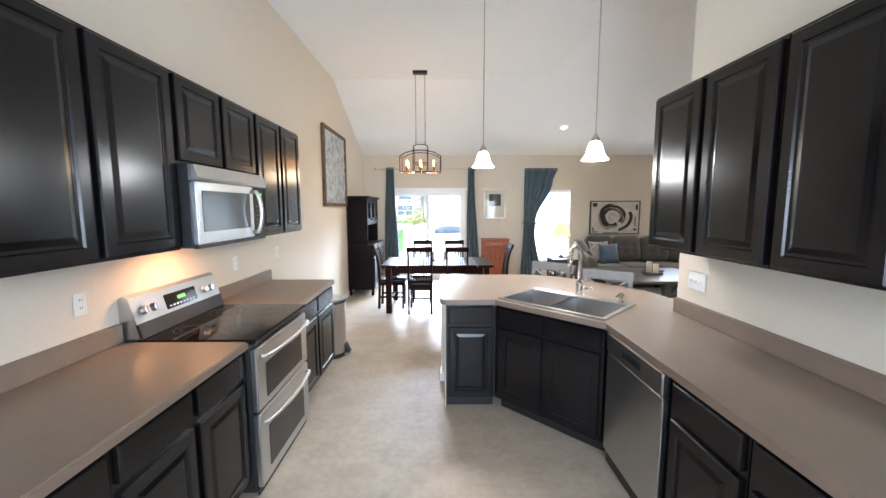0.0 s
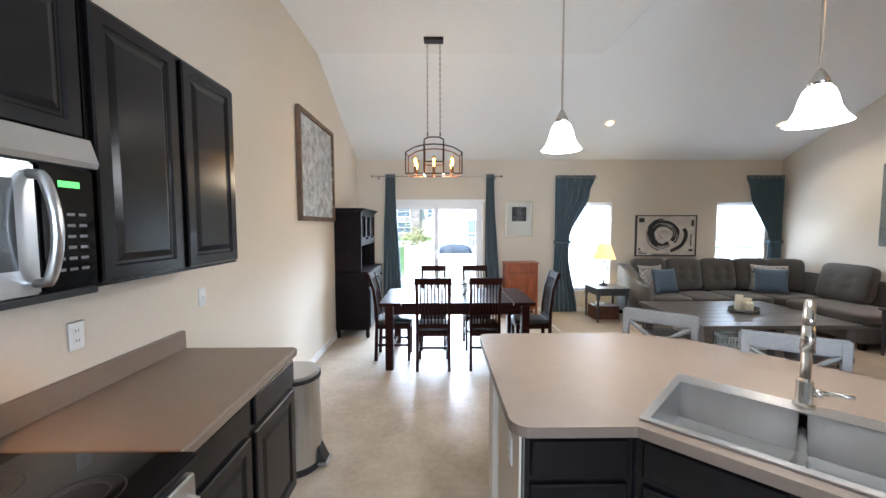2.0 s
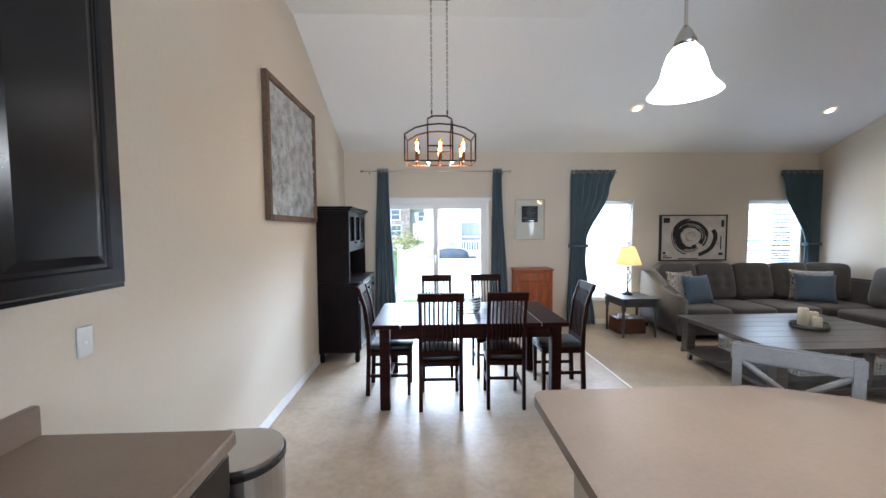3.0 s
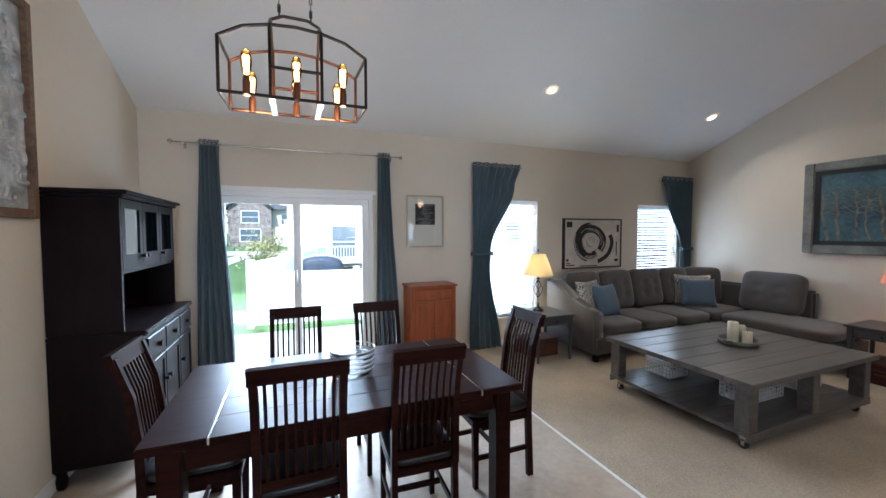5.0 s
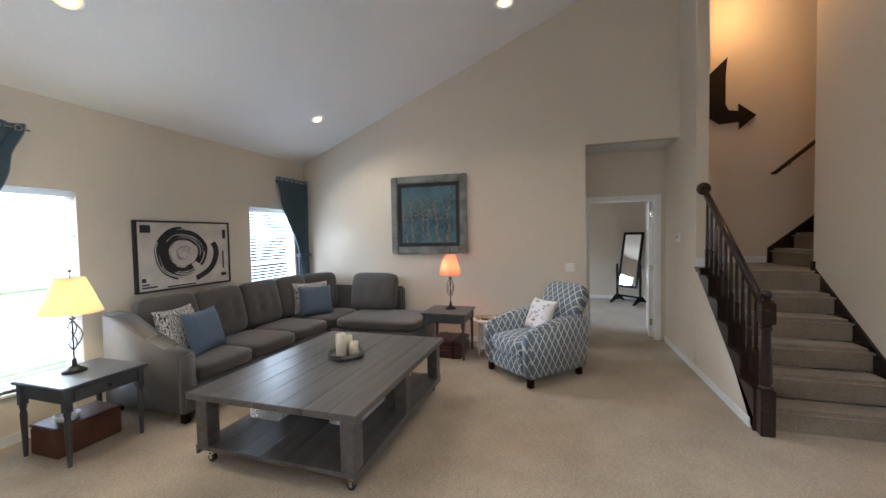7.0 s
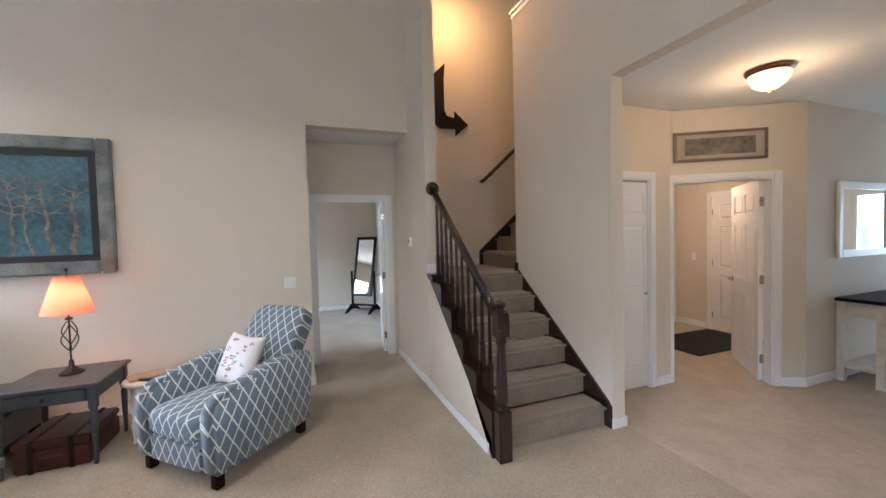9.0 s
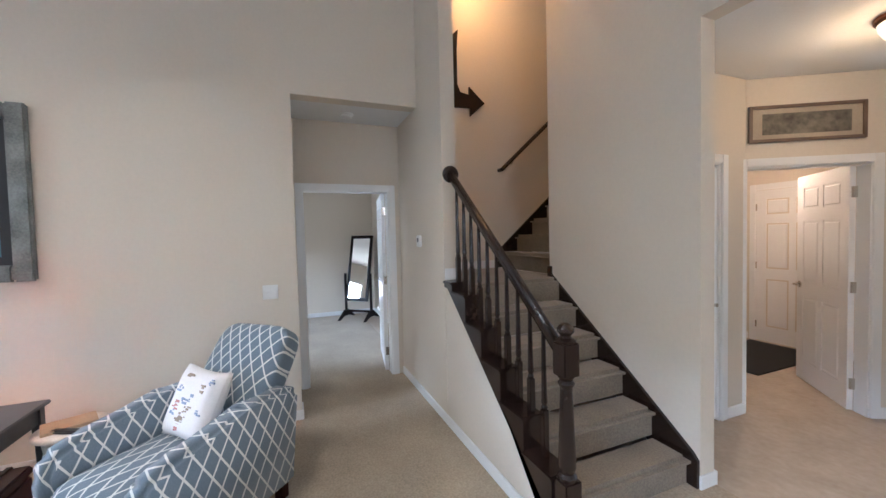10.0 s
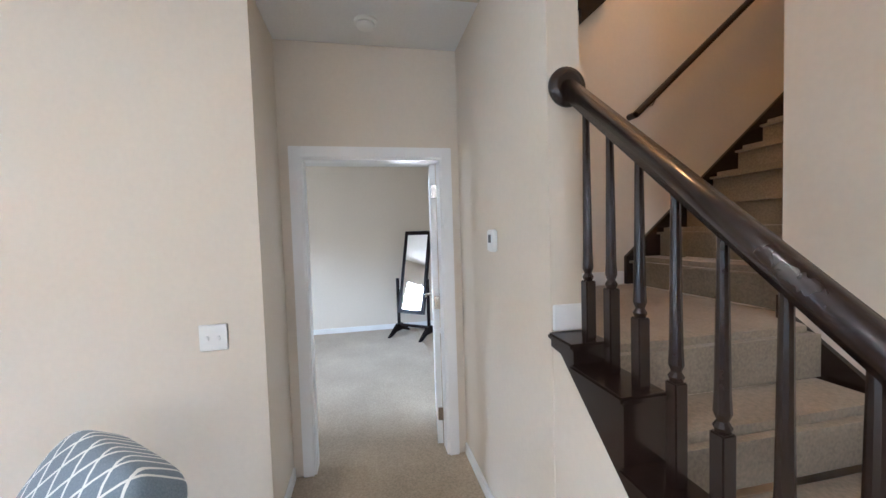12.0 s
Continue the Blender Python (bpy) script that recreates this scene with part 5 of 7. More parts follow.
one("throw_pillow", pillow(0.46, 0.42, 0.15), BLUECLOTH, pose(5.26, 7.36, 0.475, -18, 0, -38), "slate blue throw pillow in the sofa corner", "pillow", GP)


def coffee_table():
    t = thing("coffee_table", pose(2.60, 5.19, 0.010), "large weathered grey wooden coffee table on casters", "coffee table")
    w, d = 1.73, 1.31
    for i in range(7):
        y = i * d / 7
        part("plank", boxes((0, w, y + 0.0008, y + d / 7 - 0.0008, 0.475, 0.518), bevel=0.0025, seg=1), GREYWOOD, t)
        part("shelf_plank", boxes((0.03, w - 0.03, 0.03 + i * (d - 0.06) / 7 + 0.001, 0.03 + (i + 1) * (d - 0.06) / 7 - 0.001, 0.115, 0.145), bevel=0.002, seg=1), GREYWOOD, t)
    for x in (0.035, w / 2 - 0.05, w - 0.135):
        for y in (0.035, d - 0.135):
            part("leg", boxes((x, x + 0.10, y, y + 0.10, 0.146, 0.474), bevel=0.004), GREYWOOD, t)
    part("front_rail", boxes((0.03, w - 0.03, 0.032, 0.05, 0.085, 0.114)), GREYWOOD, t)
    part("back_rail", boxes((0.03, w - 0.03, d - 0.05, d - 0.032, 0.085, 0.114)), GREYWOOD, t)
    for x in (0.10, w - 0.10):
        for y in (0.10, d - 0.10):
            bm = bmesh.new()
            tube(bm, (x - 0.012, y, 0.030), (x + 0.012, y, 0.030), 0.030, n=18)
            wheel = part("caster", boxes((x - 0.02, x + 0.02, y - 0.02, y + 0.02, 0.062, 0.114), (x - 0.02, x - 0.015, y - 0.012, y + 0.012, 0.025, 0.07), (x + 0.015, x + 0.02, y - 0.012, y + 0.012, 0.025, 0.07)), CHROME, t)
            part("wheel", bm, BLACK, wheel)


coffee_table()


def wire_basket(x, y, w, d, h):
    """Open-weave basket with handle holes."""
    t = thing("storage_basket", pose(x, y, 0.156), "white plastic open-weave basket on the lower shelf", "basket", "baskets under the coffee table")
    bm = bmesh.new()
    box(bm, -w / 2, w / 2, -d / 2, d / 2, 0.0, 0.008)
    part("bottom", bm, WHITE, t)
    for side in range(4):
        ln_, m = (w, Matrix.Translation((0, -d / 2, 0))) if side == 0 else (w, Matrix.Translation((0, d / 2, 0))) if side == 1 else (d, Matrix.Translation((-w / 2, 0, 0)) @ Matrix.Rotation(radians(90), 4, "Z")) if side == 2 else (d, Matrix.Translation((w / 2, 0, 0)) @ Matrix.Rotation(radians(90), 4, "Z"))
        bm = bmesh.new()
        k = int(ln_ / 0.035)
        for i in range(k + 1):
            xx = -ln_ / 2 + ln_ * i / k
            box(bm, xx - 0.005, xx + 0.005, -0.003, 0.003, 0.008, h)
        for z in (0.04, 0.075, 0.11, 0.145):
            if z < h - 0.02:
                box(bm, -ln_ / 2, ln_ / 2, -0.002, 0.002, z - 0.005, z + 0.005)
        box(bm, -ln_ / 2 - 0.004, ln_ / 2 + 0.004, -0.006, 0.006, h - 0.03, h)
        part("side", turned(bm, m), WHITE, t)


wire_basket(3.17, 6.27, 0.24, 0.26, 0.16)
wire_basket(3.37, 5.62, 0.48, 0.22, 0.16)
wire_basket(4.02, 5.62, 0.30, 0.24, 0.16)


def candle_tray():
    t = thing("candle_tray", pose(3.57, 5.85, 0.529), "round dark metal tray with ring handles", "tray")
    part("tray", smooth(lathe(bmesh.new(), [(0.145, 0.0), (0.155, 0.006), (0.160, 0.045), (0.155, 0.045), (0.150, 0.012), (0.13, 0.008)], n=36, closed=True)), mat("pewter", (0.20, 0.20, 0.19), 0.4, metal=0.8, var=0.15, bump=0.05), t)
    for s in (-1, 1):
        bm = bmesh.new()
        pts = [(s * (0.155 + 0.03 * math.sin(a)), 0.04 * math.cos(a), 0.045) for a in [math.pi * i / 8 for i in range(9)]]
        for p, q in zip(pts, pts[1:]):
            tube(bm, p, q, 0.005, n=6)
        part("handle", bm, IRON, t)
    for x, y, h, r in ((3.52, 5.87, 0.20, 0.043), (3.635, 5.875, 0.155, 0.043), (3.58, 5.78, 0.12, 0.04)):
        c = thing("pillar_candle", pose(x, y, 0.5375), "ivory pillar candle standing on the tray", "candle", "candles on the coffee table")
        part("wax", smooth(lathe(bmesh.new(), [(r, 0), (r, h - 0.006), (r - 0.006, h), (r - 0.014, h - 0.008)], n=24, closed=True)), WAX, c)
        bm = bmesh.new()
        tube(bm, (0, 0, h - 0.009), (0.002, 0, h + 0.006), 0.0015, n=5)
        part("wick", bm, BLACK, c)


candle_tray()


def end_table(x0, x1, y0, y1, h, label, drawer_side):
    t = thing("end_table", pose(0, 0, 0.010), label, "side table")
    part("top", boxes((x0, x1, y0, y1, h - 0.034, h - 0.010), bevel=0.006), SLATE, t)
    part("apron", boxes((x0 + 0.035, x1 - 0.035, y0 + 0.035, y1 - 0.035, h - 0.135, h - 0.035)), SLATE, t)
    if drawer_side == "y":
        d = part("drawer_front", shift(framed(x1 - x0 - 0.16, 0.085, SLAB), x0 + 0.08, y0 + 0.036, h - 0.125), SLATE, t)
        k0, k1 = ((x0 + x1) / 2, y0 + 0.02, h - 0.083), ((x0 + x1) / 2, y0 - 0.004, h - 0.083)
    else:
        d = part("drawer_front", turned(framed(y1 - y0 - 0.16, 0.085, SLAB), Matrix.Translation((x0 + 0.036, y1 - 0.08, h - 0.125)) @ Matrix.Rotation(radians(-90), 4, "Z")), SLATE, t)
        k0, k1 = (x0 + 0.02, (y0 + y1) / 2, h - 0.083), (x0 - 0.004, (y0 + y1) / 2, h - 0.083)
    bm = bmesh.new()
    tube(bm, k0, k1, 0.007, 0.012, n=12)
    part("knob", bm, IRON, d)
    for x in (x0 + 0.045, x1 - 0.045):
        for y in (y0 + 0.045, y1 - 0.045):
            bm = bmesh.new()
            box(bm, x - 0.022, x + 0.022, y - 0.022, y + 0.022, h - 0.19, h - 0.036)
            lathe(bm, [(0.013, 0.0), (0.015, 0.05), (0.021, h - 0.26), (0.016, h - 0.23), (0.022, h - 0.205), (0.018, h - 0.19)], (x, y, 0), n=12, closed=True)
            part("leg", bm, SLATE, t)
    return t


end_table(2.33, 2.89, 7.27, 7.85, 0.575, "dark slate painted end table beside the sofa", "y")
end_table(5.15, 5.72, 5.16, 5.75, 0.59, "dark slate painted end table with drawer under lamp", "x")


def shade_mat(name, colour, strength):
    m = bpy.data.materials.new(name)
    m.use_nodes = True
    n, ln = m.node_tree.nodes, m.node_tree.links
    d, tl, mx = n.new("ShaderNodeBsdfDiffuse"), n.new("ShaderNodeBsdfTranslucent"), n.new("ShaderNodeMixShader")
    no = n.new("ShaderNodeTexNoise")
    no.inputs["Scale"].default_value = 120
    hs = n.new("ShaderNodeMix")
    hs.data_type = "RGBA"
    hs.inputs[6].default_value, hs.inputs[7].default_value = (*colour, 1), (*[c * 0.88 for c in colour], 1)
    ln.new(no.outputs[0], hs.inputs[0])
    for s in (d, tl):
        ln.new(hs.outputs[2], s.inputs[0])
    mx.inputs[0].default_value = 0.55
    ln.new(d.outputs[0], mx.inputs[1]), ln.new(tl.outputs[0], mx.inputs[2])
    ln.new(mx.outputs[0], n["Material Output"].inputs[0])
    return m


LINEN = shade_mat("cream_lamp_shade", (0.85, 0.74, 0.52), 1)


PEACH = shade_mat("peach_lamp_shade", (0.88, 0.60, 0.46), 1)


def table_lamp(x, y, z, watts, colour, cloth, wide, label):
    t = thing("table_lamp", pose(x, y, z), label, "lamp")
    part("foot", smooth(lathe(bmesh.new(), [(0.075, 0), (0.075, 0.010), (0.045, 0.028), (0.018, 0.05), (0.012, 0.10)], n=24, closed=True)), IRON, t)
    bm = bmesh.new()
    tube(bm, (0, 0, 0.09), (0, 0, 0.50), 0.006, n=8)
    lathe(bm, [(0.020, 0.40), (0.026, 0.41), (0.016, 0.42)], n=14)
    part("stem", bm, IRON, t)
    for k in range(4):
        bm = bmesh.new()
        pts = []
        for i in range(15):
            f = i / 14
            r, a = 0.010 + 0.045 * math.sin(math.pi * f), k * math.pi / 2 + 2.2 * f
            pts.append((r * math.cos(a), r * math.sin(a), 0.17 + 0.22 * f))
        for p, q in zip(pts, pts[1:]):
            tube(bm, p, q, 0.004, n=6)
        part("cage_wire", bm, IRON, t)
    bm = smooth(lathe(bmesh.new(), [(0.190 * wide, 0.455), (0.088 * wide, 0.725), (0.086 * wide, 0.725), (0.187 * wide, 0.455)], n=36))
    part("shade", bm, cloth, t, "lit cream fabric empire shade")
    bm = bmesh.new()
    bmesh.ops.create_uvsphere(bm, u_segments=12, v_segments=8, radius=0.012, matrix=Matrix.Translation((0, 0, 0.775)))
    tube(bm, (0, 0, 0.50), (0, 0, 0.77), 0.003, n=6)
    part("finial", bm, IRON, t)
    lamp_light("table_lamp_bulb", (x, y, z + 0.60), watts, colour, 0.035)


table_lamp(2.60, 7.64, 0.576, 5, (1.0, 0.74, 0.36), LINEN, 1.0, "iron table lamp with lit pale yellow shade")
table_lamp(5.50, 5.45, 0.591, 2.8, (1.0, 0.40, 0.20), PEACH, 0.80, "twisted iron table lamp with lit peach shade")

# boxes below the end tables
BROWN = mat("brown_leather_box", (0.10, 0.035, 0.018), 0.5, var=0.25, scale=6, bump=0.15)
MAROON = mat("maroon_leather", (0.055, 0.012, 0.012), 0.4, var=0.3, scale=8, bump=0.2)
t = thing("storage_box", pose(2.40, 7.50, 0.010), "brown wooden storage box under the end table", "box")
part("body", boxes((0, 0.42, 0, 0.30, 0, 0.20), bevel=0.008), BROWN, t)
part("lid", boxes((-0.004, 0.424, -0.004, 0.304, 0.201, 0.225), bevel=0.006), BROWN, t)
one("small_dish", smooth(lathe(bmesh.new(), [(0.05, 0), (0.065, 0.01), (0.075, 0.05), (0.07, 0.05), (0.058, 0.014)], n=24, closed=True)), WHITE, pose(2.52, 7.60, 0.2365), "small white stacked dish on the storage box", "dish")
t = thing("suitcase", pose(5.21, 5.24, 0.010), "maroon leather trunk with straps under end table", "suitcase")
part("body", boxes((0, 0.46, 0, 0.42, 0, 0.16), bevel=0.015), MAROON, t)
part("lid", boxes((-0.003, 0.463, -0.003, 0.423, 0.163, 0.215), bevel=0.012), MAROON, t)
for y in (0.09, 0.31):
    part("strap", boxes((-0.008, 0.468, y, y + 0.03, -0.0, 0.222), bevel=0.003), IRON, t)
part("handle", boxes((-0.025, -0.012, 0.15, 0.27, 0.10, 0.115), bevel=0.004), BROWN, t)

# round white side stool with a book
t = thing("round_side_table", pose(5.50, 4.97, 0.010), "small distressed white round wooden side table", "side table")
AGED = mat("distressed_white_paint", (0.66, 0.63, 0.57), 0.6, var=0.12, scale=12, fine=0.1, bump=0.15)
part("top", smooth(lathe(bmesh.new(), [(0.16, 0.44), (0.175, 0.45), (0.175, 0.468), (0.165, 0.475)], n=32, closed=True)), AGED, t)
part("lower_shelf", lathe(bmesh.new(), [(0.13, 0.10), (0.135, 0.115), (0.13, 0.12)], n=24, closed=True), AGED, t)
for k in range(4):
    a = math.pi / 4 + k * math.pi / 2
    bm = lathe(bmesh.new(), [(0.016, 0.0), (0.012, 0.03), (0.022, 0.12), (0.012, 0.2), (0.022, 0.3), (0.014, 0.38), (0.022, 0.439)], (0.12 * math.cos(a), 0.12 * math.sin(a), 0), n=12, closed=True)
    part("leg", smooth(bm), AGED, t)
t = thing("book", pose(5.51, 4.99, 0.4855, 0, 0, 25), "tan paperback book lying on the side table", "book")
part("cover", boxes((-0.085, 0.085, -0.12, 0.12, 0, 0.018), bevel=0.002), mat("tan_paper", (0.45, 0.33, 0.2), 0.6, bump=0.02), t)
one("remote_control", boxes((-0.022, 0.022, -0.085, 0.085, 0, 0.018), bevel=0.006), BLACK, pose(5.40, 4.96, 0.4855, 0, 0, -25), "black remote control on the side table", "remote")


def lattice(name, axis):
    """Grey-blue cloth with a white diamond lattice; axis: the side's normal in the chair's own frame."""
    m = bpy.data.materials.new(name)
    m.use_nodes = True
    n, ln = m.node_tree.nodes, m.node_tree.links
    b = n["Principled BSDF"]
    b.inputs["Roughness"].default_value = 0.92
    b.inputs["Sheen Weight"].default_value = 0.2
    tc, sp = n.new("ShaderNodeTexCoord"), n.new("ShaderNodeSeparateXYZ")
    wob = n.new("ShaderNodeTexNoise")
    wob.inputs["Scale"].default_value = 25
    ln.new(tc.outputs["Object"], sp.inputs[0])
    ln.new(tc.outputs["Object"], wob.inputs["Vector"])

    def math_node(op, a, c=None):
        q = n.new("ShaderNodeMath")
        q.operation = op
        for i, v in enumerate((a, c)):
            if v is None:
                continue
            if isinstance(v, (int, float)):
                q.inputs[i].default_value = v
            else:
                ln.new(v, q.inputs[i])
        return q.outputs[0]
    across = sp.outputs[0] if axis == "y" else sp.outputs[1]
    other = sp.outputs[1] if axis == "y" else sp.outputs[0]
    up = math_node("MULTIPLY", math_node("ADD", sp.outputs[2], math_node("MULTIPLY", other, 0.8)), 0.58)
    up = math_node("ADD", up, math_node("MULTIPLY", wob.outputs[0], 0.006))
    lines = []
    for s in (1, -1):
        u = math_node("MULTIPLY", math_node("ADD", math_node("MULTIPLY", across, s), up), 1 / 0.088)
        f = math_node("ABSOLUTE", math_node("SUBTRACT", math_node("FRACT", u), 0.5))
        lines.append(math_node("LESS_THAN", f, 0.062))
    line = math_node("MAXIMUM", *lines)
    mx = n.new("ShaderNodeMix")
    mx.data_type = "RGBA"
    ln.new(line, mx.inputs[0])
    no = n.new("ShaderNodeTexNoise")
    no.inputs["Scale"].default_value = 220
    ra = n.new("ShaderNodeValToRGB")
    ra.color_ramp.elements[0].color, ra.color_ramp.elements[1].color = (0.085, 0.115, 0.15, 1), (0.19, 0.235, 0.28, 1)
    ln.new(tc.outputs["Object"], no.inputs["Vector"])
    ln.new(no.outputs[0], ra.inputs[0])
    ln.new(ra.outputs[0], mx.inputs[6])
    mx.inputs[7].default_value = (0.66, 0.66, 0.63, 1)
    ln.new(mx.outputs[2], b.inputs["Base Color"])
    bp = n.new("ShaderNodeBump")
    bp.inputs["Strength"].default_value, bp.inputs["Distance"].default_value = 0.4, 0.003
    ln.new(no.outputs[0], bp.inputs["Height"]), ln.new(bp.outputs[0], b.inputs["Normal"])
    return m


LAT_F, LAT_S = lattice("diamond_lattice_front", "y"), lattice("diamond_lattice_side", "x")


def armchair():
    t = thing("armchair", pose(5.04, 4.33, 0.010, 0, 0, 227) @ Matrix.Diagonal((0.95, 1, 1, 1)), "grey-blue recliner armchair with white diamond lattice", "armchair")
    for sx in (-1, 1):
        side = [(-0.43, 0.09), (0.40, 0.09), (0.46, 0.60), (0.40, 0.66), (0.10, 0.655), (-0.30, 0.60), (-0.42, 0.555), (-0.45, 0.46)]
        a, b = (0.27, 0.41) if sx > 0 else (-0.41, -0.27)
        bm = yz(prism(bmesh.new(), side, a, b))
        bmesh.ops.bevel(bm, geom=bm.edges[:], offset=0.035, segments=4, affect="EDGES")
        part("arm", smooth(bm), LAT_S, t)
    part("seat_cushion", shift(cushion(0.535, 0.66, 0.20, 0.22, n=10), 0, -0.13, 0.27), LAT_F, t)
    part("front_panel", boxes((-0.268, 0.268, -0.42, 0.38, 0.085, 0.275), bevel=0.02), LAT_F, t)
    bm = cushion(0.60, 0.66, 0.22, 0.25, n=12)
    bm.transform(Matrix.Translation((0, 0.20, 0.40)) @ Matrix.Rotation(radians(-35), 4, "X") @ Matrix.Rotation(radians(90), 4, "X") @ Matrix.Translation((0, 0.33, -0.11)))
    part("backrest", bm, LAT_F, t)
    part("back_panel", turned(boxes((-0.268, 0.268, -0.02, 0.05, 0, 0.50), bevel=0.015), Matrix.Translation((0, 0.34, 0.10)) @ Matrix.Rotation(radians(-16), 4, "X")), LAT_F, t)
    for x in (-0.34, 0.34):
        for y in (-0.37, 0.34):
            bm = boxes((x - 0.03, x + 0.03, y - 0.03, y + 0.03, 0, 0.09), bevel=0.006)
            part("foot", bm, DARKWOOD, t)


armchair()
FLORAL = mat("white_printed_cotton", (0.78, 0.74, 0.71), 0.85, var=0.03, fine=0.04, bump=0.2, bump_scale=300)
pl = one("throw_pillow", pillow(0.38, 0.38, 0.14), FLORAL, pose(5.05, 4.335, 0.47, -26, 0, 220), "white throw pillow with small printed sketches on armchair", "pillow")
rnd = random.Random(11)
for name, col, k in (("print_blue", (0.30, 0.36, 0.48), 6), ("print_brown", (0.36, 0.28, 0.2), 6), ("print_red", (0.55, 0.25, 0.22), 3)):
    bm = bmesh.new()
    for _ in range(k):
        x, z = rnd.uniform(-0.13, 0.13), rnd.uniform(0.06, 0.32)
        body = max(0.0, (1 - (x / 0.19) ** 4) * (1 - ((z - 0.19) / 0.19) ** 4)) ** 0.55
        y = -(0.012 + body * (0.07 - 0.012)) - 0.0015
        for _ in range(4):
            dx, dz, w, h = rnd.uniform(-0.02, 0.02), rnd.uniform(-0.02, 0.02), rnd.uniform(0.004, 0.02), rnd.uniform(0.002, 0.006)
            box(bm, x + dx - w, x + dx + w, y - 0.0008, y + 0.006, z + dz - h, z + dz + h)
    tagged(part(name, bm, mat(name, col, 0.85, bump=0), pl), kind="stuff")

# record painting on the north wall
t = thing("wall_art", pose(3.372, NY - 0.003, 1.034) @ Matrix.Diagonal((1.035, 1, 1, 1)), "abstract black and cream record player canvas in black frame", "wall art")
CREAM = mat("aged_cream_canvas", (0.60, 0.55, 0.49), 0.8, var=0.12, scale=7, fine=0.06, bump=0.15, bump_scale=200)
PAINTBLACK = mat("black_brushed_paint", (0.018, 0.018, 0.02), 0.6, var=0.35, scale=9, fine=0.2, bump=0.2, bump_scale=90)
part("frame", boxes((0, 0.02, -0.045, 0, 0, 0.75), (1.06, 1.08, -0.045, 0, 0, 0.75), (0.02, 1.06, -0.045, 0, 0, 0.02), (0.02, 1.06, -0.045, 0, 0.73, 0.75)), BLACK, t)
part("canvas", boxes((0.02, 1.06, -0.036, -0.005, 0.02, 0.73)), CREAM, t)


def disc_band(cx, cz, r0, r1, a0, a1, y, squash=0.92, wob=0.0, n=72):
    bm = bmesh.new()
    ring = []
    for i in range(n + 1):
        a = radians(a0 + (a1 - a0) * i / n)
        k = 1 + 0.5 * wob * math.sin(3 * a + 1) + 0.2 * wob * math.sin(7 * a)
        ring.append([bm.verts.new((cx + r * k * math.cos(a), yy, cz + squash * r * k * math.sin(a))) for yy in (y, y - 0.0012) for r in (r0, r1)])
    for p, q in zip(ring, ring[1:]):
        bm.faces.new((p[2], q[2], q[3], p[3]))
        bm.faces.new((p[1], p[3], q[3], q[1]))
        bm.faces.new((p[0], q[0], q[2], p[2]))
    return bm


cx, cz = 0.49, 0.40
GREYPAINT = mat("grey_brushed_paint", (0.30, 0.28, 0.27), 0.65, var=0.3, scale=9, fine=0.2, bump=0.2, bump_scale=90)
part("paint_ring", disc_band(cx, cz, 0.165, 0.285, -40, 300, -0.0362, wob=0.05), PAINTBLACK, t)
part("paint_ring", disc_band(cx + 0.01, cz - 0.005, 0.295, 0.325, 95, 255, -0.0362, wob=0.03), PAINTBLACK, t)
part("paint_ring", disc_band(cx + 0.07, cz - 0.03, 0.29, 0.36, -78, 28, -0.0362, wob=0.05, squash=0.86), PAINTBLACK, t)
part("record_label", disc_band(cx, cz, 0.0, 0.14, 0, 360, -0.0376, wob=0.04), CREAM, t)
rnd = random.Random(21)
for k in range(34):
    r0, a0 = rnd.uniform(0.145, 0.30), rnd.uniform(0, 360)
    part("paint_stroke", disc_band(cx + rnd.uniform(-0.012, 0.012), cz, r0, r0 + rnd.uniform(0.004, 0.014), a0, a0 + rnd.uniform(30, 120), -0.0378 - 0.0004 * k, wob=0.05, n=28), rnd.choice((CREAM, CREAM, GREYPAINT, PAINTBLACK)), t)
for k in range(9):
    r0, a0 = rnd.uniform(0.02, 0.10), rnd.uniform(0, 360)
    part("paint_stroke", disc_band(cx, cz, r0, r0 + 0.006, a0, a0 + rnd.uniform(60, 200), -0.0392 - 0.0004 * k, wob=0.08, n=24), GREYPAINT, t)
for x0, x1, z0, z1 in ((0.05, 0.20, 0.045, 0.062), (0.05, 0.12, 0.075, 0.09), (0.05, 0.09, 0.11, 0.15), (0.975, 0.995, 0.18, 0.40), (0.95, 1.02, 0.09, 0.13), (0.985, 1.03, 0.55, 0.66), (0.05, 0.15, 0.62, 0.70), (0.30, 0.62, 0.030, 0.045)):
    part("paint_block", boxes((x0, x1, -0.0374, -0.0362, z0, z1)), PAINTBLACK, t)

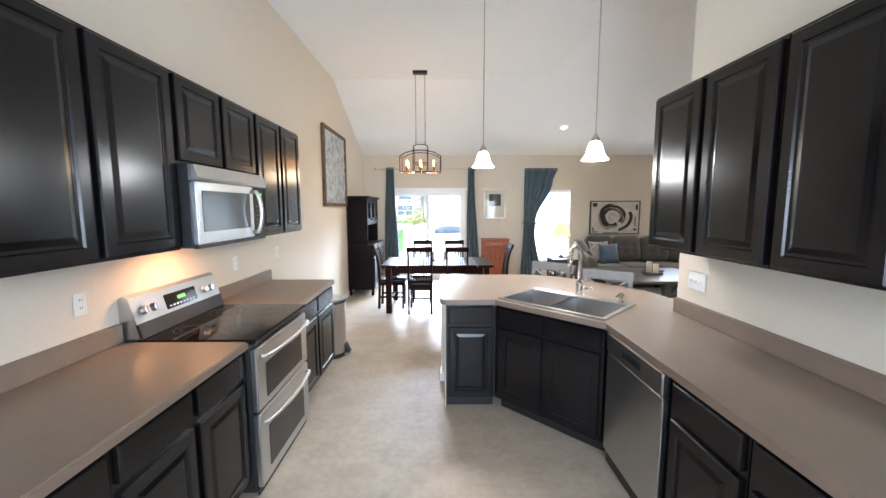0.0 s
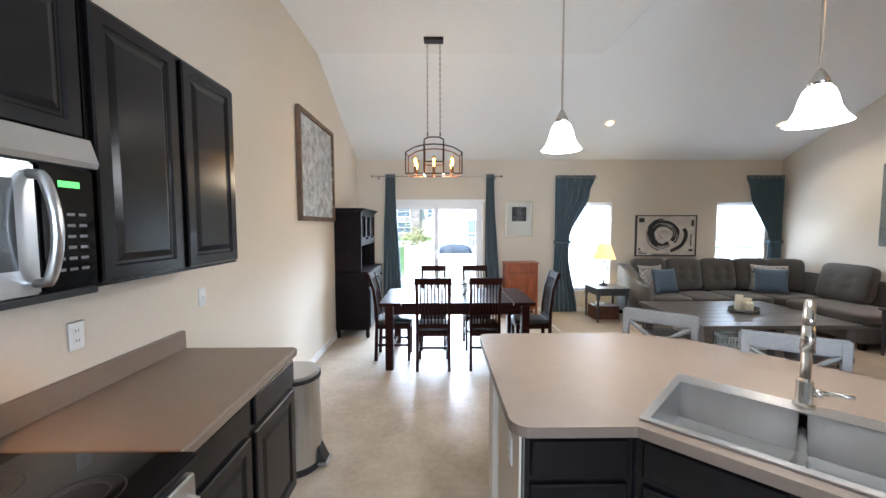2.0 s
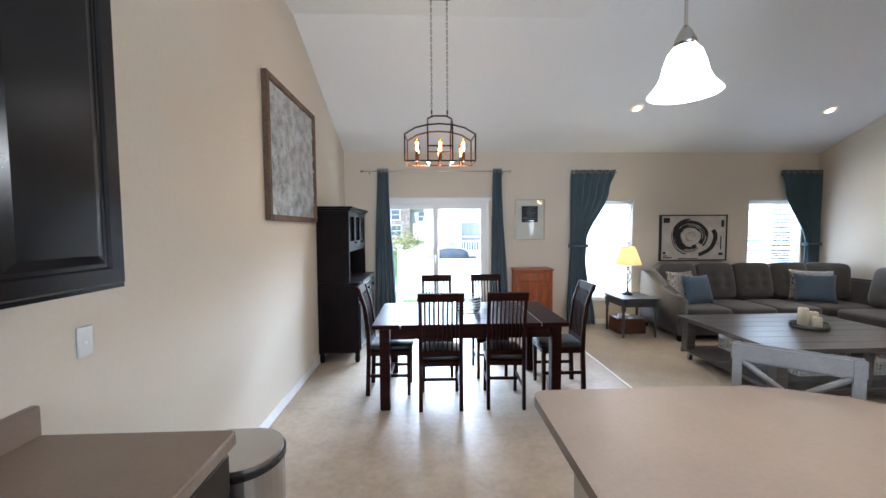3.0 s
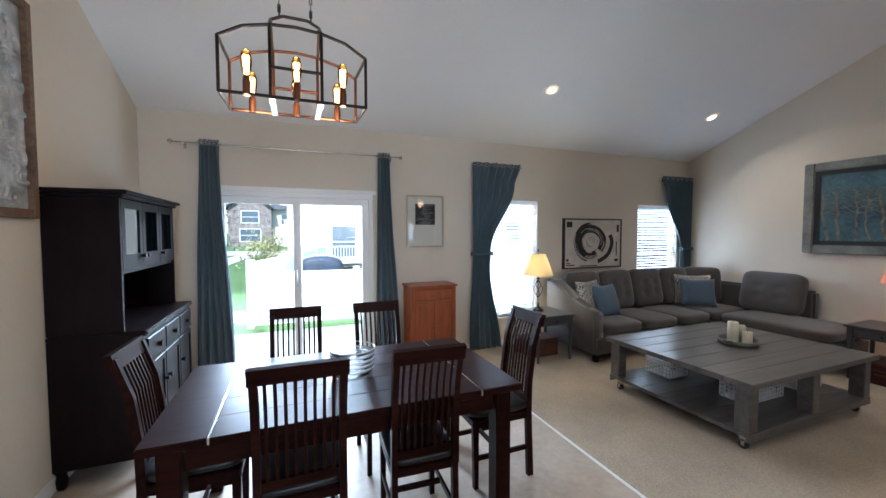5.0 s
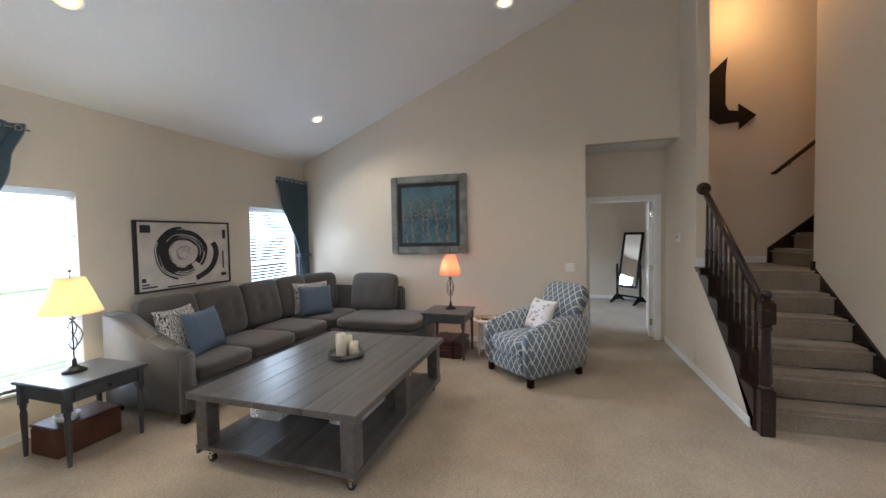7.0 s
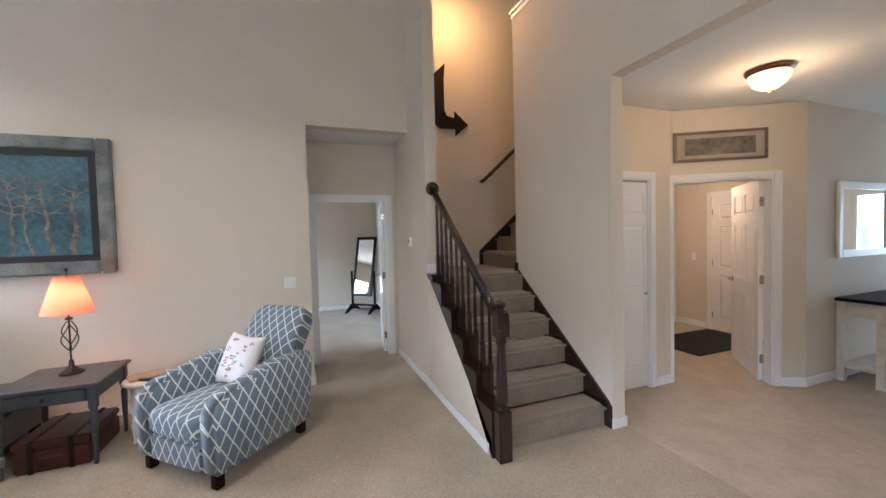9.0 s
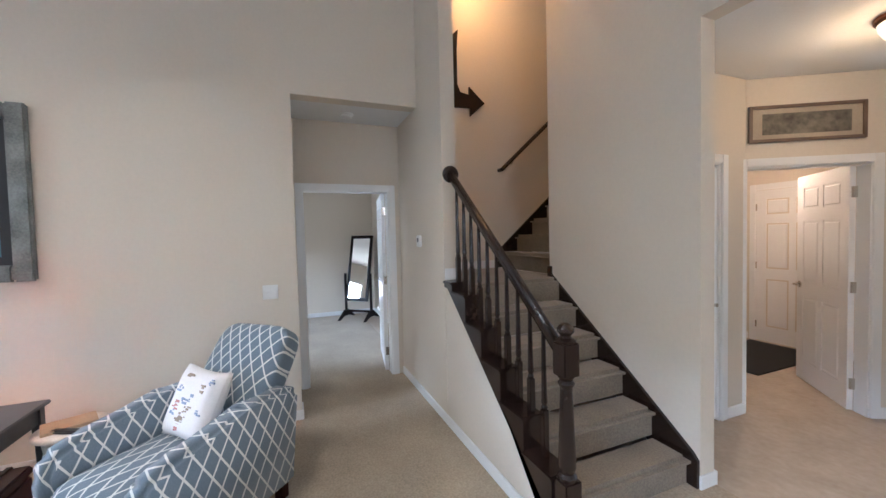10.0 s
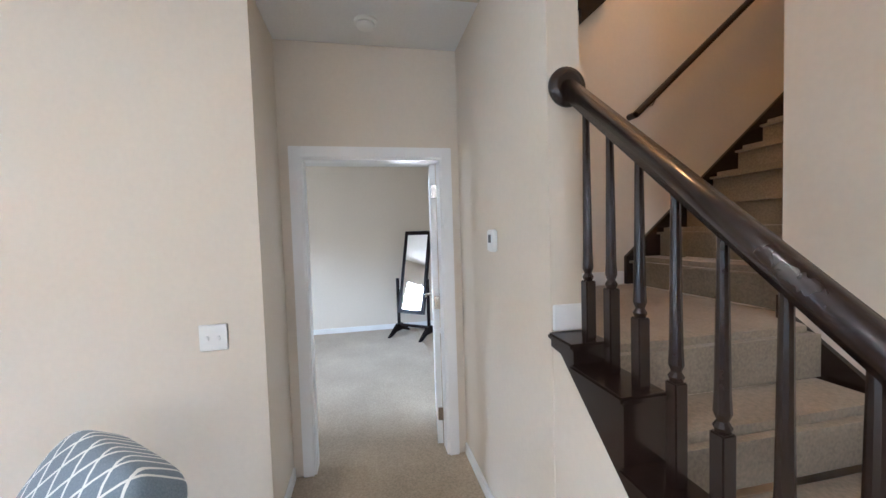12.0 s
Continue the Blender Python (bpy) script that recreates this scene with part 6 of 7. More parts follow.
# woodland painting on the east wall
t = thing("framed_painting", pose(EX - 0.003, 6.520, 1.300, 0, 0, -90), "teal woodland painting in weathered grey-green frame", "painting")
W, H = 1.19, 1.165
FRAMEG = mat("weathered_grey_green_frame", (0.20, 0.215, 0.20), 0.5, var=0.3, scale=6, fine=0.15, bump=0.2, bump_scale=60)
part("frame", boxes((0, 0.11, -0.05, 0, 0, H), (W - 0.11, W, -0.05, 0, 0, H), (0.11, W - 0.11, -0.05, 0, 0, 0.11), (0.11, W - 0.11, -0.05, 0, H - 0.11, H), bevel=0.012), FRAMEG, t)
part("liner", boxes((0.11, 0.165, -0.03, 0, 0.11, H - 0.11), (W - 0.165, W - 0.11, -0.03, 0, 0.11, H - 0.11), (0.165, W - 0.165, -0.03, 0, 0.11, 0.165), (0.165, W - 0.165, -0.03, 0, H - 0.165, H - 0.11)), BLACK, t, "dark inner frame liner")
TEAL = mat("teal_brushwork", (0.085, 0.19, 0.24), 0.6, var=0.4, scale=3.0, fine=0.25, fine_scale=30, bump=0.2, bump_scale=60, second=(0.02, 0.045, 0.06))
part("canvas", boxes((0.165, W - 0.165, -0.02, -0.004, 0.165, H - 0.165)), TEAL, t)
TRUNK = mat("pale_painted_bark", (0.21, 0.175, 0.14), 0.6, var=0.4, scale=14, fine=0.2, bump=0.2)
LEAFP = mat("painted_leaves", (0.21, 0.22, 0.16), 0.6, var=0.4, scale=14, fine=0.2, bump=0.2)
rnd = random.Random(4)
trunks = bmesh.new()
leaves = bmesh.new()


def stroke(bm, p, q, w0, w1, y):
    d = (Vector(q) - Vector(p)).normalized()
    nx, nz = -d.y, d.x
    vs = [bm.verts.new(c) for c in ((p[0] + nx * w0, y, p[1] + nz * w0), (p[0] - nx * w0, y, p[1] - nz * w0), (q[0] - nx * w1, y, q[1] - nz * w1), (q[0] + nx * w1, y, q[1] + nz * w1))]
    hi = [bm.verts.new((v.co.x, y - 0.001, v.co.z)) for v in vs]
    bm.faces.new(hi)
    for i in range(4):
        bm.faces.new((vs[i], vs[(i + 1) % 4], hi[(i + 1) % 4], hi[i]))


for x0, w in ((0.25, 0.016), (0.36, 0.02), (0.50, 0.012), (0.63, 0.010), (0.76, 0.018), (0.90, 0.022)):
    x, z = x0, 0.17
    for i in range(9):
        x2, z2 = min(max(x + rnd.uniform(-0.022, 0.022), 0.18), W - 0.18), z + 0.066
        stroke(trunks, (x, z), (x2, z2), w * (1 - i * 0.07), w * (1 - (i + 1) * 0.07), -0.0202)
        x, z = x2, z2
        if i > 3:
            for s in (-1, 1):
                bx, bz = x, z
                for k in range(4):
                    cx2, cz2 = min(max(bx + s * rnd.uniform(0.02, 0.05), 0.175), W - 0.175), min(bz + rnd.uniform(0.0, 0.035), H - 0.18)
                    stroke(trunks, (bx, bz), (cx2, cz2), 0.005 - k * 0.001, 0.004 - k * 0.0009, -0.0205)
                    bx, bz = cx2, cz2
for _ in range(170):
    x, z = rnd.uniform(0.18, W - 0.19), rnd.uniform(0.62, H - 0.185)
    stroke(leaves, (x, z), (x + rnd.uniform(0.004, 0.012), z + rnd.uniform(-0.008, 0.008)), 0.004, 0.003, -0.0215)
tagged(part("painted_trunk", trunks, TRUNK, t), kind="stuff")
tagged(part("painted_foliage", leaves, LEAFP, t), kind="stuff")

# recessed ceiling lights
CANGLOW = glow("recessed_lamp_glow", (1.0, 0.62, 0.28), 0.5, 0.3)
CANCORE = glow("recessed_bulb_glow", (1.0, 0.85, 0.60), 4.0)


def can_light(x, y):
    z = slope_z(y) if y > CREASE else FLAT
    nrm = Matrix.Rotation(-math.atan(RISE) if y > CREASE else 0, 4, "X")
    t = thing("recessed_light", Matrix.Translation((x, y, z - 0.001)) @ nrm, "white recessed ceiling light, switched on", "ceiling light", "recessed lights in the vault")
    part("trim_ring", smooth(lathe(bmesh.new(), [(0.098, 0.0), (0.096, -0.006), (0.078, -0.007), (0.070, 0.0)], n=32)), WHITE, t)
    part("lamp", smooth(lathe(bmesh.new(), [(0.070, -0.002), (0.045, -0.006), (0.012, -0.007)], n=24, closed=True)), CANGLOW, t, "glowing warm reflector")
    part("bulb", smooth(lathe(bmesh.new(), [(0.044, -0.007), (0.036, -0.014), (0.008, -0.018)], n=24, closed=True)), CANCORE, t, "lit bulb face")
    at = Vector((x, y, z)) + nrm.to_3x3() @ Vector((0, 0, -0.03))
    disc_light("recessed_bulb", at, at + nrm.to_3x3() @ Vector((0, 0, -1)), 4, (1.0, 0.80, 0.58), 0.10, 130)


can_light(2.43, 7.18)
can_light(5.155, 7.19)
can_light(4.25, 4.52)
plate(pose(EX, 3.925, 1.108, 0, 0, -90), 2, "light_switch", "white double switch plate on the tall wall")

# ---- stairs ----
RISER, RUN, NOSE, LAND = 0.19, 0.233, 4.165, 1.14


def step_block(bm, outline, z0, z1, front=(0, 0)):
    """Carpeted step: a rounded tread whose nose stands proud of the riser under it."""
    tread = z1 - 0.075 if front != (0, 0) else z0
    prism(bm, outline, tread, z1)
    if front != (0, 0):
        bmesh.ops.bevel(bm, geom=[e for e in bm.edges if abs(e.verts[0].co.z - e.verts[1].co.z) < 0.001], offset=0.030, segments=4, affect="EDGES")
        back = [(x - 0.028 * front[0] if (x - outline[2][0]) * front[0] > 0 else x, y - 0.028 * front[1] if (y - outline[0][1]) * front[1] > 0 else y) for x, y in outline]
        prism(bm, back, z0, z1 - 0.03)
        return bm
    bmesh.ops.bevel(bm, geom=[e for e in bm.edges if all(v.co.z > z1 - 0.001 for v in e.verts)], offset=0.028, segments=4, affect="EDGES")
    return bm


CURB = [max(RISER * (i + 1) + 0.014, 0.80 * (NOSE + RUN * (i + 1) - 0.02 - 3.99) + 0.03) for i in range(5)] + [LAND + 0.014]


def staircase():
    t = thing("staircase", pose(0, 0, 0), "grey-beige carpeted staircase with dark wood skirts turning at a landing", "stairs")
    for i in range(5):
        x0 = NOSE + RUN * i
        bm = bmesh.new()
        step_block(bm, [(x0, 1.605), (x0 + RUN + 0.03, 1.605), (x0 + RUN + 0.03, 2.508), (x0, 2.508)], RISER * i + 0.001 if i else 0.011, RISER * (i + 1), (-1, 0))
        part("step", bm, STAIR_CARPET, t)
    bm = bmesh.new()
    step_block(bm, [(NOSE + 5 * RUN, 1.605), (5.492, 1.605), (5.492, 1.46), (6.545, 1.46), (6.545, 2.508), (NOSE + 5 * RUN, 2.508)], LAND - RISER + 0.001, LAND)
    part("landing", bm, STAIR_CARPET, t)
    for i in range(13):
        y1 = 1.49 - 0.22 * i
        bm = bmesh.new()
        step_block(bm, [(5.485, y1 - 0.25), (6.52, y1 - 0.25), (6.52, y1), (5.485, y1)], LAND + RISER * i + 0.001, LAND + RISER * (i + 1), (0, 1))
        part("step", bm, STAIR_CARPET, t)
    sk = [(4.13, 0.0), (4.28, 0.0), (5.38, 0.86), (5.490, 0.93), (5.490, 1.235), (5.447, 1.235), (5.447, 1.165), (4.165, 0.215), (4.13, 0.175)]
    bm = prism(bmesh.new(), sk, -1.604, -1.5805)
    part("wall_skirt", turned(bm, Matrix.Rotation(radians(90), 4, "X")), RAILWOOD, t, "dark wood skirt board")
    up = [(1.51, 1.141), (1.51, 1.33), (-1.40, 3.842), (-1.40, 3.50), (1.22, 1.141)]
    bm = prism(bmesh.new(), up, 6.522, 6.548)
    part("upper_skirt", yz(bm), RAILWOOD, t, "dark wood skirt board")
    st = [(4.14, 0.0), (4.14, 0.115), (5.39, 1.118), (5.455, 1.125), (5.455, LAND + 0.014), (NOSE + 5 * RUN - 0.02, LAND + 0.014)]
    for i in range(4, -1, -1):
        x = NOSE + RUN * (i + 1) - 0.02
        st += [(x, CURB[i]), (x - RUN, CURB[i])]
    st += [(NOSE - 0.02, 0.0)]
    bm = prism(bmesh.new(), st, -2.634, -2.509)
    part("stringer", turned(bm, Matrix.Rotation(radians(90), 4, "X")), RAILWOOD, t, "dark wood stepped stringer")
    for i in range(6):
        x = NOSE + RUN * i - 0.035
        z = CURB[i]
        part("tread_return", boxes((x, x + RUN + (0.02 if i < 5 else -0.076), 2.508, 2.650, z + 0.0005, z + 0.022), bevel=0.006), RAILWOOD, t)


staircase()


def balustrade():
    t = thing("stair_railing", pose(0, 0, 0), "espresso turned wood stair railing with newel post", "railing")
    ry = 2.560
    a, b = Vector((4.13, ry, 0.940)), Vector((5.445, ry, 2.015))
    bm = bmesh.new()
    prism(bm, [(-0.025, -0.022), (0.025, -0.022), (0.029, 0.0), (0.026, 0.019), (0.012, 0.030), (-0.012, 0.030), (-0.026, 0.019), (-0.029, 0.0)], 0, (b - a).length)
    d = (b - a).normalized()
    m = Matrix((( 0, -d.z, d.x, a.x), (1, 0, 0, a.y), (0, d.x, d.z, a.z), (0, 0, 0, 1)))
    part("handrail", smooth(turned(bm, m)), RAILWOOD, t)
    bm = lathe(bmesh.new(), [(0.068, 0), (0.068, 0.010), (0.055, 0.018), (0.045, 0.022)], n=28, closed=True)
    part("rosette", turned(bm, Matrix.Translation((5.455, ry, 2.020)) @ Matrix.Rotation(radians(-90), 4, "Y")), RAILWOOD, t)
    for i in range(10):
        x = 5.340 - 0.1167 * i
        k = min(5, int((x - NOSE + 0.035) / RUN))
        z0 = CURB[k] + 0.022
        z1 = a.z + (x - a.x) * (b.z - a.z) / (b.x - a.x) - 0.02
        bm = boxes((x - 0.017, x + 0.017, ry - 0.017, ry + 0.017, z0, z0 + 0.19 + (0.06 if i % 2 else 0)), bevel=0.003)
        zz = z0 + 0.19 + (0.06 if i % 2 else 0)
        lathe(bm, [(0.013, zz), (0.018, zz + 0.012), (0.011, zz + 0.024), (0.017, zz + 0.04), (0.015, zz + 0.08), (0.0105, z1)], (x, ry, 0), n=10)
        part("baluster", bm, RAILWOOD, t)
    nx, ny = 4.10, 2.575
    bm = boxes((nx - 0.048, nx + 0.048, ny - 0.048, ny + 0.048, 0.011, 0.36), (nx - 0.045, nx + 0.045, ny - 0.045, ny + 0.045, 0.86, 1.02), bevel=0.006)
    lathe(bm, [(0.044, 0.36), (0.046, 0.375), (0.032, 0.39), (0.042, 0.42), (0.041, 0.45), (0.028, 0.80), (0.040, 0.825), (0.030, 0.84), (0.043, 0.86)], (nx, ny, 0), n=20)
    lathe(bm, [(0.046, 1.02), (0.05, 1.03), (0.030, 1.042), (0.024, 1.052), (0.040, 1.07), (0.040, 1.085), (0.024, 1.105), (0.008, 1.112)], (nx, ny, 0), n=20, closed=True)
    part("newel_post", bm, RAILWOOD, t)


balustrade()


def wall_rail():
    t = thing("wall_handrail", pose(0, 0, 0), "espresso round handrail on the stairwell wall", "handrail")
    a, b = Vector((6.48, 1.46, 2.28)), Vector((6.48, -0.9, 4.37))
    bm = bmesh.new()
    tube(bm, a, b, 0.024, n=14)
    tube(bm, a, a + Vector((0.068, 0, 0)), 0.022, n=14)
    part("rail", bm, RAILWOOD, t)
    for y in (1.30, 0.30):
        z = 2.28 + (1.46 - y) * 0.8856
        bm = bmesh.new()
        tube(bm, (6.48, y, z - 0.02), (6.52, y, z - 0.06), 0.006, n=8), tube(bm, (6.52, y, z - 0.06), (6.549, y, z - 0.06), 0.006, n=8)
        part("bracket", bm, NICKEL, t)


wall_rail()

# large arrow sign on the stairwell wall: a bent arrow pointing down and along
t = thing("arrow_sign", pose(6.546, 0, 0), "dark brown metal bent arrow sign hung on wall", "sign")
shape = [(2.17, 3.60), (1.965, 3.80), (1.985, 3.58), (1.985, 3.20), (1.95, 3.12), (1.84, 3.10), (1.84, 3.19), (1.648, 3.025), (1.83, 2.865), (1.83, 2.96), (2.05, 2.95), (2.17, 3.05)]
bm = prism(bmesh.new(), [(y, z) for y, z in shape], -0.03, -0.004)
part("plate", yz(bm), IRON, t)

# stairwell lamp and entry lamp
WARMGLASS = glow("lit_amber_glass", (1.0, 0.66, 0.32), 0.42)


def bowl_lamp(x, y, z, r, label, watts, colour):
    t = thing("ceiling_lamp", pose(x, y, z), label, "ceiling light")
    part("pan", lathe(bmesh.new(), [(r * 1.12, 0.0), (r * 1.12, -0.02), (r, -0.035)], n=32, closed=True), BRONZE, t)
    part("glass_bowl", smooth(lathe(bmesh.new(), [(r, -0.036), (r * 0.95, -0.07), (r * 0.78, -0.11), (r * 0.42, -0.14), (0.01, -0.15)], n=32, closed=True)), WARMGLASS, t, "lit frosted glass bowl")
    part("finial", lathe(bmesh.new(), [(0.012, -0.15), (0.014, -0.16), (0.004, -0.17)], n=12, closed=True), BRONZE, t)
    lamp_light("bowl_bulb", (x, y, z - 0.22), watts, colour, 0.09)


bowl_lamp(3.68, 0.48, HALL, 0.13, "flush bronze ceiling lamp with lit amber bowl", 2.8, (1.0, 0.58, 0.25))
t = thing("stair_pendant", pose(6.02, 1.92, 5.30), "hanging amber glass lamp over the stairs", "pendant light")
bm = bmesh.new()
tube(bm, (0, 0, 0), (0, 0, -0.70), 0.006, n=8)
part("stem", bm, BRONZE, t)
part("glass_bowl", smooth(lathe(bmesh.new(), [(0.05, -0.70), (0.15, -0.74), (0.21, -0.80), (0.205, -0.81), (0.12, -0.86), (0.02, -0.88)], n=32, closed=True)), WARMGLASS, t, "lit amber glass bowl")
lamp_light("stair_bulb", (6.02, 1.92, 4.33), 7, (1.0, 0.50, 0.17), 0.08)

# ---- trims: baseboards ----


def baseboard(name, *dims):
    structure(name, boxes(*dims, bevel=0.003), TRIM, "white painted wooden baseboard")


BB = 0.09
baseboard("baseboard_west", (WX, WX + 0.014, 3.37, NY, 0, BB))
baseboard("baseboard_north", (WX + 0.014, SLIDER[0] - 0.02, NY - 0.014, NY, 0, BB), (SLIDER[1] + 0.02, EX, NY - 0.014, NY, 0, BB))
baseboard("baseboard_east", (EX - 0.014, EX, 3.704, NY - 0.014, 0.010, BB), (EX, EX + 0.16, 3.704, 3.718, 0.010, BB), (EX + 0.16, 6.70, 3.746, 3.76, 0.010, BB))
baseboard("baseboard_stair", (4.19, 6.70, 2.63, 2.644, 0.010, BB))
baseboard("baseboard_entry", (4.111, 4.125, 1.446, 1.594, 0, BB), (4.125, 4.60, 1.446, 1.46, 0, BB), (4.586, 4.60, 0.32, 0.55, 0, BB), (3.986, 4.00, -5.8, -0.70, 0, BB))
bm = boxes((LA - 0.21, LA, -0.014, 0, 0, BB), bevel=0.003)
structure("baseboard_angled", turned(bm, AM), TRIM, "white painted wooden baseboard")
baseboard("baseboard_bedroom", (10.286, 10.3, 2.2, 7.2, 0.010, BB), (6.85, 10.286, 2.2, 2.214, 0.010, BB))
baseboard("baseboard_landing", (6.536, 6.549, 1.52, 2.50, LAND + 0.002, LAND + 0.09), (5.443, 5.456, 2.513, 2.627, LAND + 0.04, LAND + 0.13))
baseboard("baseboard_mudroom", (5.90, 6.38, -2.11, -2.096, 0, BB), (4.13, 4.93, -2.11, -2.096, 0, BB))


def casing(name, m, w, h, depth):
    """Door casing round an opening x 0 to w, front towards -y, with the jamb lining."""
    c = 0.062
    bm = boxes((-c, 0.006, -0.018, 0, 0, h + c), (w - 0.006, w + c, -0.018, 0, 0, h + c), (0.006, w - 0.006, -0.018, 0, h - 0.006, h + c), bevel=0.004)
    for d in ((0.0, 0.018, 0.0005, depth, 0, h - 0.001), (w - 0.018, w, 0.0005, depth, 0, h - 0.001), (0.018, w - 0.018, 0.0005, depth, h - 0.018, h - 0.001)):
        box(bm, *d)
    structure(name, turned(bm, m), TRIM, "white painted door casing")


casing("trim_bedroom_door", pose(6.719, BD[1], 0.010, 0, 0, -90), BD[1] - BD[0], 2.02, 0.125)
casing("trim_closet_door", pose(4.599, 1.40, 0, 0, 0, -90), 0.78, 2.05, 0.12)
casing("trim_mudroom_door", AM @ Matrix.Translation((0.03, -0.001, 0)), LA - 0.305, 2.03, 0.12)
casing("trim_back_door", pose(5.82, -2.109, 0, 0, 0, 180), 0.82, 2.05, 0.02)


def six_panel(name, m, w, h, label, knob_side=1, hinges=True, closet=False):
    """Six-panel door, hinge at x 0, face towards -y, thickness to +y."""
    t = tagged(thing(name, m, label, "door"), kind="structure")
    part("leaf", boxes((0, w, 0.006, 0.034, 0, h)), TRIM, t)
    sx = w * 0.14
    cols = [(sx, w / 2 - 0.035), (w / 2 + 0.035, w - sx)] if not closet else [(sx, w - sx)]
    rows = [(0.20, 0.84), (0.98, 1.58), (1.70, h - 0.12)]
    for face in (0, 1):
        bm = bmesh.new()
        xs = [0] + [v for c in cols for v in c] + [w]
        zs = [0] + [v for r in rows for v in r] + [h]
        for i in range(0, len(xs), 2):
            box(bm, xs[i], xs[i + 1], 0, 0.006, 0, h)
        for c in cols:
            for k in range(0, len(zs), 2):
                box(bm, c[0], c[1], 0, 0.006, zs[k], zs[k + 1])
        for c in cols:
            for r in rows:
                tmp = framed(c[1] - c[0] - 0.03, r[1] - r[0] - 0.03, [(0, 0.0), (0.022, 0.0055)])
                tmp.transform(Matrix.Translation((c[0] + 0.015, 0.006, r[0] + 0.015)))
                me = bpy.data.meshes.new("panel_tmp")
                tmp.to_mesh(me)
                tmp.free()
                bm.from_mesh(me)
        if face:
            bm.transform(Matrix.Translation((w, 0.040, 0)) @ Matrix.Rotation(radians(180), 4, "Z"))
        part("panel_face", bm, TRIM, t)
    if not closet:
        for y, s in ((-0.001, -1), (0.041, 1)):
            bm = bmesh.new()
            tube(bm, (w - 0.06, y, 0.95), (w - 0.06, y + s * 0.008, 0.95), 0.032, n=20)
            tube(bm, (w - 0.06, y, 0.95), (w - 0.06, y + s * 0.05, 0.95), 0.011, n=12)
            tube(bm, (w - 0.055, y + s * 0.05, 0.95), (w - 0.16, y + s * 0.055, 0.95), 0.009, n=10)
            part("door_handle", bm, NICKEL, t)
    else:
        bm = bmesh.new()
        tube(bm, (w - 0.05, -0.001, 0.92), (w - 0.05, -0.03, 0.92), 0.010, 0.016, n=14)
        part("knob", bm, NICKEL, t)
    if hinges:
        for z in (0.22, 1.02, 1.80):
            part("hinge", boxes((-0.012, 0.003, -0.006, 0.03, z - 0.045, z + 0.045)), NICKEL, t)
    return t


six_panel("door_2", pose(6.845, 2.768, 0.022, 0, 0, -9), 0.85, 1.99, "white six-panel bedroom door standing open")
six_panel("door_3", pose(4.62, 1.385, 0.015, 0, 0, -90), 0.375, 2.0, "white bifold closet door leaf, closed", hinges=False, closet=True)
six_panel("door_4", pose(4.62, 1.005, 0.015, 0, 0, -90), 0.375, 2.0, "white bifold closet door leaf, closed", hinges=False, closet=True)
HINGE = AM @ Vector((LA - 0.30, 0.115, 0))
six_panel("door_5", pose(HINGE.x, HINGE.y, 0.008, 0, 0, -43), 0.80, 2.02, "white six-panel mudroom door standing open")
six_panel("door_6", pose(5.80, -2.105, 0.008, 0, 0, 180), 0.78, 2.02, "white six-panel exterior door, closed")

# passage fixtures
t = thing("smoke_detector", pose(6.45, 3.21, HALL + 0.003), "round white smoke detector on passage ceiling", "smoke detector")
part("base", lathe(bmesh.new(), [(0.065, 0), (0.065, -0.012), (0.058, -0.016)], n=28, closed=True), WHITE, t)
part("cap", smooth(lathe(bmesh.new(), [(0.050, -0.017), (0.050, -0.034), (0.035, -0.042)], n=28, closed=True)), WHITE, t)
t = thing("thermostat", pose(6.03, 2.631, 1.487, 0, 0, 180), "small white wall thermostat with grey display", "thermostat")
part("body", boxes((-0.045, 0.045, -0.025, 0, -0.055, 0.055), bevel=0.006), WHITE, t)
part("display", boxes((-0.018, 0.018, -0.0275, -0.0255, -0.01, 0.03)), SLATE, t)
plate(pose(4.149, 1.52, 1.1, 0, 0, -90), 1, "light_switch", "white switch plate on the wall end")

# cheval mirror in the bedroom
t = thing("cheval_mirror", pose(9.74, 2.66, 0.010, 0, 0, -130), "dark wood framed standing mirror leaning back", "mirror")
tilt = Matrix.Translation((0, 0, 0.34)) @ Matrix.Rotation(radians(-13), 4, "X")
w = 0.23
part("mirror_frame", turned(boxes((-w, -w + 0.05, 0, 0.04, 0, 1.25), (w - 0.05, w, 0, 0.04, 0, 1.25), (-w + 0.05, w - 0.05, 0, 0.04, 0, 0.06), (-w + 0.05, w - 0.05, 0, 0.04, 1.19, 1.25), bevel=0.004), tilt), HUTCHWOOD, t)
part("mirror_glass", turned(boxes((-w + 0.05, w - 0.05, 0.01, 0.016, 0.06, 1.19)), tilt), MIRROR, t)
part("back_board", turned(boxes((-w + 0.01, w - 0.01, 0.041, 0.05, 0.01, 1.24)), tilt), HUTCHWOOD, t)
for sx in (-1, 1):
    part("post", boxes((sx * 0.265 - 0.018, sx * 0.265 + 0.018, 0.06, 0.10, 0.05, 0.85), bevel=0.003), HUTCHWOOD, t)
    bm = yz(prism(bmesh.new(), [(-0.20, 0.0), (-0.14, 0.0), (0.0, 0.05), (0.16, 0.05), (0.30, 0.0), (0.36, 0.0), (0.14, 0.16), (0.02, 0.16)], sx * 0.265 - 0.018, sx * 0.265 + 0.018))
    part("foot", bm, HUTCHWOOD, t)
part("crossbar", boxes((-0.245, 0.245, 0.065, 0.095, 0.12, 0.16)), HUTCHWOOD, t)

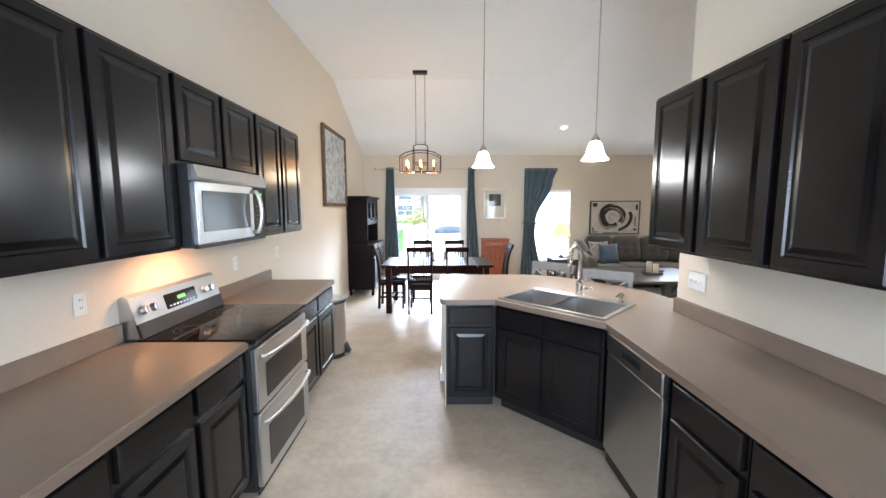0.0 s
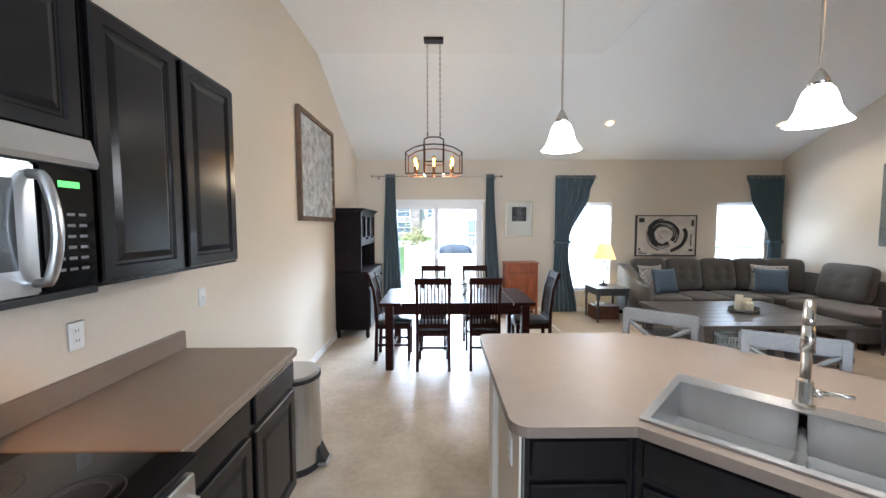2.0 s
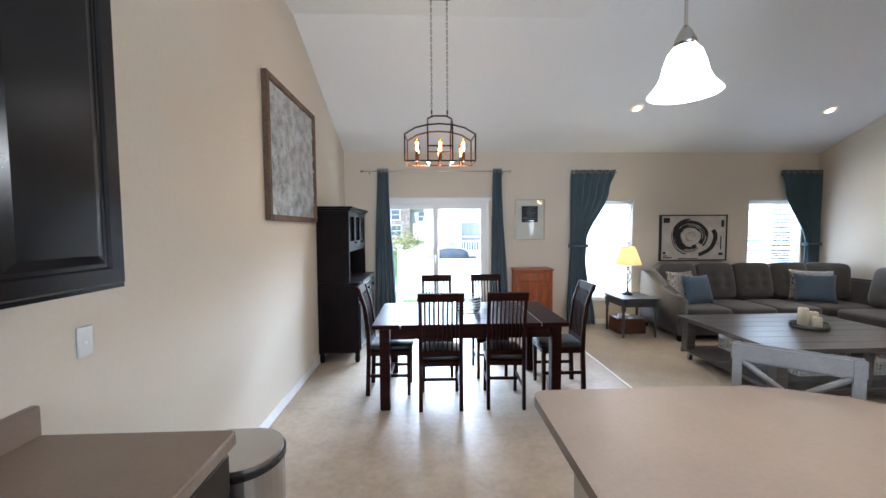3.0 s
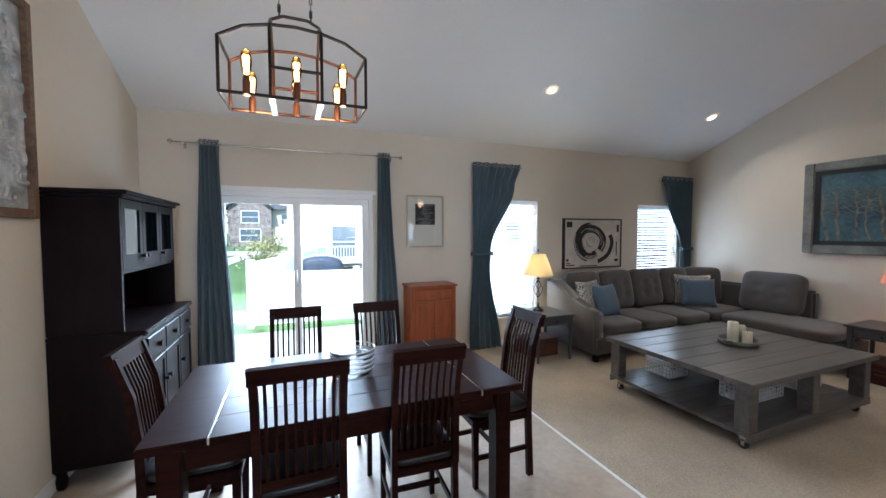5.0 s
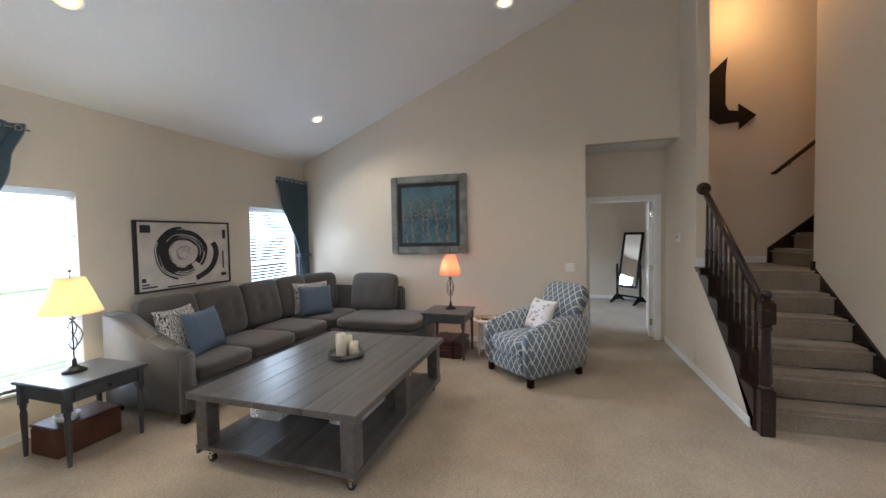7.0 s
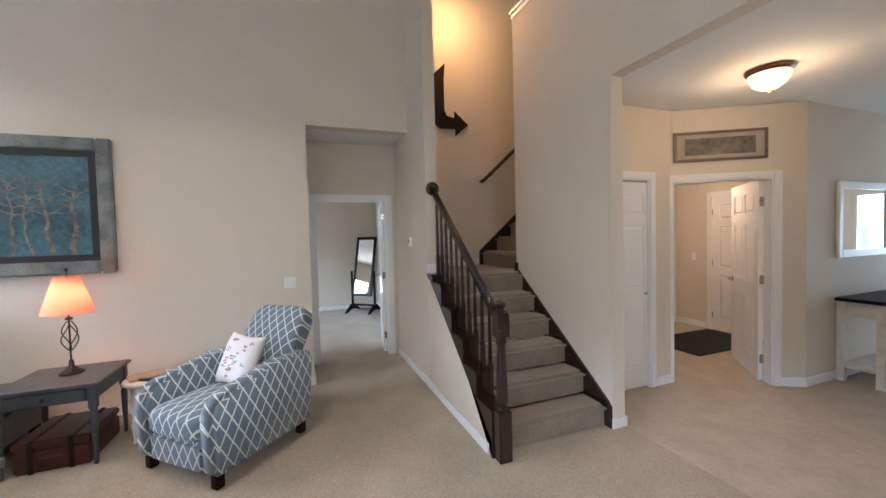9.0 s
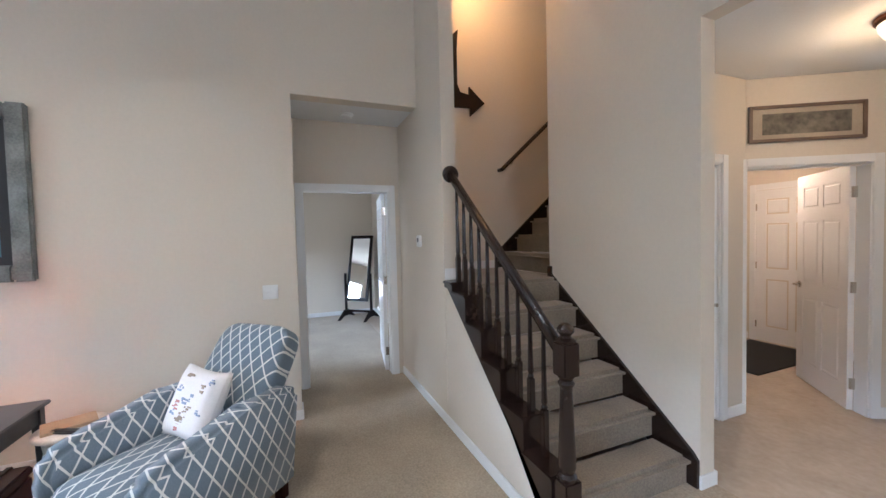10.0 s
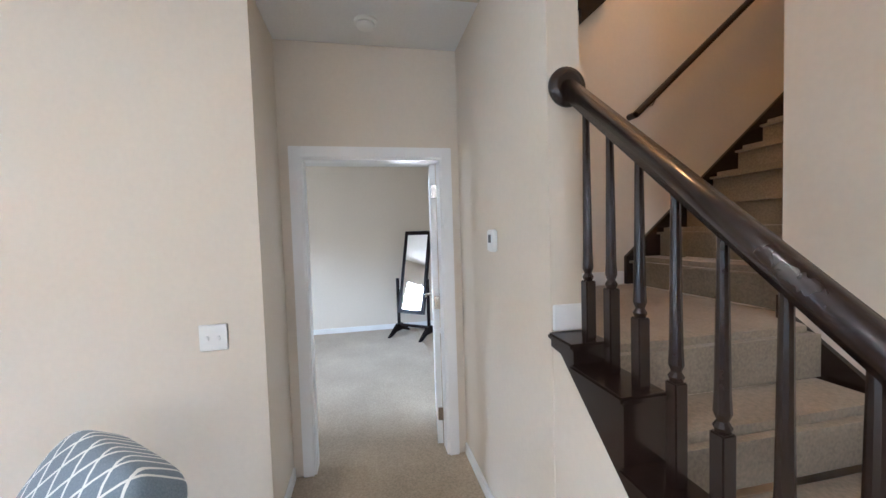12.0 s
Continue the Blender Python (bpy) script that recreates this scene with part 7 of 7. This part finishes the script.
# entry things
t = thing("framed_picture", AM @ Matrix.Translation((0.047, -0.003, 2.215)), "wide panoramic print in brown frame over the doorway", "picture")
FW, FH = 0.823, 0.29
WALNUT = mat("bronze_brown_frame", (0.16, 0.11, 0.08), 0.4, var=0.2, bump=0.05)
part("frame", boxes((0, 0.025, -0.025, 0, 0, FH), (FW - 0.025, FW, -0.025, 0, 0, FH), (0.025, FW - 0.025, -0.025, 0, 0, 0.025), (0.025, FW - 0.025, -0.025, 0, FH - 0.025, FH), bevel=0.003), WALNUT, t)
part("mat_board", boxes((0.025, FW - 0.025, -0.010, -0.003, 0.025, FH - 0.025)), mat("tan_mat_board", (0.42, 0.36, 0.28), 0.8, bump=0.02), t)
part("print", boxes((0.10, FW - 0.10, -0.0125, -0.0102, 0.06, FH - 0.065)), mat("dusky_panorama_print", (0.22, 0.20, 0.16), 0.5, var=0.45, scale=4, fine=0.3, fine_scale=25, second=(0.02, 0.02, 0.02), bump=0), t)
t = thing("wall_mirror", pose(3.997, -1.18, 1.23, 0, 0, -90), "white framed rectangular mirror above the console", "mirror")
part("frame", boxes((0, 0.07, -0.03, 0, 0, 0.76), (0.93, 1.0, -0.03, 0, 0, 0.76), (0.07, 0.93, -0.03, 0, 0, 0.07), (0.07, 0.93, -0.03, 0, 0.69, 0.76), bevel=0.006), TRIM, t)
part("mirror_glass", boxes((0.07, 0.93, -0.012, -0.004, 0.07, 0.69)), MIRROR, t)
t = thing("console_table", pose(3.995, -1.18, 0, 0, 0, -90), "white console table with dark top in entry", "console table")
part("top", boxes((-0.02, 1.22, -0.36, 0, 0.80, 0.835), bevel=0.006), HUTCHWOOD, t)
part("apron", boxes((0.02, 1.18, -0.33, -0.02, 0.66, 0.799)), AGED, t)
part("shelf", boxes((0.02, 1.18, -0.33, -0.02, 0.14, 0.17)), AGED, t)
for x in (0.0, 1.14):
    for y in (-0.35, -0.07):
        part("leg", boxes((x, x + 0.06, y, y + 0.06, 0, 0.799), bevel=0.004), AGED, t)
one("door_mat", boxes((5.02, 5.83, -2.02, -0.675, 0.0, 0.012), bevel=0.004), mat("black_rubber_mat", (0.012, 0.012, 0.012), 0.9, var=0.2, bump=0.6, bump_scale=150), Matrix(), "black rubber mat on the mudroom floor", "mat")
plate(pose(6.10, -2.11, 1.12, 0, 0, 180), 1, "light_switch", "white switch plate on tan mudroom wall")
t = thing("storage_bench", pose(0, 0, 0), "white mudroom bench with black cushion front", "bench")
part("seat", boxes((5.86, 6.39, -1.35, -0.15, 0.84, 0.90), bevel=0.008), AGED, t)
part("front", boxes((5.90, 5.93, -1.33, -0.17, 0.30, 0.835)), BLACK, t)
part("carcass", boxes((5.935, 6.39, -1.33, -0.17, 0.0, 0.838)), AGED, t)
# No fixture here; an added lamp brightens the mudroom.
lamp_light("mudroom_fill", (5.2, -0.9, 2.35), 9, (1.0, 0.62, 0.34), 0.1)

# ---- outdoors ----
GROUND = -0.25
GRASS = mat("sunlit_lawn", (0.10, 0.17, 0.045), 0.95, var=0.25, scale=0.6, fine=0.25, fine_scale=30, bump=0.5, bump_scale=60)
CONC = mat("pale_concrete", (0.50, 0.48, 0.45), 0.85, var=0.1, scale=1.5, fine=0.08, bump=0.2)
SIDING = mat("cream_vinyl_siding", (0.66, 0.62, 0.55), 0.6, var=0.03, scale=0.5, bump=0.03)
STONE = mat("brown_stone_veneer", (0.30, 0.25, 0.22), 0.9, var=0.4, scale=2.0, fine=0.3, fine_scale=8, bump=0.5, bump_scale=10)
ROOF = mat("grey_shingle", (0.09, 0.09, 0.10), 0.9, var=0.2, scale=3, fine=0.2, fine_scale=20, bump=0.3, bump_scale=20)
VINYLWHITE = mat("white_vinyl_fence", (0.80, 0.80, 0.80), 0.4, var=0.02, bump=0.02)
DARKPANE = mat("reflective_far_glass", (0.10, 0.13, 0.16), 0.08, var=0.1, bump=0)
bm = bmesh.new()
prism(bm, [(-400, NY + 0.165), (400, NY + 0.165), (400, 900), (-400, 900)], GROUND - 0.1, GROUND)
structure("ground", bm, GRASS, "green lawn running to the horizon")
structure("ground_front", prism(bmesh.new(), [(-400, -900), (400, -900), (400, -6.25), (-400, -6.25)], GROUND - 0.1, GROUND), GRASS, "green lawn before the house")
structure("pavement_patio", boxes((-2.6, 2.4, NY + 0.17, 10.4, GROUND + 0.002, -0.06), bevel=0.006), CONC, "pale concrete patio slab")
bm = prism(bmesh.new(), [(-9.5, 10.0), (-8.3, 10.0), (-4.0, 24.0), (-3.0, 38.0), (-4.4, 38.0), (-5.4, 24.5)], GROUND + 0.002, GROUND + 0.03)
structure("pavement_path", bm, CONC, "pale concrete garden path")
structure("road", boxes((-60, 60, 38.0, 45.0, GROUND + 0.001, GROUND + 0.02)), CONC, "pale concrete street")


def fence(p, q, h, label):
    p, q = Vector(p), Vector(q)
    L, a = (q - p).length, math.atan2(q.y - p.y, q.x - p.x)
    t = thing("fence", pose(p.x, p.y, GROUND, 0, 0, math.degrees(a)), label, "fence")
    k = max(1, round(L / 2.0))
    for i in range(k + 1):
        part("post", boxes((L * i / k - 0.06, L * i / k + 0.06, -0.06, 0.06, 0, h + 0.06), bevel=0.004), VINYLWHITE, t)
    for i in range(k):
        a0, a1 = L * i / k + 0.06, L * (i + 1) / k - 0.06
        part("rail", boxes((a0, a1, -0.03, 0.03, 0.05, 0.18)), VINYLWHITE, t)
        part("rail", boxes((a0, a1, -0.03, 0.03, h - 0.12, h)), VINYLWHITE, t)
        nb = round((a1 - a0) / 0.15)
        for j in range(nb):
            part("board", boxes((a0 + (a1 - a0) * j / nb + 0.002, a0 + (a1 - a0) * (j + 1) / nb - 0.002, -0.012, 0.012, 0.181, h - 0.121)), VINYLWHITE, t)


fence((-1.1, 11.6, 0), (8.9, 11.6, 0), 1.06, "white vinyl privacy fence across the lawn")
fence((-1.1, 11.72, 0), (0.9, 19.7, 0), 1.25, "white vinyl privacy fence running back")


def far_window(parent, x0, x1, z0, z1, y):
    w = part("window", boxes((x0 - 0.1, x1 + 0.1, y - 0.05, y, z0 - 0.1, z0), (x0 - 0.1, x1 + 0.1, y - 0.05, y, z1, z1 + 0.1), (x0 - 0.1, x0, y - 0.05, y, z0, z1), (x1, x1 + 0.1, y - 0.05, y, z0, z1), (x0, x1, y - 0.045, y, (z0 + z1) / 2 - 0.03, (z0 + z1) / 2 + 0.03)), VINYLWHITE, parent)
    part("pane", boxes((x0, x1, y - 0.02, y, z0, z1)), DARKPANE, w)


t = thing("neighbour_house", pose(0, 24, GROUND), "two-storey cream siding house beyond the fence", "house")
part("wall", boxes((-0.6, 16.0, 0.08, 9, 0, 6.2)), SIDING, t)
for k in range(41):
    z = 0.15 * k
    bm = yz(prism(bmesh.new(), [(0.08, z), (0.05, z), (0.075, z + 0.15), (0.08, z + 0.15)], -0.6, 16.0))
    part("siding_board", bm, SIDING, t)
part("roof", yz(prism(bmesh.new(), [(-0.5, 6.1), (4.5, 9.2), (9.5, 6.1), (9.5, 6.3), (4.5, 9.45), (-0.5, 6.3)], -1.0, 16.4)), ROOF, t)
for x0, x1, z0, z1 in ((-0.30, 0.45, 1.4, 2.2), (0.6, 1.5, 3.9, 5.1), (4.6, 5.6, 1.2, 2.4), (4.6, 5.6, 3.9, 5.1), (8.0, 9.0, 1.2, 2.4), (8.0, 9.0, 3.9, 5.1), (12, 13, 1.2, 2.4), (12, 13, 3.9, 5.1)):
    far_window(t, x0, x1, z0, z1, 0.05)
far_window(t, 1.55, 2.75, 0.55, 2.15, 0.05)
part("deck", boxes((1.2, 3.4, -1.4, 0.04, 0.30, 0.42)), AGED, t)
for i in range(16):
    part("deck_baluster", boxes((1.25 + i * 0.14, 1.28 + i * 0.14, -1.38, -1.35, 0.42, 1.12)), VINYLWHITE, t)
part("deck_rail", boxes((1.2, 3.4, -1.4, -1.33, 1.121, 1.18)), VINYLWHITE, t)

t = thing("stone_house", pose(-8.3, 60, GROUND), "far two-storey stone-faced house with gable roofs", "house")
part("wall", boxes((0, 5.2, 0, 8, 0, 5.2)), STONE, t)
bm = prism(bmesh.new(), [(0, 5.2), (5.2, 5.2), (2.6, 7.2)], -8, 0)
part("gable", turned(bm, Matrix.Rotation(radians(90), 4, "X")), STONE, t)
for s in (-1, 1):
    bm = prism(bmesh.new(), [(2.6, 7.25), (2.6 + s * 3.0, 4.95), (2.6 + s * 3.0, 5.2), (2.6, 7.5)], -8.4, 0.4)
    part("roof", turned(bm, Matrix.Rotation(radians(90), 4, "X")), ROOF, t)
part("wing", boxes((5.2, 12.0, 1.5, 8, 0, 5.0)), SIDING, t)
part("wing_roof", yz(prism(bmesh.new(), [(1.0, 4.95), (4.7, 7.4), (8.5, 4.95), (8.5, 5.15), (4.7, 7.65), (1.0, 5.15)], 5.2, 12.3)), ROOF, t)
for x0, x1, z0, z1 in ((1.6, 3.6, 3.2, 4.7), (1.4, 3.8, 0.7, 2.3), (6.4, 7.6, 3.0, 4.4), (9.0, 10.2, 3.0, 4.4)):
    far_window(t, x0, x1, z0, z1, -0.01 if x1 < 5 else 1.49)


def tree(x, y, h, spread, label, seed, leaf):
    """Tapered trunk, limbs, and a crown of many small leaf clumps with gaps."""
    rnd = random.Random(seed)
    t = thing("tree", pose(x, y, GROUND), label, "tree", "trees beyond the lawn")
    bm = bmesh.new()
    tube(bm, (0, 0, 0), (0.1, 0, h * 0.55), h * 0.025, h * 0.012, n=9)
    tips = []
    for k in range(9):
        a, z = k * 2.4, h * (0.28 + 0.05 * k)
        tip = Vector((spread * 0.6 * math.cos(a), spread * 0.6 * math.sin(a), z + h * 0.2))
        tube(bm, (0.06, 0, z), tip, h * 0.009, h * 0.003, n=6)
        tips.append(tip)
    part("trunk", bm, DARKWOOD, t)
    vs, fs = [], []
    for _ in range(2600):
        c = rnd.choice(tips) + Vector((rnd.gauss(0, spread * 0.32), rnd.gauss(0, spread * 0.32), rnd.gauss(0, h * 0.13)))
        s = rnd.uniform(0.12, 0.30)
        u = Vector((rnd.gauss(0, 1), rnd.gauss(0, 1), rnd.gauss(0, 1))).normalized()
        w = u.cross(Vector((rnd.gauss(0, 1), rnd.gauss(0, 1), rnd.gauss(0, 1)))).normalized()
        i = len(vs)
        vs += [c - u * s, c + w * s * 0.5, c + u * s, c - w * s * 0.5]
        fs.append((i, i + 1, i + 2, i + 3))
    me = bpy.data.meshes.new("crown")
    me.from_pydata([tuple(v) for v in vs], [], fs)
    me.materials.append(leaf)
    ob = new("crown", me)
    ob.parent = t


LEAF = mat("green_leaves", (0.09, 0.16, 0.05), 0.7, var=0.35, scale=1.5, fine=0.2, bump=0)
for x, y, h, s, sd in ((-13.0, 56, 9.5, 3.2, 1), (-16.5, 60, 11.0, 3.8, 2), (-20.5, 57, 9.0, 3.2, 3), (-11.5, 66, 12.0, 3.5, 4), (-26, 64, 12, 4.5, 5), (-1.5, 72, 12, 4, 6)):
    tree(x, y, h, s, "full green leafy tree beyond the lawn", sd, LEAF)
t = thing("shrub", pose(-1.6, 25.5, GROUND), "pale flowering shrub by the fence", "shrub")
rnd = random.Random(8)
vs, fs = [], []
for _ in range(700):
    c = Vector((rnd.gauss(0, 0.55), rnd.gauss(0, 0.4), abs(rnd.gauss(0.9, 0.45))))
    u = Vector((rnd.gauss(0, 1), rnd.gauss(0, 1), rnd.gauss(0, 1))).normalized()
    w = u.orthogonal().normalized()
    i = len(vs)
    vs += [c - u * 0.09, c + w * 0.05, c + u * 0.09, c - w * 0.05]
    fs.append((i, i + 1, i + 2, i + 3))
me = bpy.data.meshes.new("leaves")
me.from_pydata([tuple(v) for v in vs], [], fs)
me.materials.append(mat("pale_yellow_leaves", (0.35, 0.33, 0.14), 0.7, var=0.3, bump=0))
ob = new("leaves", me)
ob.parent = t
t = thing("grill", pose(0.35, 14.2, GROUND), "barbecue grill under a dark blue cover", "grill")
bm = shift(cushion(1.15, 0.6, 1.25, 0.25, n=8), 0, 0, 0.0)
part("cover", bm, mat("navy_grill_cover", (0.02, 0.03, 0.05), 0.6, var=0.2, bump=0.2), t)
t = thing("patio_table", pose(-0.75, 9.55, -0.06), "grey patio table on the concrete slab", "table")
part("top", boxes((-0.55, 0.55, -0.4, 0.4, 0.42, 0.46), bevel=0.01), mat("grey_resin", (0.42, 0.42, 0.42), 0.6, bump=0.05), t)
for x in (-0.48, 0.48):
    for y in (-0.33, 0.33):
        part("leg", boxes((x - 0.03, x + 0.03, y - 0.03, y + 0.03, 0, 0.419)), STOOLGREY, t)
